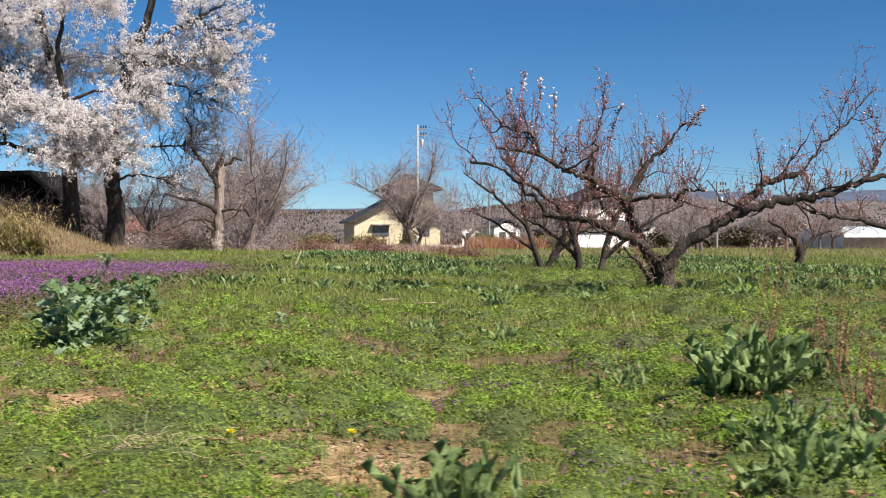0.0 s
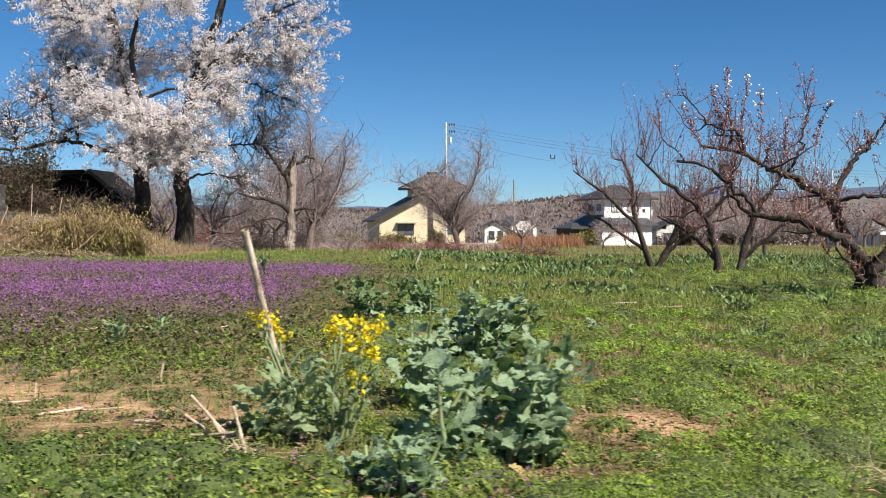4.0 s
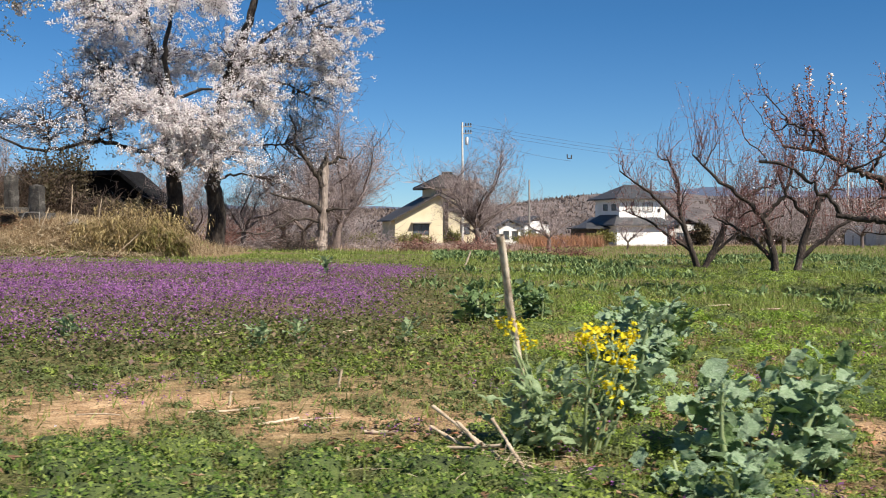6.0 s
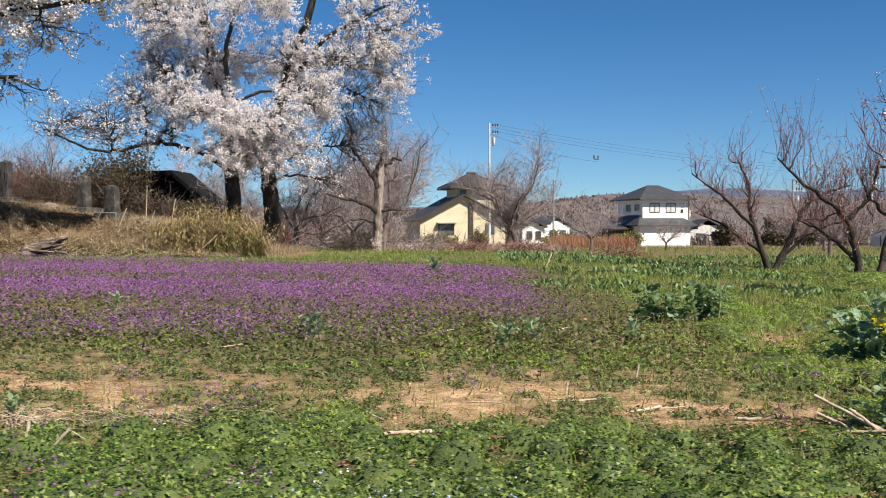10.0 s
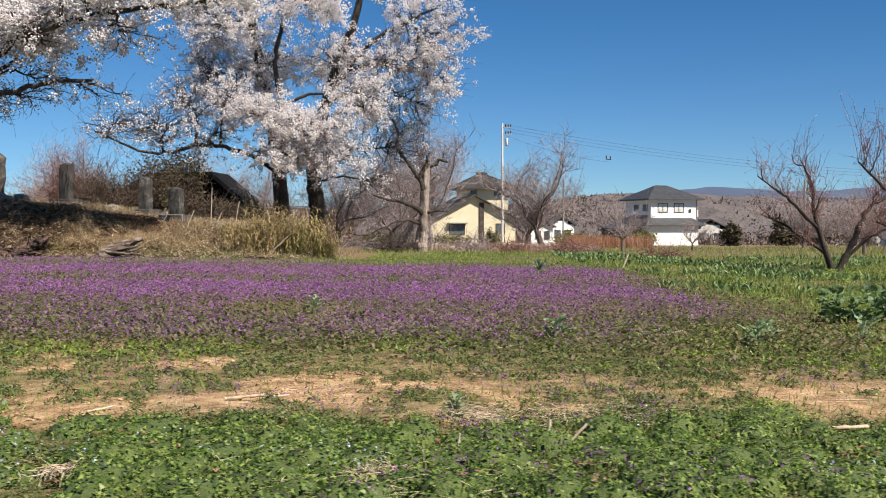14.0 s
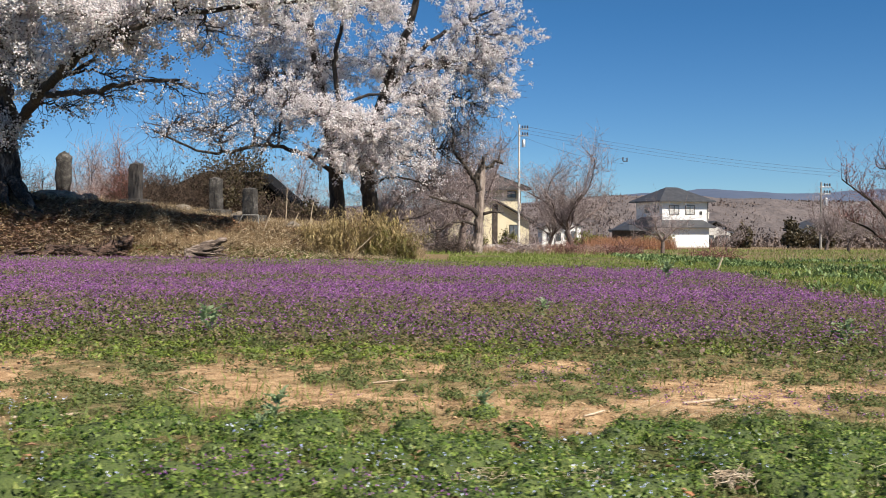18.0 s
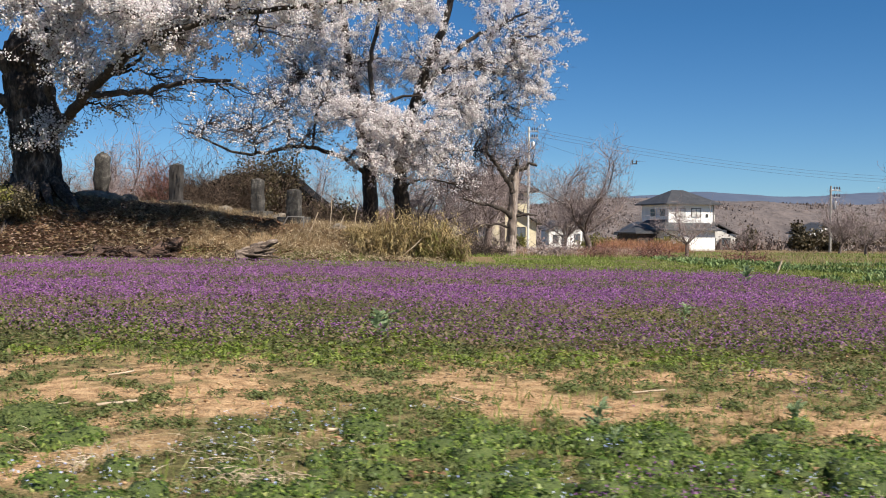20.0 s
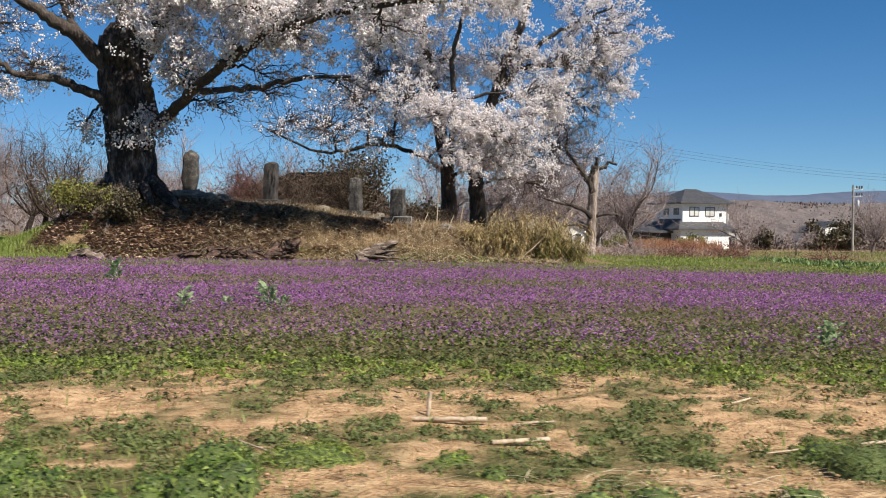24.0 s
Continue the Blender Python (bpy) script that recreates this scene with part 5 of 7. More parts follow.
fruit_tree((3.24, 15.0, h1(3.24, 15.0) - 0.02), [
    ([(-0.08, 0, 0.45), (-0.18, -0.05, 0.60), (-0.35, -0.1, 0.77), (-0.68, -0.2, 0.92), (-1.10, -0.3, 1.09), (-1.43, -0.3, 1.14), (-1.80, -0.3, 1.19)], 0.085, 0.035),
    ([(-1.75, -0.3, 1.2), (-1.88, -0.3, 1.42), (-2.12, -0.2, 1.62), (-2.46, -0.2, 1.88), (-2.85, -0.2, 1.95)], 0.035),
    ([(-0.08, 0.05, 0.45), (-0.20, 0.05, 0.62), (-0.40, 0.1, 1.02), (-0.54, 0.1, 1.40), (-0.78, 0.1, 1.56), (-1.10, 0.2, 1.76), (-1.43, 0.2, 1.86), (-1.80, 0.1, 2.08), (-2.46, 0.0, 2.18)], 0.095, 0.02),
    ([(-1.80, 0.1, 2.06), (-1.90, 0.0, 2.32), (-2.28, 0, 2.48), (-2.70, 0, 2.90)], 0.028, 0.008),
    ([(-1.15, 0.2, 1.78), (-1.02, 0.1, 2.07), (-0.93, 0.1, 2.45), (-0.84, 0.1, 2.80)], 0.026, 0.008),
    ([(-0.50, 0.1, 1.32), (-0.35, 0.2, 1.69), (-0.05, 0.3, 2.07), (0.15, 0.4, 2.23), (0.42, 0.5, 2.59)], 0.05, 0.012),
    ([(-0.52, 0.1, 1.36), (-0.2, -0.2, 1.44), (0.15, -0.4, 1.43), (0.28, -0.4, 1.54), (0.50, -0.5, 1.52)], 0.03),
    ([(0.06, 0, 0.28), (0.24, -0.05, 0.66), (0.61, -0.1, 0.94), (0.99, -0.2, 1.15), (1.33, -0.3, 1.31), (1.91, -0.4, 1.42), (2.33, -0.5, 1.50), (2.75, -0.6, 1.65), (3.25, -0.7, 1.78), (3.7, -0.8, 1.70)], 0.10, 0.025),
    ([(0.95, -0.2, 1.12), (1.24, -0.1, 1.40), (1.49, 0.0, 1.62), (1.78, 0.1, 1.73), (2.12, 0.1, 1.81)], 0.075, 0.04),
    ([(2.08, 0.1, 1.80), (2.37, 0.1, 2.19), (2.79, 0.2, 2.57), (3.18, 0.2, 3.05)], 0.022, 0.008),
    ([(2.72, -0.6, 1.64), (2.91, -0.5, 1.86), (3.04, -0.4, 2.10), (3.29, -0.3, 2.53)], 0.024, 0.008),
    ([(-0.10, -0.1, 0.10), (-0.35, -0.2, 0.42), (-0.62, -0.3, 0.72)], 0.035)],
    "gnarled low plum tree with spreading dark limbs and red buds", 31, 13, 0.6,
    trunk=([(0, 0, -0.1), (0, 0, 0.1), (0.01, 0, 0.3), (0, 0, 0.55)], [0.27, 0.21, 0.17, 0.16]))


def crotch_tangle(at, seed):
    """Thin pale suckers and dead vines round the fork of the plum, and the first white flowers on its top shoots."""
    rng = np.random.default_rng(seed)
    tw = Tubes()
    for _ in range(90):
        a = rng.uniform(0, 6.28)
        p = np.array((0.16 * math.cos(a), 0.16 * math.sin(a), rng.uniform(0.1, 0.75)))
        tw.add(wander(rng, p, (0.3 * math.cos(a), 0.3 * math.sin(a), rng.uniform(-0.4, 1.0)), rng.uniform(0.2, 0.6), 6, 0.3), np.linspace(0.005, 0.002, 7), 3)
    ob = tw.done("vine_tangle", M_DRY)
    ob.matrix_world = pose(*at)
    tagged(ob, "dry vines and suckers tangled round a plum trunk", "vines")


crotch_tangle((3.24, 15.0, h1(3.24, 15.0)), 38)


def flowering_shoots(at, seed):
    """Upright shoots on the top of the plum, thick with pink buds and a few open white flowers at their tips."""
    rng = np.random.default_rng(seed)
    t = thing("flowering_shoots", at, "upright plum shoots with pink buds and white flowers", "branch")
    for x0, z0, x1, z1 in ((-2.15, 2.15, -2.02, 3.30), (-1.95, 2.1, -1.80, 3.15), (-1.62, 1.95, -1.60, 2.95), (-2.4, 2.1, -2.72, 2.75), (-0.82, 2.0, -0.62, 2.75), (-1.15, 1.8, -1.2, 2.55), (-2.05, 2.1, -2.28, 3.0), (0.35, 2.4, 0.62, 2.75)):
        line = kinked(rng, curve([(x0, 0, z0), ((x0 + x1) / 2 + rng.normal(0, 0.04), rng.normal(0, 0.05), (z0 + z1) / 2), (x1, rng.normal(0, 0.08), z1)], 8), 0.012)
        shoot = Tubes().add(line, np.linspace(0.012, 0.005, len(line)), 5).done("shoot", M_REDTWIG, t)
        co, idx = puffs(rng, np.repeat(line[4:], 3, axis=0), 2, 0.025, 0.015)
        tagged(raw_part("bud_growth", co, idx, 3, M_BUD, shoot, smooth=True), kind="stuff")
        tip = line[-4:] if z1 > 2.9 else line[-1:]
        co, idx = puffs(rng, tip + rng.normal(0, 0.02, tip.shape), 3, 0.025, 0.020)
        tagged(raw_part("blossom", co, idx, 3, M_BLOSSOM, shoot, smooth=True), kind="stuff")


flowering_shoots((3.24, 15.0, h1(3.24, 15.0)), 34)
fruit_tree((3.0, 22.2, h1(3.0, 22.2) - 0.02), [
    ([(0, 0, -0.1), (-0.07, 0, 0.55), (-0.40, 0, 1.38), (-1.15, 0.1, 2.0), (-1.75, 0.1, 2.58)], 0.095),
    ([(0.42, 0, -0.1), (0.76, 0.1, 1.1), (1.15, 0.1, 1.74), (1.45, 0.2, 2.15)], 0.09),
    ([(-0.3, 0, 1.2), (0.1, -0.2, 1.7), (0.3, -0.3, 2.5)], 0.06),
    ([(0.8, 0.1, 1.2), (0.4, 0.4, 1.7), (0.2, 0.5, 2.2)], 0.05),
    ([(-0.03, 0, 0.3), (-0.6, 0.2, 0.9), (-1.25, 0.3, 1.25)], 0.05),
    ([(0.55, 0, 0.35), (1.4, -0.2, 1.1), (2.2, -0.2, 1.5)], 0.05)],
    "plum tree on two leaning stems with long upright shoots", 33, 17, 1.4, lift=1.0, spread=0.25)
fruit_tree((2.75, 27.6, h1(2.75, 27.6) - 0.02), [
    ([(0.05, 0, -0.1), (0.55, 0, 0.9), (0.95, 0.1, 1.7), (1.6, 0.2, 2.1), (2.2, 0.2, 2.3)], 0.10),
    ([(-0.05, 0, -0.1), (-0.5, 0, 1.3), (-0.6, 0.1, 2.3), (-0.9, 0.1, 3.0)], 0.085),
    ([(-0.4, 0, 1.1), (-1.3, -0.2, 1.9), (-2.2, -0.2, 2.6)], 0.06),
    ([(0.25, 0, 0.35), (1.2, -0.2, 1.1), (2.1, -0.3, 1.4)], 0.05),
    ([(-0.15, 0, 0.4), (-1.1, 0.1, 1.1), (-1.9, 0.1, 1.5)], 0.05)],
    "plum tree with dark stems spreading from one stool", 35, 16, 1.0, lift=0.6)
fruit_tree((10.6, 30.0, h1(10.6, 30.0) - 0.02), [
    ([(0, 0, -0.1), (-0.1, 0, 0.6), (-0.5, 0, 1.0), (-1.0, 0, 1.3)], 0.16),
    ([(0, 0, 0.4), (0.4, 0, 0.8), (0.9, 0, 1.0)], 0.10)],
    "hard-pruned stub of an orchard tree", 37, 8, 0.5)
fruit_tree((8.7, 17.0, h1(8.7, 17.0) - 0.02), [
    ([(-0.05, 0, 0.6), (-0.6, 0, 0.85), (-1.25, 0, 0.98), (-2.0, 0, 1.14), (-2.5, 0, 1.22), (-2.95, 0, 1.45)], 0.07),
    ([(0.05, 0, 0.6), (0.5, 0.1, 1.2), (1.2, 0.1, 1.8)], 0.08)],
    "low plum tree with one long level limb", 36, 9, 0.5, trunk=([(0, 0, -0.1), (0, 0, 0.3), (0, 0, 0.7)], [0.2, 0.15, 0.14]))

fruit_tree((-8.95, 40.4, h1(-8.95, 40.4) - 0.05), [
    ([(0.02, -0.08, 2.55), (-0.08, -0.1, 2.9), (-0.30, -0.15, 3.2), (-0.48, -0.15, 3.5), (-0.76, -0.15, 3.85), (-0.98, -0.15, 4.15), (-1.06, -0.15, 4.4), (-1.0, -0.15, 4.85), (-1.25, -0.15, 5.4)], 0.115, 0.03),
    ([(-0.18, -0.15, 3.05), (0.02, -0.15, 3.38), (0.16, -0.1, 3.62), (0.20, -0.05, 3.95)], 0.10, 0.09),
    ([(0.12, 0, 3.5), (0.42, -0.05, 3.56), (0.68, -0.05, 3.76), (0.98, -0.05, 3.68)], 0.085, 0.045),
    ([(0.0, -0.05, 1.6), (-0.35, -0.2, 1.88), (-0.8, -0.3, 2.06), (-1.35, -0.4, 2.16), (-2.0, -0.4, 2.35)], 0.11, 0.03),
    ([(0.05, -0.05, 1.62), (0.5, -0.15, 1.72), (1.0, -0.15, 1.7)], 0.08),
    ([(-0.1, -0.05, 1.2), (-0.7, -0.2, 1.35), (-1.5, -0.4, 1.1), (-2.3, -0.5, 0.75), (-3.0, -0.5, 0.85)], 0.05)],
    "tall hard-pruned persimmon tree with pale cracked bark", 39, 9, 1.5, bark=M_GREYBARK, limb_bark=M_BARK, twig=M_TWIG, bud=0,
    trunk=([(-0.12, 0, -0.1), (-0.08, 0, 0.25), (0.0, 0, 0.7), (0.03, 0, 1.5), (0.05, 0, 2.4), (0.09, 0, 3.1), (0.13, 0, 3.65)], [0.30, 0.26, 0.20, 0.185, 0.18, 0.18, 0.14]), lift=0.9, spread=0.5)


def bare_tree(seed, height, label, limbs=5, bark=None, twig=None, fan=0.5, count=30):
    """A leafless orchard tree: short trunk, limbs fanning out, many fine twigs."""
    rng = np.random.default_rng(seed)
    t = thing("bare_tree", (0, 0, 0), label, "tree", "bare orchard trees")
    trunk = wander(rng, (0, 0, -0.1), (rng.normal(0, 0.1), 0, 1), height * 0.22, 4, 0.08)
    Tubes().add(trunk, np.linspace(0.032, 0.024, len(trunk)) * height, 9, 0.08).done("trunk", bark or M_PLUM, t)
    tw = Tubes()
    for i in range(limbs):
        a = 2 * np.pi * (i + rng.uniform(-0.3, 0.3)) / limbs
        line = wander(rng, trunk[-1], (np.cos(a) * fan, np.sin(a) * fan, 0.75), height * rng.uniform(0.5, 0.8), 9, 0.22, 0.06)
        Tubes().add(line, np.linspace(0.012, 0.003, len(line)) * height, 6).done("limb", bark or M_PLUM, t)
        for _ in range(count):
            k = rng.integers(1, len(line))
            b = wander(rng, line[k], (line[k] - line[k - 1]) / (height * 0.1) + rng.normal(0, 0.6, 3) + np.array([0, 0, 0.3]), height * rng.uniform(0.12, 0.34), 3, 0.24, 0.05)
            tw.add(b, np.linspace(0.0023, 0.0009, len(b)) * height, 3)
            for _ in range(4):
                j = rng.integers(1, 4)
                c = wander(rng, b[j], rng.normal(0, 0.7, 3) + np.array([0, 0, 0.4]), height * rng.uniform(0.06, 0.16), 1, 0.1, 0.04)
                tw.add(c, np.linspace(0.0014, 0.0008, len(c)) * height, 3)
    tagged(tw.done("twig_growth", twig or M_TWIG, t), kind="stuff")
    return t


def plant_copies(first, places):
    """The first goes to the first place; copies go to the rest. place: x, y, scale, turn."""
    for i, (x, y, s, turn) in enumerate(places):
        m = pose(x, y, h1(x, y) - 0.03, 0, 0, turn) @ Matrix.Diagonal((s, s, s, 1))
        if i == 0:
            first.matrix_world = m
        else:
            c = copy_thing(first, pose(0, 0, 0))
            c.matrix_world = m


plant_copies(bare_tree(41, 5.5, "leafless bushy orchard tree with fine grey twigs", 9, bark=M_ORCHBARK, fan=0.6, count=56), [(-1.9, 66.0, 1.24, 0), (-10.5, 57.2, 1.08, 220), (-2.0, 80, 1.0, 160), (-20, 62, 1.0, 20), (-30, 58, 1.1, 300), (20, 80, 0.8, 200), (-36, 47, 0.9, 33), (-9.5, 50, 1.25, 250), (-14.5, 64, 1.1, 140), (-24, 66, 1.1, 75), (-33, 66, 1.1, 260), (30, 92, 0.9, 130), (-41, 60, 1.1, 10)])
plant_copies(bare_tree(43, 4.2, "leafless orchard tree with open crooked limbs", 6, bark=M_ORCHBARK, fan=0.75, count=36), [(-10.6, 47, 1.15, 10), (1.2, 53, 0.85, 200), (6.5, 60, 0.55, 150), (11, 46, 0.75, 30), (14, 55, 0.8, 250), (-16, 48, 1.0, 310), (9.0, 38, 0.6, 10), (-30.5, 44, 1.0, 100), (26, 70, 0.9, 45), (17, 68, 0.8, 123), (-27.5, 50, 1.0, 190), (-12.8, 44, 1.05, 75), (21, 62, 0.9, 300), (-33, 40, 0.95, 45), (-36, 52, 1.1, 210), (30, 78, 1, 12)])


plant_copies(bare_tree(47, 4.2, "dark leafless tree on the bank beside the mound", 6, bark=M_PLUM, twig=M_BROWNTWIG, fan=0.75, count=36), [(-30.4, 42.5, 1.0, 40), (-33.2, 46, 1.1, 170), (-29.2, 44.5, 0.95, 250), (-31.8, 44.0, 1.05, 100), (-35, 43.5, 1.0, 300)])


# ---- houses, poles, hills ----
def hip_roof(x0, x1, y0, y1, z, top, out, ridge, thick=0.18):
    """A hipped roof over the rectangle, with overhang, ridge length as a share of the width."""
    bm = bmesh.new()
    cx, cy = (x0 + x1) / 2, (y0 + y1) / 2
    w = (x1 - x0) / 2 * ridge
    lo = [(x0 - out, y0 - out), (x1 + out, y0 - out), (x1 + out, y1 + out), (x0 - out, y1 + out)]
    a = [bm.verts.new((*p, z - thick)) for p in lo]
    b = [bm.verts.new((*p, z)) for p in lo]
    r = [bm.verts.new((cx - w, cy, top)), bm.verts.new((cx + w, cy, top))]
    bm.faces.new(a[::-1])
    for i in range(4):
        bm.faces.new((a[i], a[(i + 1) % 4], b[(i + 1) % 4], b[i]))
    bm.faces.new((b[0], b[1], r[1], r[0]))
    bm.faces.new((b[2], b[3], r[0], r[1]))
    bm.faces.new((b[1], b[2], r[1]))
    bm.faces.new((b[3], b[0], r[0]))
    return bm


def window(house, a, b, depth=0.08, axis="y", glass=None):
    """A framed window standing on a wall; a, b are opposite corners in the wall's plane."""
    (x0, y0, z0), (x1, y1, z1) = a, b
    if axis == "y":
        f = part("window", box(boxed((x0, y0 - depth, z0), (x1, y0, z0 + 0.08)), (x0, y0 - depth, z1 - 0.08), (x1, y0, z1)), M_FRAME, house)
        for xa in (x0, (x0 + x1) / 2 - 0.035, x1 - 0.07):
            part("window_frame", boxed((xa, y0 - depth, z0 + 0.08), (xa + 0.07, y0, z1 - 0.08)), M_FRAME, f)
        part("pane", boxed((x0 + 0.07, y0 - depth * 0.4, z0 + 0.08), (x1 - 0.07, y0 - 0.004, z1 - 0.08)), glass or M_GLASS, f)
    else:
        f = part("window", box(boxed((x0 - depth, y0, z0), (x0, y1, z0 + 0.08)), (x0 - depth, y0, z1 - 0.08), (x0, y1, z1)), M_FRAME, house)
        for ya in (y0, (y0 + y1) / 2 - 0.035, y1 - 0.07):
            part("window_frame", boxed((x0 - depth, ya, z0 + 0.08), (x0, ya + 0.07, z1 - 0.08)), M_FRAME, f)
        part("pane", boxed((x0 - depth * 0.4, y0 + 0.07, z0 + 0.08), (x0 - 0.004, y1 - 0.07, z1 - 0.08)), M_GLASS, f)


def white_house():
    t = thing("house", (17.5, 128.7, -1.75), "white two-storey house with grey tiled hip roofs", "house", turn=17)
    t.scale = (0.88, 0.88, 0.88)
    part("foundation", boxed((-0.9, -1.0, -0.4), (7.1, 8.1, 0.35)), M_CONCRETE, t)
    part("wall", boxed((-0.9, -1.0, 0.35), (7.1, 8.1, 3.1)), M_WHITE, t)
    part("roof", hip_roof(-0.9, 7.1, -1.0, 8.1, 3.2, 6.3, 0.75, 0.3), M_ROOF, t)
    part("wall", boxed((0, 0, 3.6), (7.5, 8, 6.95)), M_WHITE, t, "white upper storey wall")
    part("roof", hip_roof(0, 7.5, 0, 8, 7.0, 9.1, 0.85, 0.25), M_ROOF, t)
    part("side_annex", boxed((-4.2, 1.5, 0), (-0.95, 7.5, 2.6)), M_DARKWOOD, t)
    part("annex_roof", hip_roof(-4.2, -0.95, 1.5, 7.5, 2.75, 3.5, 0.5, 0.3), M_ROOF, t)
    window(t, (1.1, 0, 5.0), (2.7, 0, 6.35), glass=M_CURTAIN)
    window(t, (3.7, 0, 5.0), (5.3, 0, 6.35), glass=M_CURTAIN)
    window(t, (0, 1.0, 5.2), (0, 2.4, 6.2), axis="x")
    window(t, (0, 3.8, 5.2), (0, 5.2, 6.2), axis="x")
    part("downpipe", boxed((7.35, -0.14, 4.0), (7.47, -0.01, 6.95)), M_POLE, t)
    part("vent", boxed((6.1, -0.1, 5.0), (6.5, -0.01, 5.5), 0.03), M_FRAME, t)
    part("water_heater", boxed((7.52, 0.3, 4.4), (7.9, 1.0, 5.4), 0.03), M_CONCRETE, t)


def gable_block(x0, x1, y0, y1, z, top):
    """Walls with a gable end front and back."""
    bm = bmesh.new()
    mid = (x0 + x1) / 2
    f = bm.faces.new([bm.verts.new(p) for p in ((x0, y0, 0), (x1, y0, 0), (x1, y0, z), (mid, y0, top), (x0, y0, z))])
    g = bmesh.ops.extrude_face_region(bm, geom=[f])
    bmesh.ops.translate(bm, vec=(0, y1 - y0, 0), verts=[v for v in g["geom"] if isinstance(v, bmesh.types.BMVert)])
    bmesh.ops.recalc_face_normals(bm, faces=bm.faces[:])
    return bm


def gable_slope(xa, za, xb, zb, y0, y1, thick=0.16):
    """One slope of a gable roof, from its eave to the ridge."""
    bm = bmesh.new()
    f = bm.faces.new([bm.verts.new(p) for p in ((xa, y0, za), (xb, y0, zb), (xb, y0, zb + thick), (xa, y0, za + thick))])
    g = bmesh.ops.extrude_face_region(bm, geom=[f])
    bmesh.ops.translate(bm, vec=(0, y1 - y0, 0), verts=[v for v in g["geom"] if isinstance(v, bmesh.types.BMVert)])
    bmesh.ops.recalc_face_normals(bm, faces=bm.faces[:])
    return bm


def yellow_house():
    t = thing("house", (-9.1, 116.6, -1.55), "cream house with a wide gable and a brown tiled turret roof", "house", turn=13)
    part("wall", gable_block(-1.1, 9.0, 0, 9, 3.3, 6.0), M_CREAM, t)
    part("roof", gable_slope(-1.7, 3.02, 3.95, 6.03, -0.7, 9.6), M_BROWNROOF, t)
    part("roof", gable_slope(9.6, 3.02, 3.95, 6.03, -0.7, 9.6), M_BROWNROOF, t)
    part("wall", boxed((3.5, 1.6, 4.4), (8.5, 6.8, 7.0)), M_CREAM, t)
    part("roof", hip_roof(3.5, 8.5, 1.6, 6.8, 7.05, 8.75, 1.0, 0.15), M_BROWNROOF, t)
    part("ridge_tiles", boxed((5.35, 4.05, 8.68), (6.65, 4.35, 8.98), 0.05), M_BROWNROOF, t)
    for k in range(4):
        sx, sy = (-1 if k % 2 else 1), (-1 if k < 2 else 1)
        a, b = np.array((6.0 + sx * 0.4, 4.2, 8.72)), np.array((6.0 + sx * 3.45, 4.2 + sy * 3.55, 7.1))
        Tubes().add([a, (a + b) / 2, b], [0.09, 0.09, 0.10], 6).done("hip_tiles", M_BROWNROOF, t)
    window(t, (1.0, 0, 1.5), (2.9, 0, 2.75))
    part("awning", boxed((0.8, -0.7, 2.8), (3.1, -0.004, 2.9)), M_POLE, t)
    window(t, (4.0, 1.6, 6.0), (4.7, 1.6, 6.75))
    window(t, (6.8, 1.6, 6.0), (7.9, 1.6, 6.8))
    window(t, (6.6, 0, 1.5), (7.7, 0, 2.8))
    part("chimney_flue", boxed((4.6, -0.16, 0), (5.15, -0.02, 5.2)), M_DARKWOOD, t)
    part("garden_wall", boxed((-4.5, -6.0, 0.1), (12.5, -5.8, 0.6)), M_CONCRETE, t)
    for k in range(9):
        part("fence_post", boxed((-4.3 + 2.05 * k, -5.95, 0.604), (-4.22 + 2.05 * k, -5.87, 1.35)), M_FRAME, t)


def dark_hut():
    z0 = h1(-20.0, 48.5)
    t = thing("house", (-17.4, 47.0, z0), "low dark wooden house with a black tiled gable roof", "house", turn=-4)
    bm = bmesh.new()
    f = bm.faces.new([bm.verts.new((x, 0, z)) for x, z in ((-6.8, 0), (-0.5, 0), (-0.5, 2.0 - z0), (-1.65, 3.3 - z0), (-4.2, 3.24 - z0), (-6.8, 2.1 - z0))])
    g = bmesh.ops.extrude_face_region(bm, geom=[f])
    bmesh.ops.translate(bm, vec=(0, 2.2, 0), verts=[v for v in g["geom"] if isinstance(v, bmesh.types.BMVert)])
    bmesh.ops.recalc_face_normals(bm, faces=bm.faces[:])
    part("wall", bm, M_CHARWOOD, t)
    for (xa, za), (xb, zb) in (((0.0, 1.98), (-1.6, 3.33)), ((-1.6, 3.31), (-4.25, 3.27)), ((-7.3, 1.95), (-4.2, 3.26))):
        part("roof", gable_slope(xa, za - z0, xb, zb - z0, -0.5, 2.5, 0.22), M_BLACKROOF, t, "black tiled roof slope")
    part("door", boxed((-3.6, -0.06, 0.0), (-2.7, -0.004, 1.75 - z0)), M_FRAME, t)


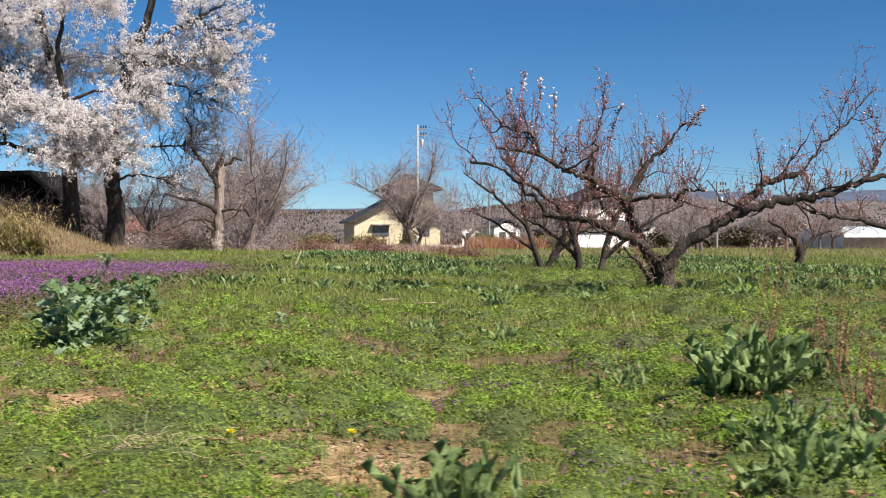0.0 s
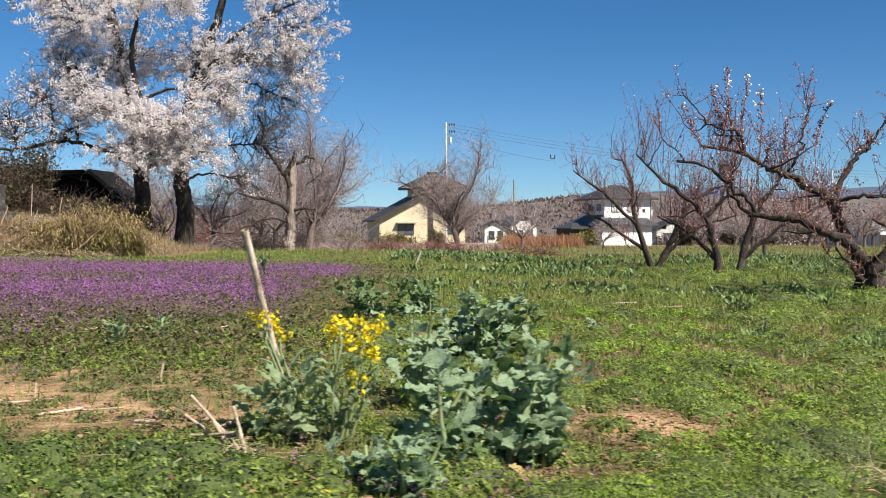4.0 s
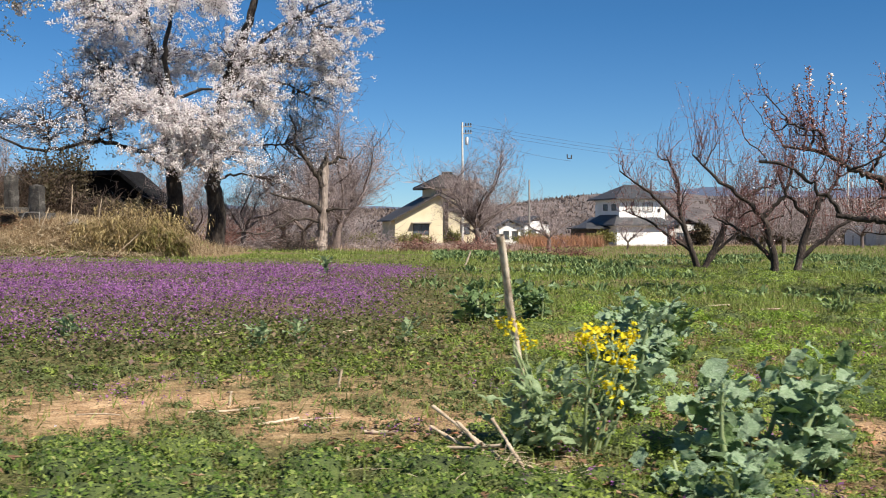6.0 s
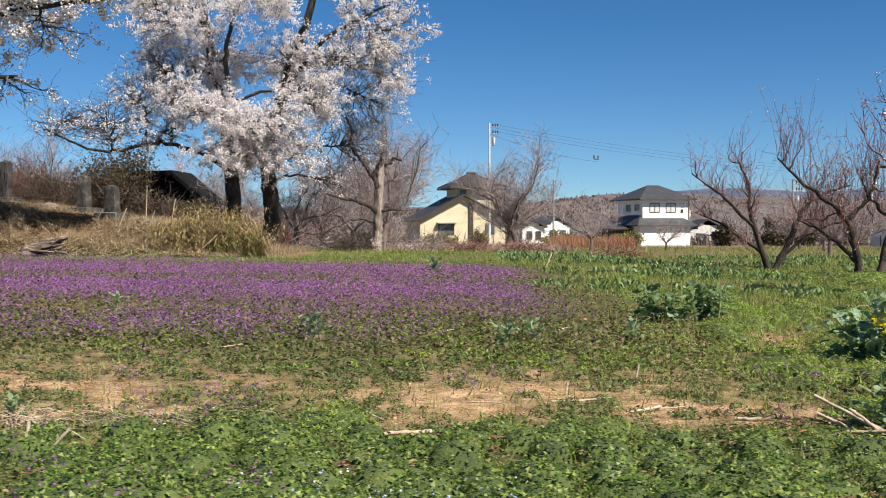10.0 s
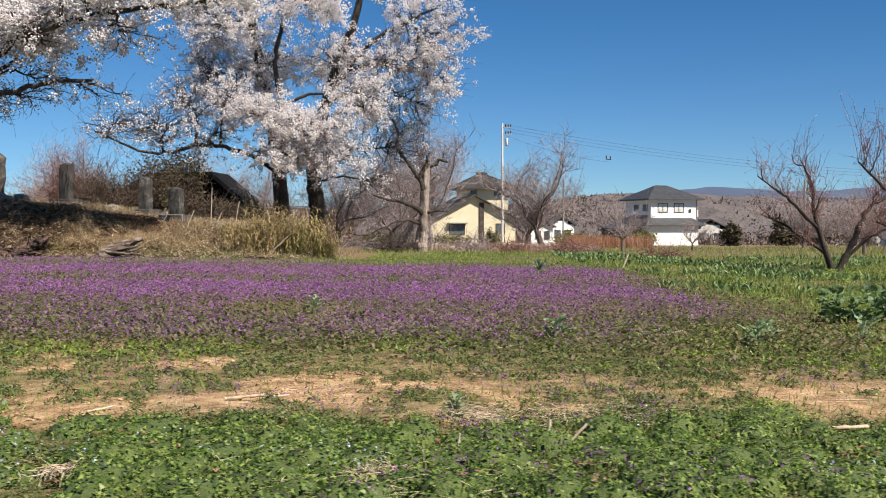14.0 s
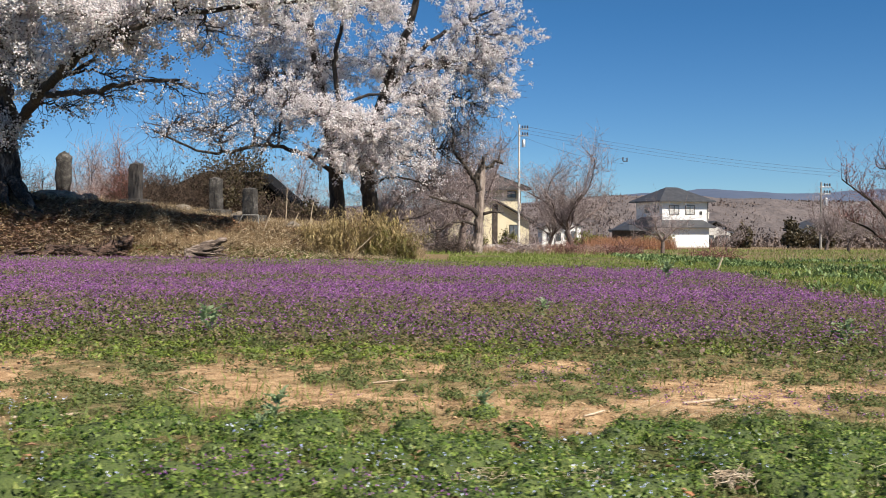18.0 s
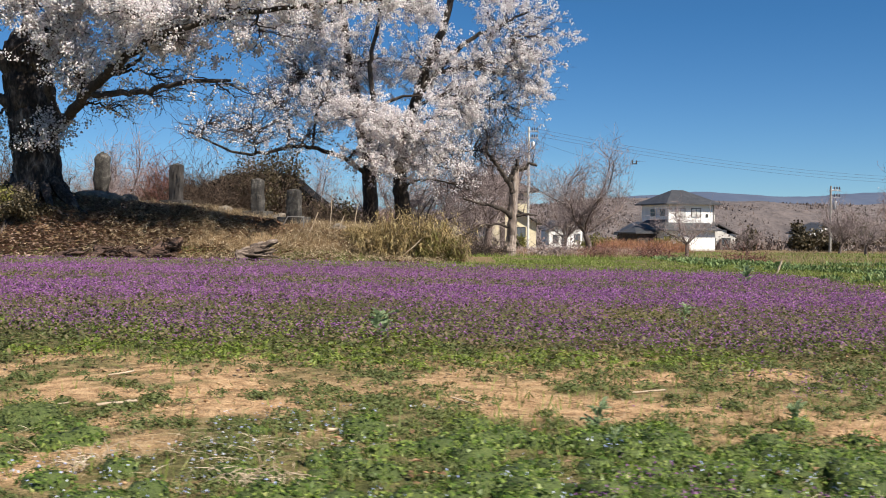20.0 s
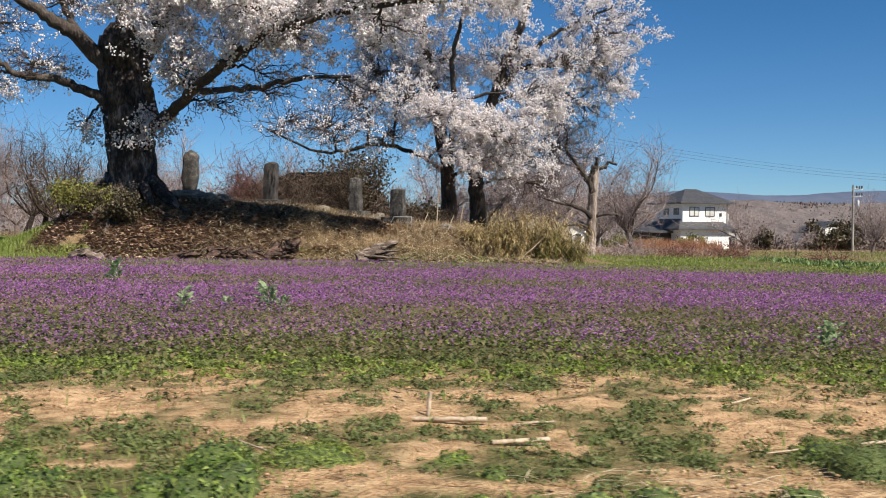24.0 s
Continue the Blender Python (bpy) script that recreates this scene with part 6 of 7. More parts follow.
def utility_pole(at, height, label, cross=True, mat=None):
    t = thing("utility_pole", at, label, "utility pole", "utility poles")
    Tubes().add([(0, 0, -0.3), (0, 0, height * 0.5), (0, 0, height)], [0.14, 0.115, 0.09], 10).done("pole", mat or M_CONCRETE, t)
    if cross:
        for z in (height - 0.5, height - 1.2):
            part("crossarm", boxed((-0.15, -0.06, z), (0.95, 0.06, z + 0.12), 0.01), M_STEEL, t)
            for x in (0.35, 0.6, 0.85):
                Tubes().add([(x, 0, z + 0.12), (x, 0, z + 0.28), (x, 0, z + 0.42)], [0.05, 0.08, 0.05], 8).done("insulator", M_CABLE, t)
        Tubes().add([(0.45, 0, height - 2.3), (0.45, 0, height - 1.6), (0.45, 0, height - 1.5)], [0.2, 0.2, 0.1], 10).done("transformer", M_STEEL, t)
    return t


def cable(a, b, sag, r=0.011):
    a, b = np.array(a, float), np.array(b, float)
    k = np.linspace(0, 1, 24)[:, None]
    ob = Tubes().add(a + (b - a) * k - np.array([0, 0, 4 * sag]) * k * (1 - k), np.full(24, r), 5).done("overhead_cable", M_CABLE)
    tagged(ob, "thin black overhead power cable", "cable", "overhead cables")


def ridge(name, label, y, heights, mat, bump, seed, depth):
    """A long wooded ridge; heights: (x, crest) along it."""
    xs = np.linspace(heights[0][0], heights[-1][0], 420)
    hz = np.interp(xs, [h[0] for h in heights], [h[1] for h in heights])
    hz = hz + bump * (fbm(xs, xs * 0, 40 * bump, seed) - 0.5) * 2 + bump * 0.5 * (fbm(xs, xs * 0, 9 * bump, seed + 3) - 0.5)
    k = np.linspace(0, 1, 14)
    X = np.repeat(xs[None, :], 14, 0)
    Y = y + depth * k[:, None] + 0 * X
    Z = -6 + (hz[None, :] + 6) * np.sin(k * np.pi / 2)[:, None] * (1 + 0.12 * (fbm(X, Y, depth / 3, seed + 7) - 0.5))
    co = np.stack([X, Y, Z], -1).reshape(-1, 3)
    nx = len(xs)
    i = (np.arange(13)[:, None] * nx + np.arange(nx - 1)[None, :]).ravel()
    tagged(raw_part(name, co, np.stack([i, i + 1, i + 1 + nx, i + nx], 1), 4, mat, None, label, True), category="hill", kind="structure")


white_house()
yellow_house()
dark_hut()
utility_pole((-2.6, 104.0, -1.4), 12.9, "pale concrete utility pole with crossarms")
utility_pole((5.5, 120.6, -1.6), 8.0, "slim grey utility pole", False, M_POLE)
utility_pole((27.0, 100, -1.5), 7.0, "grey concrete utility pole with crossarms", True, M_POLE)
utility_pole((46.0, 128, -1.6), 9.5, "grey utility pole far off", True)
for dz in (0.0, 0.35, 0.7):
    cable((-1.9, 104, 11.3 - dz), (64, 126, 7.6 - dz), 1.6)
cable((-2.6, 104, 10.4), (9.2, 110, 7.9), 0.4)
_clamp = thing("cable_clamp", (8.31, 104.0, 7.86), "small dark fitting hanging on the service cable", "fitting")
part("hanger", boxed((-0.25, -0.05, -0.12), (0.25, 0.05, -0.02), 0.02), M_CABLE, _clamp)
part("ring", boxed((0.12, -0.05, -0.01), (0.24, 0.05, 0.28), 0.02), M_CABLE, _clamp)
part("ring", boxed((-0.3, -0.05, -0.01), (-0.18, 0.05, 0.34), 0.02), M_CABLE, _clamp)
ridge("hill_near", "low brown wooded hills behind the houses", 300, [(-420, 9), (-260, 8), (-90, 7), (5, 7), (25, 9.5), (45, 12.0), (68, 11.5), (90, 10.5), (140, 10), (240, 11), (420, 12)], M_NEARHILL, 1.6, 91, 60)
ridge("hill_far", "distant wooded mountains, haze put into their blue-grey colour", 2400, [(-2500, 90), (-1200, 60), (-300, 55), (100, 66), (500, 92), (760, 106), (1000, 97), (1600, 112), (2600, 100)], M_FARHILL, 12, 93, 500)


# ---- mound ----
def stele(at, size, label, mat, base=True, turn=-20, lean=0, rough=0.0):
    w, d, h = size
    t = thing("gravestone", at, label, "gravestone", "gravestones on the mound", turn=turn)
    rng = np.random.default_rng(int(abs(at[0]) * 10))
    z = 0.0
    if base:
        part("plinth", boxed((-w * 0.95, -d * 1.1, -0.15), (w * 0.95, d * 1.1, 0.26), 0.02), mat, t)
        z = 0.264
    bm = bmesh.new()
    box(bm, (-w / 2, -d / 2, z), (w / 2, d / 2, z + h))
    bmesh.ops.subdivide_edges(bm, edges=bm.edges[:], cuts=5, use_grid_fill=True)
    bmesh.ops.triangulate(bm, faces=bm.faces[:])
    for v in bm.verts:
        k = (v.co.z - z) / h
        corner = abs(v.co.x / (w / 2)) ** 6 * abs(v.co.y / (d / 2)) ** 6
        pinch = 1 - 0.07 * k - rough * (0.25 * max(0, k - 0.55) + 0.12 * (1 - k) * (k < 0.3)) - 0.08 * corner
        v.co.x *= pinch
        v.co.y *= pinch
        if k > 0.8:
            v.co.z -= (0.5 + rough) * 0.12 * h * (abs(v.co.x) / w + abs(v.co.y) / d) * (k - 0.8) / 0.2
        wob = 0.004 + 0.010 * rough
        v.co.x += wob * math.sin(11 * v.co.z + 5 * v.co.y + t.location.x) + rng.normal(0, 0.005 + 0.007 * rough)
        v.co.y += wob * math.cos(9 * v.co.z + 7 * v.co.x) + rng.normal(0, 0.006 + 0.01 * rough)
        v.co.x += lean * (v.co.z - z)
    part("stone", bm, mat, t, smooth=rough > 0.5)


stele((-20.4, 32.6, h1(-20.4, 32.6)), (0.44, 0.28, 1.2), "upright granite gravestone, cherry shade put into its dark colour", M_DARKSTONE, rough=0.3, lean=0.03)
stele((-17.7, 32.3, h1(-17.7, 32.3)), (0.40, 0.30, 1.06), "rough pale lichened gravestone on a plinth", M_STONE, rough=0.35, lean=-0.02)
stele((-16.35, 30.95, h1(-16.35, 30.95) - 0.05), (0.44, 0.30, 0.86), "square granite gravestone on a plinth", M_STONE, rough=0.15)
stele((-23.2, 33.8, h1(-23.2, 33.8) + 0.2), (0.50, 0.34, 1.42), "weathered pale gravestone behind the cherry trunk", M_STONE, False, rough=1.0, lean=0.04)


def log(at, length, r, turn, label, seed, mat=None):
    """A weathered log: a gnarled core with split, lifting strands and bark."""
    rng = np.random.default_rng(seed)
    mat = mat or M_LOG
    t = thing("log", at, label, "log", "fallen logs", turn=turn)
    core = kinked(rng, wander(rng, (-length / 2, 0, r * 0.6), (1, 0, 0.10), length, 18, 0.12), r * 0.13)
    Tubes().add(core, r * np.interp(np.linspace(0, 1, len(core)), [0, 0.05, 0.3, 0.8, 1], [0.7, 1.0, 1.0, 0.7, 0.3]) * rng.uniform(0.72, 1.15, len(core)), 16, 0.3, 0.1, seed).done("heartwood", mat, t)
    for k in range(16):
        a = rng.uniform(-0.2, 3.34)
        o = np.array((0, math.cos(a), math.sin(a))) * r * rng.uniform(0.6, 0.95)
        L = length * rng.uniform(0.2, 0.6)
        w = wander(rng, np.array((-length / 2 + rng.uniform(-0.05, length - L), 0, r * 0.45)) + o, (1, rng.normal(0, 0.12), rng.normal(0.04, 0.14)), L, 10, 0.14)
        w[:, 2] = np.clip(w[:, 2], 0.02, r * 2.2)
        Tubes().add(w, r * 0.26 * rng.uniform(0.45, 1.25, len(w)) * np.interp(np.linspace(0, 1, len(w)), [0, 0.12, 0.8, 1], [0.35, 1, 0.7, 0.1]), 7, 0.3).done("split_wood", mat, t)
    for _ in range(4):
        b = wander(rng, (rng.uniform(-0.45, 0.45) * length, 0, r), (rng.normal(), rng.normal(0, 0.6), 0.5), r * rng.uniform(1, 2.4), 6, 0.3)
        Tubes().add(b, np.linspace(0.03, 0.006, 7), 5).done("broken_branch", mat, t)


def plinth_edge_tube(at, w, h):
    """A bent tube on two legs before a grave, added for a plinth's grey-white edge."""
    t = thing("plinth_edge_tube", at, "bent tube added for the grey-white edge of a gravestone plinth", "rail", turn=-20)
    Tubes().add(curve([(-w * 0.75, -0.1, -0.05), (-w * 0.5, 0, h * 0.93), (-w * 0.42, 0, h), (w * 0.42, 0, h), (w * 0.5, 0, h * 0.93), (w * 0.5, 0, -0.05)], 5), np.full(26, 0.013), 8).done("pipe", M_POLE, t)


plinth_edge_tube((-16.2, 30.2, h1(-16.2, 30.2)), 0.55, 0.30)
log((-16.7, 26.9, h1(-16.7, 26.9)), 1.25, 0.17, 14, "grey weathered log at the foot of the mound", 1)
log((-19.2, 27.0, h1(-19.2, 27.0)), 0.9, 0.24, -24, "reddish rotten stump log on the mound", 2, M_ROTLOG)
for i, (x, y, L, r, turn) in enumerate(((-20.0, 27.2, 1.0, 0.17, 30), (-20.6, 26.9, 1.2, 0.15, -12), (-20.9, 27.5, 0.9, 0.16, 48), (-21.7, 27.1, 1.1, 0.11, 8))):
    log((x, y, h1(x, y)), L, r, turn, "dark rotten log in a heap under the old cherry", 5 + i, M_ROTLOG)
log((-24.2, 27.0, h1(-24.2, 27.0)), 1.1, 0.12, 4, "flat weathered log in the grass", 4)



def reed_clump():
    """Dry bamboo grass: stems and blades on several overlapping tufts."""
    rng = np.random.default_rng(5)
    t = thing("reed_clump", (-12.75, 28.8, h1(-12.75, 28.8) - 0.05), "dense clump of dry yellow bamboo grass with some green", "bush")
    for k in range(24):
        cx, cy = -1.35 + 2.7 * ((k * 0.382) % 1.0), rng.uniform(-0.6, 0.7)
        h = 1.32 * (1 - 0.35 * (abs(cx) / 1.4) ** 2) * rng.uniform(0.45, 1.15)
        st, P = Tubes(), []
        for _ in range(26):
            w = wander(rng, (cx + rng.normal(0, 0.2), cy + rng.normal(0, 0.2), -0.05), (rng.normal(0, 0.42), rng.normal(0, 0.42), 1), h * rng.uniform(0.5, 1.15), 6, 0.10)
            st.add(w, np.linspace(0.007, 0.003, 7), 3)
            P.append(w[1:])
        tagged(st.done("stem_tuft", M_REED, t), kind="stuff")
        P = np.repeat(np.concatenate(P), 5, axis=0)
        n = len(P)
        green = (k % 7 == 5 and cx > 0)
        co, idx = leaves(rng, P + rng.normal(0, 0.05, P.shape), rng.uniform(0, 6.28, n), rng.uniform(-0.5, 0.9, n), rng.uniform(0.10, 0.30, n), 0.026, 0.45)
        tagged(raw_part("leaf_tuft", co, idx, 4, M_OLIVE if green or k == 7 else M_DRY if k % 3 == 1 else M_REED, t), kind="stuff")


reed_clump()


# ---- plants in the field ----
def leaf_mesh(name, seed, mat, lobes=0.12, width=0.30, curl=0.25):
    """A broad ruffled leaf, one metre long, with its stalk at the origin."""
    rng = np.random.default_rng(seed)
    n, m = 9, 5
    co, idx = [], []
    for i in range(n):
        u = i / (n - 1)
        w = width * (0.10 if u < 0.16 else math.sin(math.pi * min(1, (u - 0.10) / 0.92)) ** 0.6 + 0.04) * (1 + lobes * rng.normal())
        for j in range(m):
            v = (j / (m - 1) - 0.5) * 2
            w2 = w * (1 + 0.25 * lobes / 0.14 * math.sin(i * 2.4 + seed))
            co.append((u - 0.10 * curl * u * u, v * w2, curl * (0.55 * u - u * u) + 0.05 * abs(v) * (u > 0.2) + rng.normal(0, 0.05) * (abs(v) > 0.4) * (u > 0.2)))
    for i in range(n - 1):
        for j in range(m - 1):
            a = i * m + j
            idx.append((a, a + 1, a + 1 + m, a + m))
    me = raw_mesh(name, np.array(co), np.array(idx), 4)
    me.materials.append(mat)
    me.polygons.foreach_set("use_smooth", np.ones(len(me.polygons), bool))
    return me


KALE_LEAVES = [leaf_mesh("leaf", 100 + i, M_KALELEAF, 0.14, 0.26 + 0.04 * (i % 3), 0.2 + 0.12 * (i % 3)) for i in range(6)]
DARK_LEAVES = [leaf_mesh("leaf", 180 + i, M_DARKKALE, 0.14, 0.26, 0.25) for i in range(4)]
OLD_LEAVES = [leaf_mesh("leaf", 160 + i, M_OLDLEAF, 0.16, 0.24, 0.3) for i in range(3)]
RAPE_LEAVES = [leaf_mesh("leaf", 140 + i, M_RAPELEAF, 0.2, 0.17, 0.3) for i in range(4)]
DOCK_LEAVES = [leaf_mesh("leaf", 120 + i, M_DOCKLEAF, 0.12, 0.052, 0.16) for i in range(3)]


def put_leaf(parent, meshes, rng, at, az, pitch, size, roll=0.0):
    ob = new("leaf", meshes[rng.integers(len(meshes))])
    ob.parent = parent
    ob.matrix_local = Matrix.Translation(at) @ Euler((roll, -pitch, az), "XYZ").to_matrix().to_4x4() @ Matrix.Diagonal((size, size, size, 1))
    return ob


def kale(at, radius, height, count, seed, label, stems=3, dark=0.15):
    rng = np.random.default_rng(seed)
    t = thing("kale_plant", (*at, h1(*at)), label, "plant", "kale plants")
    lines = []
    for k in range(stems):
        a = rng.uniform(0, 6.28)
        s = wander(rng, (0.3 * radius * math.cos(a), 0.3 * radius * math.sin(a), -0.02), (0.5 * math.cos(a), 0.5 * math.sin(a), 1.2), height * rng.uniform(0.6, 0.9), 6, 0.12, 0.05)
        Tubes().add(s, np.linspace(0.014, 0.006, len(s)), 6).done("stem", M_STALK, t)
        lines.append(s)
    for i in range(int(count * 3.6)):
        s = lines[i % stems]
        p = s[rng.integers(1, len(s))] + rng.normal(0, 0.16 * radius, 3) * (1, 1, 0.4)
        low = 1 - p[2] / height
        a = rng.uniform(0, 6.28)
        put_leaf(t, DARK_LEAVES if rng.uniform() < dark else KALE_LEAVES, rng, p, a, rng.uniform(0.1, 1.35) - 0.45 * low, (0.6 + 0.4 * low) * radius * rng.uniform(0.18, 0.44), rng.uniform(-0.8, 0.8))
    for _ in range(5):
        a = rng.uniform(0, 6.28)
        put_leaf(t, OLD_LEAVES, rng, (0.5 * radius * math.cos(a), 0.5 * radius * math.sin(a), 0.03), a, rng.uniform(-0.1, 0.3), radius * rng.uniform(0.14, 0.26), rng.uniform(-0.9, 0.9))
    return t


kale((-2.66, 7.5), 0.42, 0.60, 60, 51, "large grey-green kale plant with ruffled leaves", 5, 0.35)
kale((-2.50, 7.9), 0.32, 0.48, 26, 52, "leafy grey-green kale beside a larger one", 3, 0.5)
kale((-2.80, 4.42), 0.44, 0.54, 62, 53, "tall leggy kale with blue-green leaves near the verge", 6)
kale((-3.0, 5.7), 0.32, 0.60, 40, 54, "blue-green kale with upright young shoots", 4)
kale((-2.74, 5.05), 0.28, 0.42, 26, 59, "slender blue-green kale between two larger ones", 3)
kale((-3.06, 3.82), 0.28, 0.28, 28, 55, "low young kale with pale ribs", 3)
kale((-3.62, 10.4), 0.42, 0.50, 40, 56, "dark green kale with yellowing lower leaves", 4, 0.85)
kale((-3.02, 10.5), 0.40, 0.46, 34, 57, "dark green kale with broad leaves on sandy soil", 3, 0.85)
kale((-1.5, 9.7), 0.18, 0.18, 10, 58, "small kale seedling clump in the grass", 2)


def rape(at, heads, seed):
    rng = np.random.default_rng(seed)
    t = thing("rape_plant", (*at, h1(*at)), "flowering rape plant with yellow heads and grey-green leaves", "plant", "flowering rape")
    for x, y, z in heads:
        s = wander(rng, (0.4 * x, 0.4 * y, 0), (x * 0.6, y * 0.6, z), math.hypot(0.6 * x, 0.6 * y, z), 7, 0.05)
        s[-1] = (x, y, z)
        Tubes().add(s, np.linspace(0.007, 0.003, len(s)), 5).done("stem", M_STALK, t)
        co, idx = petals(rng, np.array([(x, y, z)]) + rng.normal(0, 0.02, (14, 3)), 4, 0.009, 0.0105)
        tagged(raw_part("flower_head", co, idx, 4, M_YELLOW, t), kind="stuff")
        for _ in range(3):
            put_leaf(t, RAPE_LEAVES, rng, s[rng.integers(1, 6)], rng.uniform(0, 6.28), rng.uniform(0.3, 1.0), rng.uniform(0.06, 0.12))
    for _ in range(75):
        put_leaf(t, RAPE_LEAVES, rng, Vector(rng.normal(0, 0.10, 3) * (1.15, 0.9, 0)) + Vector((-0.14, 0.02, rng.uniform(0.02, 0.30))), rng.uniform(0, 6.28), rng.uniform(0.2, 1.35), rng.uniform(0.08, 0.16))


rape((-3.42, 4.7), [(0.05, 0.0, 0.52), (0.12, 0.05, 0.50), (0.17, -0.02, 0.47), (0.22, 0.03, 0.50), (0.08, 0.06, 0.44), (0.15, 0.0, 0.40), (0.21, -0.04, 0.38), (0.02, 0.02, 0.47), (0.12, -0.05, 0.29), (-0.30, 0.05, 0.55), (-0.27, 0.08, 0.52), (-0.22, 0.1, 0.46)], 61)


def dock(at, size, count, seed, label, stems=0, rise=0.35):
    rng = np.random.default_rng(seed)
    t = thing("dock_plant", (*at, h1(*at)), label, "plant", "broad-leaved weeds")
    for i in range(int(count * 1.8)):
        put_leaf(t, DOCK_LEAVES, rng, Vector((*rng.normal(0, 0.24 * size, 2), 0.0)), rng.uniform(0, 6.28), rng.uniform(rise, 1.4), size * rng.uniform(0.35, 0.85))
    for _ in range(stems):
        s = wander(rng, (*rng.normal(0, 0.06, 2), 0), (*rng.normal(0, 0.12, 2), 1), size * rng.uniform(1.2, 2.2), 8, 0.06)
        Tubes().add(s, np.linspace(0.006, 0.002, len(s)), 4).done("dry_stem", M_RUSTSTEM, t)
        co, idx = petals(rng, s[4:], 7, 0.012, 0.007)
        tagged(raw_part("seed_head", co, idx, 4, M_RUSTSTEM, t), kind="stuff")
    return t


dock((1.86, 6.05), 0.56, 44, 71, "big clump of long dark green dock leaves", 3, rise=0.6)
dock((1.55, 4.6), 0.34, 36, 72, "dock clump with drooping green leaves")
dock((1.45, 3.9), 0.36, 40, 73, "dense grey-green dock leaves beside the verge")
dock((1.9, 4.2), 0.34, 30, 74, "dock leaves with brown seed stalks", 4)
dock((2.35, 6.1), 0.30, 10, 75, "tall dry reddish dock stalks standing in grass", 9)
dock((2.1, 5.0), 0.25, 12, 76, "withered reddish dock stalks and leaves", 8)
dock((1.15, 6.3), 0.30, 18, 77, "loose clump of grey-green dock")
dock((0.05, 3.36), 0.42, 34, 78, "upright fleshy green dock at the field edge", rise=0.9)
dock((0.55, 3.15), 0.20, 16, 79, "small dock rosette at the field edge")
dock((0.45, 8.4), 0.30, 20, 80, "dark green dock clump in the meadow")
dock((-0.15, 9.3), 0.28, 16, 81, "dark green dock clump in the meadow")
dock((0.65, 12.6), 0.34, 20, 82, "dark dock clump far in the meadow")
dock((1.9, 13.2), 0.34, 18, 83, "dark dock clump near the plum tree")
dock((3.9, 13.4), 0.36, 16, 84, "dark dock clump near the plum tree")
dock((-0.9, 14.5), 0.34, 16, 85, "dark dock clump far in the meadow")


def tall_weed(at, h, seed):
    rng = np.random.default_rng(seed)
    t = thing("young_rape", (*at, h1(*at)), "pale green young rape plant above purple flowers", "plant", "young rape plants")
    s = wander(rng, (0, 0, 0), (0.1, 0, 1), h, 6, 0.1)
    Tubes().add(s, np.linspace(0.009, 0.004, len(s)), 5).done("stem", M_STALK, t)
    for i in range(26):
        put_leaf(t, RAPE_LEAVES, rng, s[i % 5] + rng.normal(0, 0.10 * h, 3) * (1, 1, 0), rng.uniform(0, 6.28), rng.uniform(0.3, 1.2), h * rng.uniform(0.3, 0.6))


for i, (x, y, h) in enumerate(((-12.45, 8.45, 0.27), (-18.2, 11.5, 0.26), (-17.75, 11.5, 0.18), (-17.3, 11.6, 0.34), (-17.1, 11.3, 0.2), (-5.35, 7.87, 0.22), (-5.1, 8.24, 0.2), (-4.3, 8.29, 0.22), (-11.2, 4.51, 0.16), (-10.15, 4.77, 0.13), (-6.2, 18.61, 0.40), (-20.5, 16.65, 0.40), (-9.3, 10.58, 0.2), (-7.8, 4.72, 0.14), (-11.2, 4.05, 0.13), (-6.9, 8.3, 0.24))):
    tall_weed((x, y), h, 300 + i)


def stick(a, b, r, label, name="stick", mat=None, category="stick", seed=0):
    """A dry stalk lying or standing between two places; heights are over the ground."""
    rng = np.random.default_rng(seed)
    a = np.array((a[0], a[1], h1(a[0], a[1]) + a[2]))
    b = np.array((b[0], b[1], h1(b[0], b[1]) + b[2]))
    line = kinked(rng, curve([a, (a + b) / 2 + rng.normal(0, 0.012, 3) * np.linalg.norm(b - a), b], 5), r * 0.15)
    ob = Tubes().add(line, r * rng.uniform(0.7, 1.1, len(line)), 7, 0.1).done(name, mat or M_STICK)
    tagged(ob, label, category, "dry sticks in the field")


stick((-3.60, 4.97, -0.05), (-3.755, 4.6, 0.90), 0.0165, "weathered wooden stake standing beside the kale", "stake", M_STAKE, category="stake", seed=1)
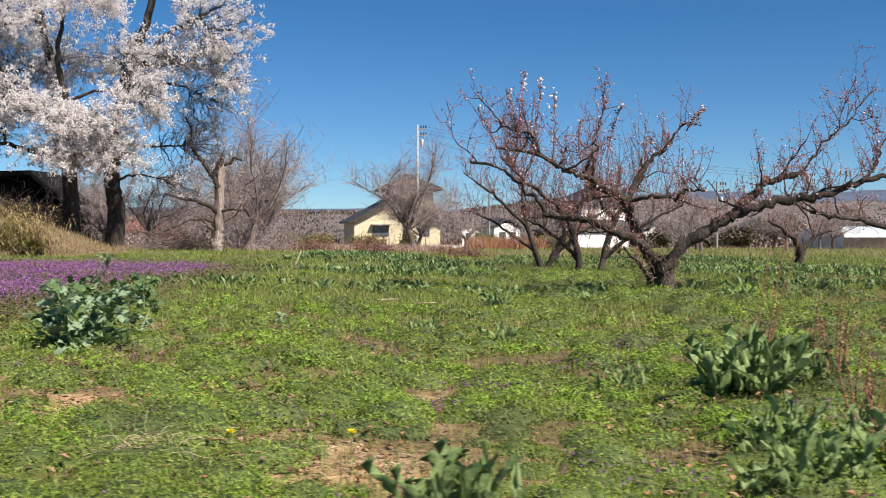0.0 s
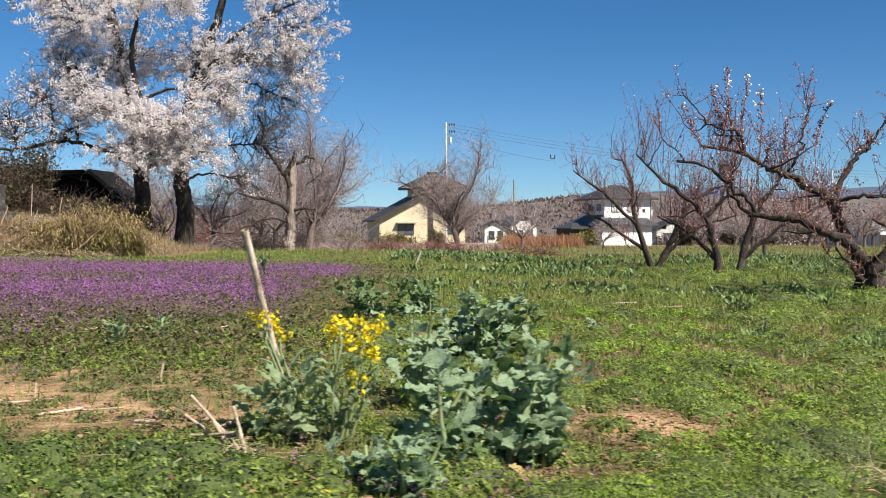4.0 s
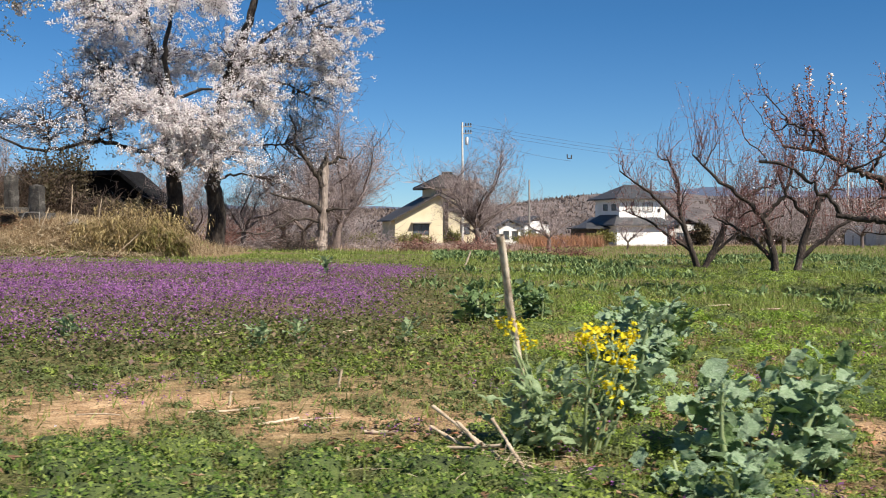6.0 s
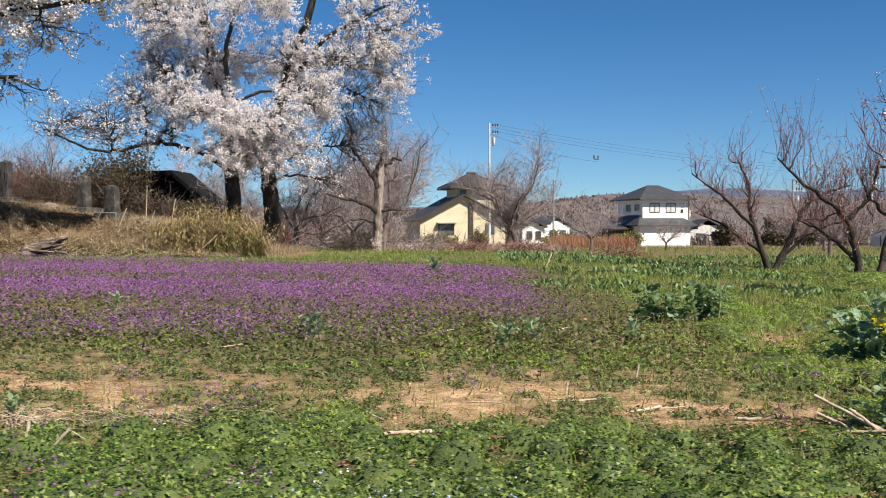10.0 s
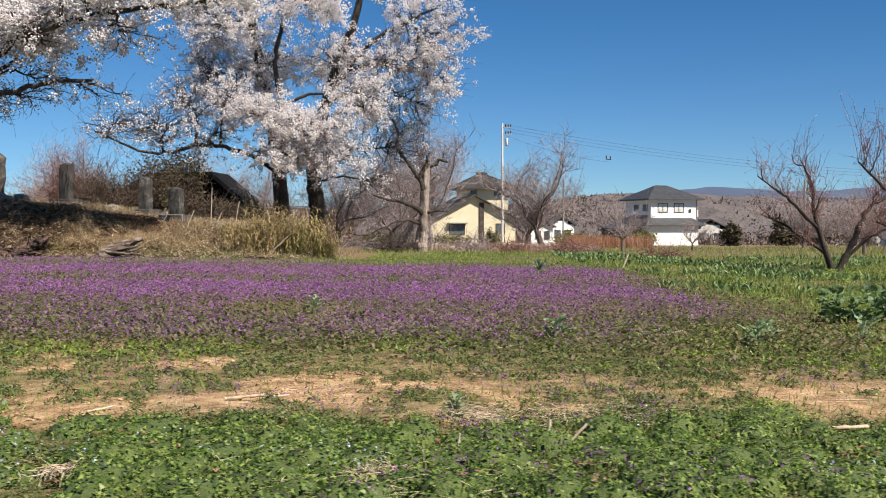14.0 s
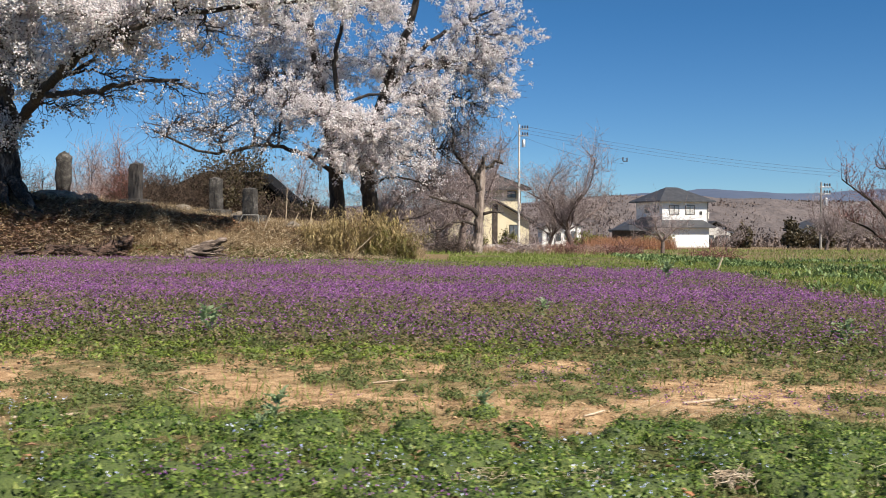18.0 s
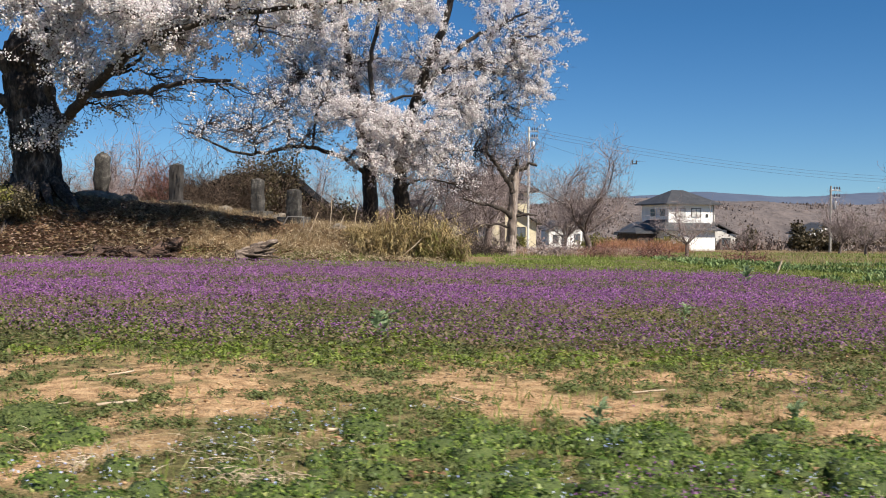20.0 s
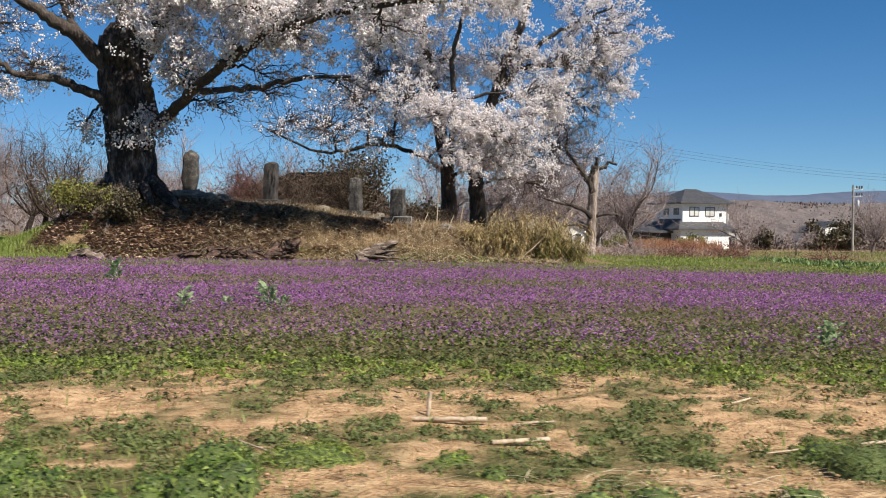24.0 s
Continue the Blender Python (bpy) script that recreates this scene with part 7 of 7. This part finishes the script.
for i, (x, y, ang, L, r, lift) in enumerate((
    (-5.97, 4.4, 0.2, 0.30, 0.014, 0.02), (-6.1, 4.78, 2.2, 0.16, 0.006, 0.02), (-4.27, 4.97, -0.4, 0.16, 0.013, 0.01), (-4.6, 5.25, 0.1, 0.26, 0.006, 0.01), (-5.05, 5.41, 0.25, 0.34, 0.008, 0.02),
    (-4.75, 5.19, 0.5, 0.20, 0.010, 0.01), (-8.95, 5.12, 0.3, 0.22, 0.013, 0.02), (-8.8, 5.22, 0.2, 0.16, 0.009, 0.01), (-15.2, 4.97, 0.2, 0.26, 0.015, 0.01), (-15.5, 5.43, -0.1, 0.36, 0.018, 0.01),
    (-14.0, 4.84, 0.35, 0.40, 0.006, 0.02), (-13.6, 4.99, 0.2, 0.20, 0.012, 0.01), (-12.35, 4.43, 0.05, 0.20, 0.012, 0.01), (-12.2, 4.47, 0.1, 0.12, 0.012, 0.01), (-15.1, 5.36, 0.2, 0.20, 0.01, 0.01),
    (-5.6, 5.23, -0.3, 0.24, 0.005, 0.02), (-6.4, 4.6, -0.6, 0.22, 0.008, 0.01), (-6.3, 4.91, -1.2, 0.08, 0.008, 0.02), (-9.6, 4.71, 0.6, 0.14, 0.007, 0.01), (-7.4, 7.54, 0.7, 0.18, 0.008, 0.02),
    (-4.8, 8.91, 0.9, 0.2, 0.010, 0.05), (-5.8, 8.67, 0.8, 0.2, 0.008, 0.04), (-0.7, 12.85, 0.05, 0.30, 0.012, 0.04), (-0.2, 12.43, 0.05, 0.26, 0.012, 0.04), (-10.7, 5.68, 0.1, 0.2, 0.008, 0.01),
    (-3.9, 4.96, 1.2, 0.16, 0.008, 0.02), (-11.8, 5.24, 2.4, 0.18, 0.006, 0.01), (-13.9, 6.02, 0.6, 0.16, 0.008, 0.02), (-16.3, 4.72, 2.3, 0.3, 0.007, 0.02), (-10.9, 4.51, -0.3, 0.2, 0.006, 0.01))):
    c, s = 0.5 * L * math.cos(ang), 0.5 * L * math.sin(ang)
    stick((x - c, y - s, lift), (x + c, y + s, lift + 0.015), r * 0.8, "pale dry stalk lying on the sandy soil", seed=20 + i)
for i, (x, y, lean, h, r) in enumerate(((-7.40, 3.94, 0.01, 0.15, 0.009), (-7.36, 3.95, 0.13, 0.13, 0.006), (-15.6, 5.62, 0.01, 0.12, 0.011), (-7.8, 3.88, 0.02, 0.10, 0.006), (-5.1, 5.75, 0.01, 0.07, 0.008), (-4.6, 6.35, 0.02, 0.1, 0.01), (-3.6, 24.65, 0.15, 0.36, 0.025))):
    stick((x, y, -0.02), (x + lean, y, h), r, "broken dry stalk standing in the weeds", seed=60 + i)


def root_heap(at, w, n, seed, label, up=1.2, r=0.0034, mat=None):
    rng = np.random.default_rng(seed)
    t = Tubes()
    for _ in range(n):
        p = np.array((rng.normal(0, w * 0.4), rng.normal(0, w * 0.3), 0.01))
        t.add(wander(rng, p, (rng.normal(), rng.normal(), rng.uniform(0, up)), w * rng.uniform(0.3, 0.8), 8, 0.35, -0.2), np.linspace(r, r * 0.35, 9), 4)
    ob = t.done("dry_root_heap", mat or M_STICK)
    ob.matrix_world = pose(at[0], at[1], h1(*at) + 0.04)
    tagged(ob, label, "roots", "heaps of dry roots", "stuff")


root_heap((-9.28, 3.36), 0.12, 120, 91, "tangled heap of pale dry roots", 0.5, 0.0026)
root_heap((-8.06, 3.36), 0.22, 90, 92, "spread of pale dry roots at the verge", 0.2, 0.0024)
root_heap((-7.65, 4.58), 0.18, 50, 93, "flat heap of grey dry stalks on sand", 0.12, 0.0024)
root_heap((-7.72, 4.73), 0.2, 50, 94, "flat heap of grey dry stalks on sand", 0.12, 0.0024)
root_heap((-1.32, 4.2), 0.34, 240, 98, "flat mat of grey dry straw in the weeds", 0.15, 0.0016, M_STRAW)
root_heap((-3.85, 4.22), 0.22, 12, 95, "dry pale stalks heaped by the rape plant")
root_heap((-12.6, 3.43), 0.2, 50, 96, "grey dry roots in the near weeds", 0.2, 0.0024)
root_heap((-13.3, 3.64), 0.14, 20, 97, "tangled heap of pale dry roots")
for i, (a, b) in enumerate((((-4.03, 4.8, 0.17), (-3.735, 4.4, 0.02)), ((-3.79, 4.53, 0.17), (-3.67, 4.2, 0.02)), ((-3.93, 4.63, 0.14), (-3.81, 4.48, 0.03)), ((-4.04, 4.73, 0.10), (-3.90, 4.63, 0.04)), ((-3.79, 4.38, 0.03), (-3.69, 4.13, 0.03)), ((-3.97, 4.55, 0.05), (-3.76, 4.42, 0.09)), ((-3.90, 4.42, 0.03), (-3.84, 4.30, 0.12)))):
    stick(a, b, 0.0085, "long pale dry stalk beside the rape plant", seed=80 + i)


def dandelion(at, seed):
    rng = np.random.default_rng(seed)
    t = thing("dandelion", (*at, h1(*at)), "small yellow dandelion flower in the weeds", "flower", "dandelions")
    Tubes().add([(0, 0, 0), (0.005, 0, 0.03), (0, 0, 0.06)], [0.003] * 3, 5).done("stalk", M_STALK, t)
    a = np.linspace(0, 6.283, 26, endpoint=False)
    co, idx = leaves(rng, np.tile([(0, 0, 0.062)], (26, 1)), a, np.where(np.arange(26) % 2, 0.2, 0.7), 0.030, 0.010, 0.0)
    raw_part("flower_head", co, idx, 4, M_YELLOW, t)


for i, p in enumerate(((-0.43, 4.74), (-0.95, 4.5), (-0.95, 3.2), (-3.3, 3.6), (2.6, 16))):
    dandelion(p, 400 + i)


# ---- brush and shrubs behind the field ----
def brush(at, size, n, seed, label, mat, name="brush_pile", r=0.012, up=0.25):
    """A heap of cut twigs."""
    rng = np.random.default_rng(seed)
    t = Tubes()
    for _ in range(n):
        p = rng.normal(0, 0.4, 3) * np.array(size)
        p[2] = abs(p[2]) * 0.8
        t.add(wander(rng, p, (rng.normal(), rng.normal(), up + rng.normal(0, 0.3)), size[0] * rng.uniform(0.3, 0.8), 4, 0.28), np.linspace(r, r * 0.3, 5), 3)
    ob = t.done(name, mat)
    ob.matrix_world = pose(at[0], at[1], h1(*at))
    return tagged(ob, label, "brush" if name == "brush_pile" else "shrub", "brush behind the field", "stuff")


brush((-10.1, 40.3), (1.0, 0.7, 0.9), 320, 1, "dark tangled pile of cut branches under the persimmon", M_CHERRYTWIG)
brush((-11.6, 40.8), (1.2, 0.8, 0.7), 240, 2, "greyish heap of cut branches", M_TWIG)
brush((-5.2, 41.5), (1.1, 0.7, 0.6), 240, 3, "reddish brown heap of prunings", M_REDTWIG)
brush((-2.9, 42.0), (1.3, 0.7, 0.6), 260, 4, "reddish brown heap of prunings with dead leaves", M_REDTWIG)
brush((-7.0, 43.0), (1.4, 0.8, 0.8), 240, 5, "greyish bare brush at the field edge", M_TWIG)
brush((0.6, 41.0), (1.4, 0.7, 0.5), 180, 6, "reddish brown heap of prunings", M_REDTWIG)
for i, (x, y, w, h) in enumerate(((-14.5, 52, 2.4, 2.0), (-18, 54, 2.2, 2.2), (-22, 55, 2.6, 2.4), (-10, 54, 2.2, 1.7), (-27, 52, 2.4, 2.2), (-32, 50, 2.6, 2.0), (-20.3, 35.6, 1.1, 1.9), (-22.0, 36.8, 1.1, 2.2), (-18.7, 36.2, 1.0, 2.3))):
    near = y < 40
    pink = i == 7 or not near
    brush((x, y), (w, w * 0.7, h), 1100 if near else 420, 20 + i, "bare twiggy pinkish shrub" if pink else "bare brown twiggy shrub behind the gravestones", (M_REDTWIG if i % 2 == 0 or near else M_TWIG) if pink else M_BROWNTWIG, "bare_shrub", 0.008 if near else 0.014, 0.9)


for i, (x, y, w, h) in enumerate(((-17.9, 36.3, 1.2, 1.9), (-19.3, 36.7, 1.3, 1.8), (-15.2, 37.2, 1.0, 0.8), (-21.2, 37.0, 1.4, 1.6), (-16.5, 36.8, 0.9, 1.0))):
    brush((x, y), (w, w * 0.6, h), 460, 60 + i, "dense brown leafless thicket behind the gravestones", M_BROWNTWIG, "bare_shrub", 0.013, 0.7)


for i, (x, y, w, h) in enumerate(((-16.3, 44.7, 1.2, 2.0), (-17.5, 45.0, 1.3, 2.6), (-18.8, 44.6, 1.5, 2.8), (-20.0, 44.0, 1.6, 1.9), (-22.0, 44.0, 1.8, 2.3), (-24.2, 43.6, 1.9, 2.4), (-26.6, 43.0, 1.9, 2.3), (-23.0, 40.5, 1.3, 1.8), (-21.4, 40.0, 1.2, 1.8))):
    brush((x, y), (w, w * 0.6, h), 620, 80 + i, "dense dark brown leafless thicket in front of the old house", M_BROWNTWIG, "bare_shrub", 0.016, 0.7)


def leaf_shrub(at, size, n, seed, label, mat, leaf=0.07, name="shrub"):
    rng = np.random.default_rng(seed)
    t = thing(name, (at[0], at[1], h1(*at)), label, "shrub", "shrubs by the houses")
    st = Tubes()
    P = []
    for _ in range(14):
        s = wander(rng, (*rng.normal(0, 0.1 * size[0], 2), -0.05), (*rng.normal(0, 0.5, 2), 1), size[2] * rng.uniform(0.6, 1.0), 6, 0.15)
        st.add(s, np.linspace(0.03, 0.008, 7), 5)
    st.done("stem_growth", M_PLUM, t)
    lobes = rng.normal(0, 0.45, (11, 3)) * np.array(size) * np.array([1, 1, 0.5]) + np.array([0, 0, size[2] * 0.55])
    c = lobes[rng.integers(0, 11, n)]
    P = c + rng.normal(0, 0.2, (n, 3)) * np.array(size) * np.array([1, 1, 0.75])
    P[:, 2] = np.maximum(P[:, 2], 0.02)
    co, idx = petals(rng, P, 1, 0.02, leaf)
    tagged(raw_part("foliage", co, idx, 4, mat, t), kind="stuff")


leaf_shrub((-18.0, 36.6), (1.2, 1.0, 2.3), 5000, 31, "dark brownish evergreen shrub behind the gravestones", M_EVERGREEN, 0.045)
leaf_shrub((-19.0, 37.3), (1.2, 1.0, 2.2), 3000, 32, "dark brownish evergreen shrub behind the gravestones", M_EVERGREEN, 0.045)
for i, (x, y, s) in enumerate(((-16.8, 44.2, (1.1, 0.8, 1.5)), (-18.0, 44.6, (1.3, 0.8, 2.0)), (-19.4, 44.4, (1.6, 1.0, 2.1)), (-21.4, 43.6, (1.8, 1.0, 2.4)), (-23.8, 43.2, (1.8, 1.0, 2.6)))):
    leaf_shrub((x, y), s, 3200, 70 + i, "rusty dark evergreen shrub in front of the old house", M_EVERGREEN, 0.06)
leaf_shrub((-15.6, 37.6), (1.0, 0.9, 1.1), 2500, 33, "low dark brown shrub beside the cherry trunks", M_EVERGREEN, 0.045)
leaf_shrub((-25.2, 30.0), (0.9, 0.8, 1.0), 3500, 34, "olive green shrub at the foot of the old cherry", M_OLIVE, 0.035)
leaf_shrub((-24.2, 29.2), (0.9, 0.5, 0.7), 3000, 39, "dark low shrub at the foot of the old cherry", M_EVERGREEN, 0.035)
for i, (x, y, s) in enumerate(((27.5, 128, (1.3, 1.2, 2.2)), (32, 122, (1.9, 1.5, 2.4)), (37, 126, (1.8, 1.5, 2.2)), (47, 150, (5, 3, 5)), (60, 160, (6, 3, 6)))):
    leaf_shrub((x, y), s, 3500, 40 + i, "rounded dark green garden conifer", M_EVERGREEN, 0.16)
for i, (x, y, s) in enumerate(((-12.5, 102, (2.0, 1.2, 1.8)), (-3.6, 105.5, (1.0, 0.8, 2.0)), (-8.0, 104, (1.4, 1.0, 1.4)), (4.5, 100, (1.8, 1.2, 1.4)), (10.8, 100, (1.4, 1.0, 1.2)), (-15, 96, (2.0, 1.2, 1.6)))):
    leaf_shrub((x, y), s, 1800, 50 + i, "yellowish green garden shrub by the houses", M_OLIVE, 0.09)


# ---- far buildings ----
def small_house(at, w, d, h, top, wall, roof, label, turn=0):
    t = thing("house", (at[0], at[1], h1(*at[:2]) - 0.1), label, "house", "far small houses", turn=turn)
    part("wall", boxed((0, 0, 0), (w, d, h)), wall, t)
    bm = bmesh.new()
    pr = [(-0.4, h - 0.25), (w / 2, top - 0.15), (w + 0.4, h - 0.25), (w + 0.4, h - 0.05), (w / 2, top + 0.05), (-0.4, h - 0.05)]
    f = bm.faces.new([bm.verts.new((x, -0.4, z)) for x, z in pr])
    g = bmesh.ops.extrude_face_region(bm, geom=[f])
    bmesh.ops.translate(bm, vec=(0, d + 0.8, 0), verts=[v for v in g["geom"] if isinstance(v, bmesh.types.BMVert)])
    part("roof", bm, roof, t)
    part("gable", boxed((w * 0.25, 0.02, h), (w * 0.75, d - 0.02, h + (top - h) * 0.42)), wall, t)
    window(t, (w * 0.2, 0, h * 0.35), (w * 0.45, 0, h * 0.75))
    window(t, (w * 0.6, 0, h * 0.35), (w * 0.85, 0, h * 0.75))


small_house((2.4, 130), 2.8, 5, 2.7, 3.5, M_WHITE, M_ROOF, "small white house behind the bare trees")
small_house((8.6, 170), 4.6, 7, 3.6, 5.0, M_WHITE, M_ROOF, "small white shed far behind the field", 20)
small_house((14.0, 140), 5.0, 6, 2.4, 4.0, M_DARKWOOD, M_ROOF, "low dark shed beside the white house")
small_house((-51, 150), 4.2, 6, 2.9, 4.6, M_WHITE, M_REDWALL, "white house with a rust red roof", -10)
small_house((-72, 112), 8, 6, 3.0, 5.0, M_WHITE, M_ROOF, "white house far behind the bare trees")
small_house((52, 175), 9, 6, 3.2, 5.0, M_WHITE, M_ROOF, "long white house on the far slope", 10)
small_house((70, 190), 8, 6, 3.2, 5.0, M_CREAM, M_ROOF, "pale house on the far slope", -15)
small_house((36, 185), 7, 6, 3.0, 4.8, M_CONCRETE, M_BROWNROOF, "greyish house on the far slope", 5)


def greenhouse(at, w, n, turn):
    t = thing("greenhouse", (at[0], at[1], h1(*at)), "white plastic-covered arched greenhouse", "greenhouse", "greenhouses", turn=turn)
    a = np.linspace(0, np.pi, 15)
    prof = np.stack([w / 2 * np.cos(a), 1.0 + 1.0 * np.sin(a)], 1)
    prof = np.vstack([[w / 2, 0], prof, [-w / 2, 0]])
    ys = np.linspace(0, n, 9)
    co = np.array([(x, y, z) for y in ys for x, z in prof])
    m = len(prof)
    idx = np.array([(j * m + i, j * m + i + 1, (j + 1) * m + i + 1, (j + 1) * m + i) for j in range(8) for i in range(m - 1)])
    raw_part("cover", co, idx, 4, M_FILM, t, "taut greyish white plastic cover", True)
    for y in ys:
        Tubes().add([(x * 1.004, y, z * 1.004) for x, z in prof], np.full(m, 0.03), 5).done("hoop", M_STEEL, t)
    bm = bmesh.new()
    bm.faces.new([bm.verts.new((x, -0.01, z)) for x, z in prof])
    g = bmesh.ops.extrude_face_region(bm, geom=bm.faces[:])
    bmesh.ops.translate(bm, vec=(0, -0.04, 0), verts=[v for v in g["geom"] if isinstance(v, bmesh.types.BMVert)])
    part("end_wall", bm, M_FILM, t)
    part("door", boxed((-0.9, -0.12, 0), (0.9, -0.06, 1.9), 0.01), M_CONCRETE, t)
    for sx in (-w / 2 - 0.06, w / 2 + 0.02):
        part("skirt", boxed((sx, -0.1, 0), (sx + 0.04, n, 1.05)), M_DARKWOOD, t, "dark net side wall")


greenhouse((34.2, 90), 5.5, 26, -82)
greenhouse((35.5, 96), 5.5, 26, -82)
greenhouse((37, 102), 5.5, 26, -82)


def van(at, label, mat, turn):
    t = thing("parked_van", (at[0], at[1], h1(*at)), label, "car", "parked vehicles", turn=turn)
    part("body", boxed((0, 0, 0.25), (3.4, 1.5, 1.1), 0.12), mat, t)
    part("cab", boxed((0.5, 0.06, 1.1), (3.0, 1.44, 1.8), 0.16), mat, t)
    part("side_window", boxed((0.8, 0.03, 1.2), (2.7, 0.055, 1.65), 0.01), M_GLASS, t)
    for x in (0.65, 2.7):
        for y in (0.02, 1.28):
            w = Tubes().add([(x, y, 0.28), (x, y + 0.1, 0.28), (x, y + 0.2, 0.28)], [0.28] * 3, 14).done("wheel", M_CABLE, t)


van((41.0, 112), "white small van parked beyond the field", M_WHITE, 10)
van((44, 124), "grey small car parked beyond the field", M_CONCRETE, -20)


def woods():
    """Far leafless woods: many tall thin tufts on the low hills, and hedges between the houses."""
    rng = np.random.default_rng(77)
    n = 22000
    x, y = rng.uniform(-185, 170, n), rng.uniform(165, 340, n)
    z = np.maximum(H(x, y), -6 + 9 * step01(y, 296, 345))
    keep = fbm(x, y, 30, 95) > 0.40
    P = np.stack([x, y, z - 0.5], 1)[keep]
    m = len(P)
    P = np.repeat(P, 3, axis=0) + rng.normal(0, 0.8, (3 * m, 3)) * np.array([1, 1, 0.3])
    P[:, 2] += 1.2 * rng.uniform(0, 1, 3 * m)
    co, idx = blades(rng, P, rng.uniform(0.6, 2.0, 3 * m), 0.5, 0.6)
    stuff("winter_woods", co, idx, 3, M_WOODS, "leafless brown woods on the low hills", "woods")
    n = 15000
    x, k = rng.uniform(-190, 200, n), rng.uniform(0.0, 1.0, n)
    crest = np.interp(x, [-190, -90, 5, 25, 45, 68, 90, 140, 200], [7.5, 7, 7, 9.5, 12.0, 11.5, 10.5, 10, 10.5])
    P = np.stack([x, 300 + 60 * k, -6 + (crest + 6) * np.sin(k * np.pi / 2) - 0.9 + 0.7 * rng.uniform(0, 1, n) * (fbm(x, 60 * k, 14, 98) > 0.45)], 1)
    P = np.repeat(P, 3, axis=0) + rng.normal(0, 0.9, (3 * n, 3)) * np.array([1, 1, 0.2])
    co, idx = blades(rng, P, rng.uniform(0.5, 1.5, 3 * n), 0.8, 0.7)
    stuff("hill_woods", co, idx, 3, M_WOODS, "leafless brown woods covering the near hill", "woods")
    n = 9000
    x, y = rng.uniform(-90, 90, n), rng.uniform(120, 185, n)
    keep = (fbm(x, y, 14, 96) > 0.52) & ~((x > 6) & (x < 36) & (y > 112) & (y < 162))
    P = np.stack([x, y, H(x, y) - 0.2], 1)[keep]
    P[:, 2] += 1.8 * rng.uniform(0, 1, len(P)) ** 1.5
    co, idx = petals(rng, P, 4, 0.5, 0.22, 1.2)
    stuff("bare_thickets", co, idx, 4, M_WOODS, "bare brown thickets between the houses", "woods")


woods()


def rock(at, size, seed, label):
    rng = np.random.default_rng(seed)
    bm = bmesh.new()
    bmesh.ops.create_icosphere(bm, subdivisions=3, radius=1.0)
    off = Vector(rng.uniform(-9, 9, 3))
    for v in bm.verts:
        v.co *= 1 + 0.45 * noise.noise(v.co * 1.2 + off) + 0.14 * noise.noise(v.co * 3.5 + off)
        v.co = Vector((v.co.x * size[0], v.co.y * size[1], v.co.z * size[2]))
    ob = part("rock", bm, M_ROCK, None, label)
    ob.matrix_world = pose(at[0], at[1], h1(*at) + size[2] * 0.35, 0, 0, float(rng.uniform(0, 180)))
    tagged(ob, category="rock", group="rocks on the mound")


rock((-22.9, 32.2), (0.55, 0.42, 0.2), 1, "large flat brown rock on the mound")
rock((-22.2, 31.8), (0.45, 0.4, 0.2), 2, "weathered brown rock on the mound")
rock((-21.9, 32.6), (0.35, 0.3, 0.22), 3, "pale rock beside the gravestone")
rock((-14.9, 30.2), (0.22, 0.16, 0.12), 4, "small pale stone at the mound edge")
rock((-18.7, 31.9), (0.28, 0.2, 0.16), 5, "pale broken stone between the graves")
rock((-17.0, 32.2), (0.25, 0.2, 0.18), 6, "grey stone beside the gravestones")
for i, (x, y, a, b, h) in enumerate(((-15.2, 30.6, 0.05, 0, 1.15), (-14.5, 30.9, 0.12, 0, 0.8), (-15.7, 29.6, 0.25, 0, 0.6), (-13.0, 28.0, 0.7, 0, 0.7), (-14.9, 29.9, 0.2, 0, 0.5))):
    stick((x, y, 0), (x + a, y, h), 0.014, "tall dry stalk standing on the mound", seed=500 + i)
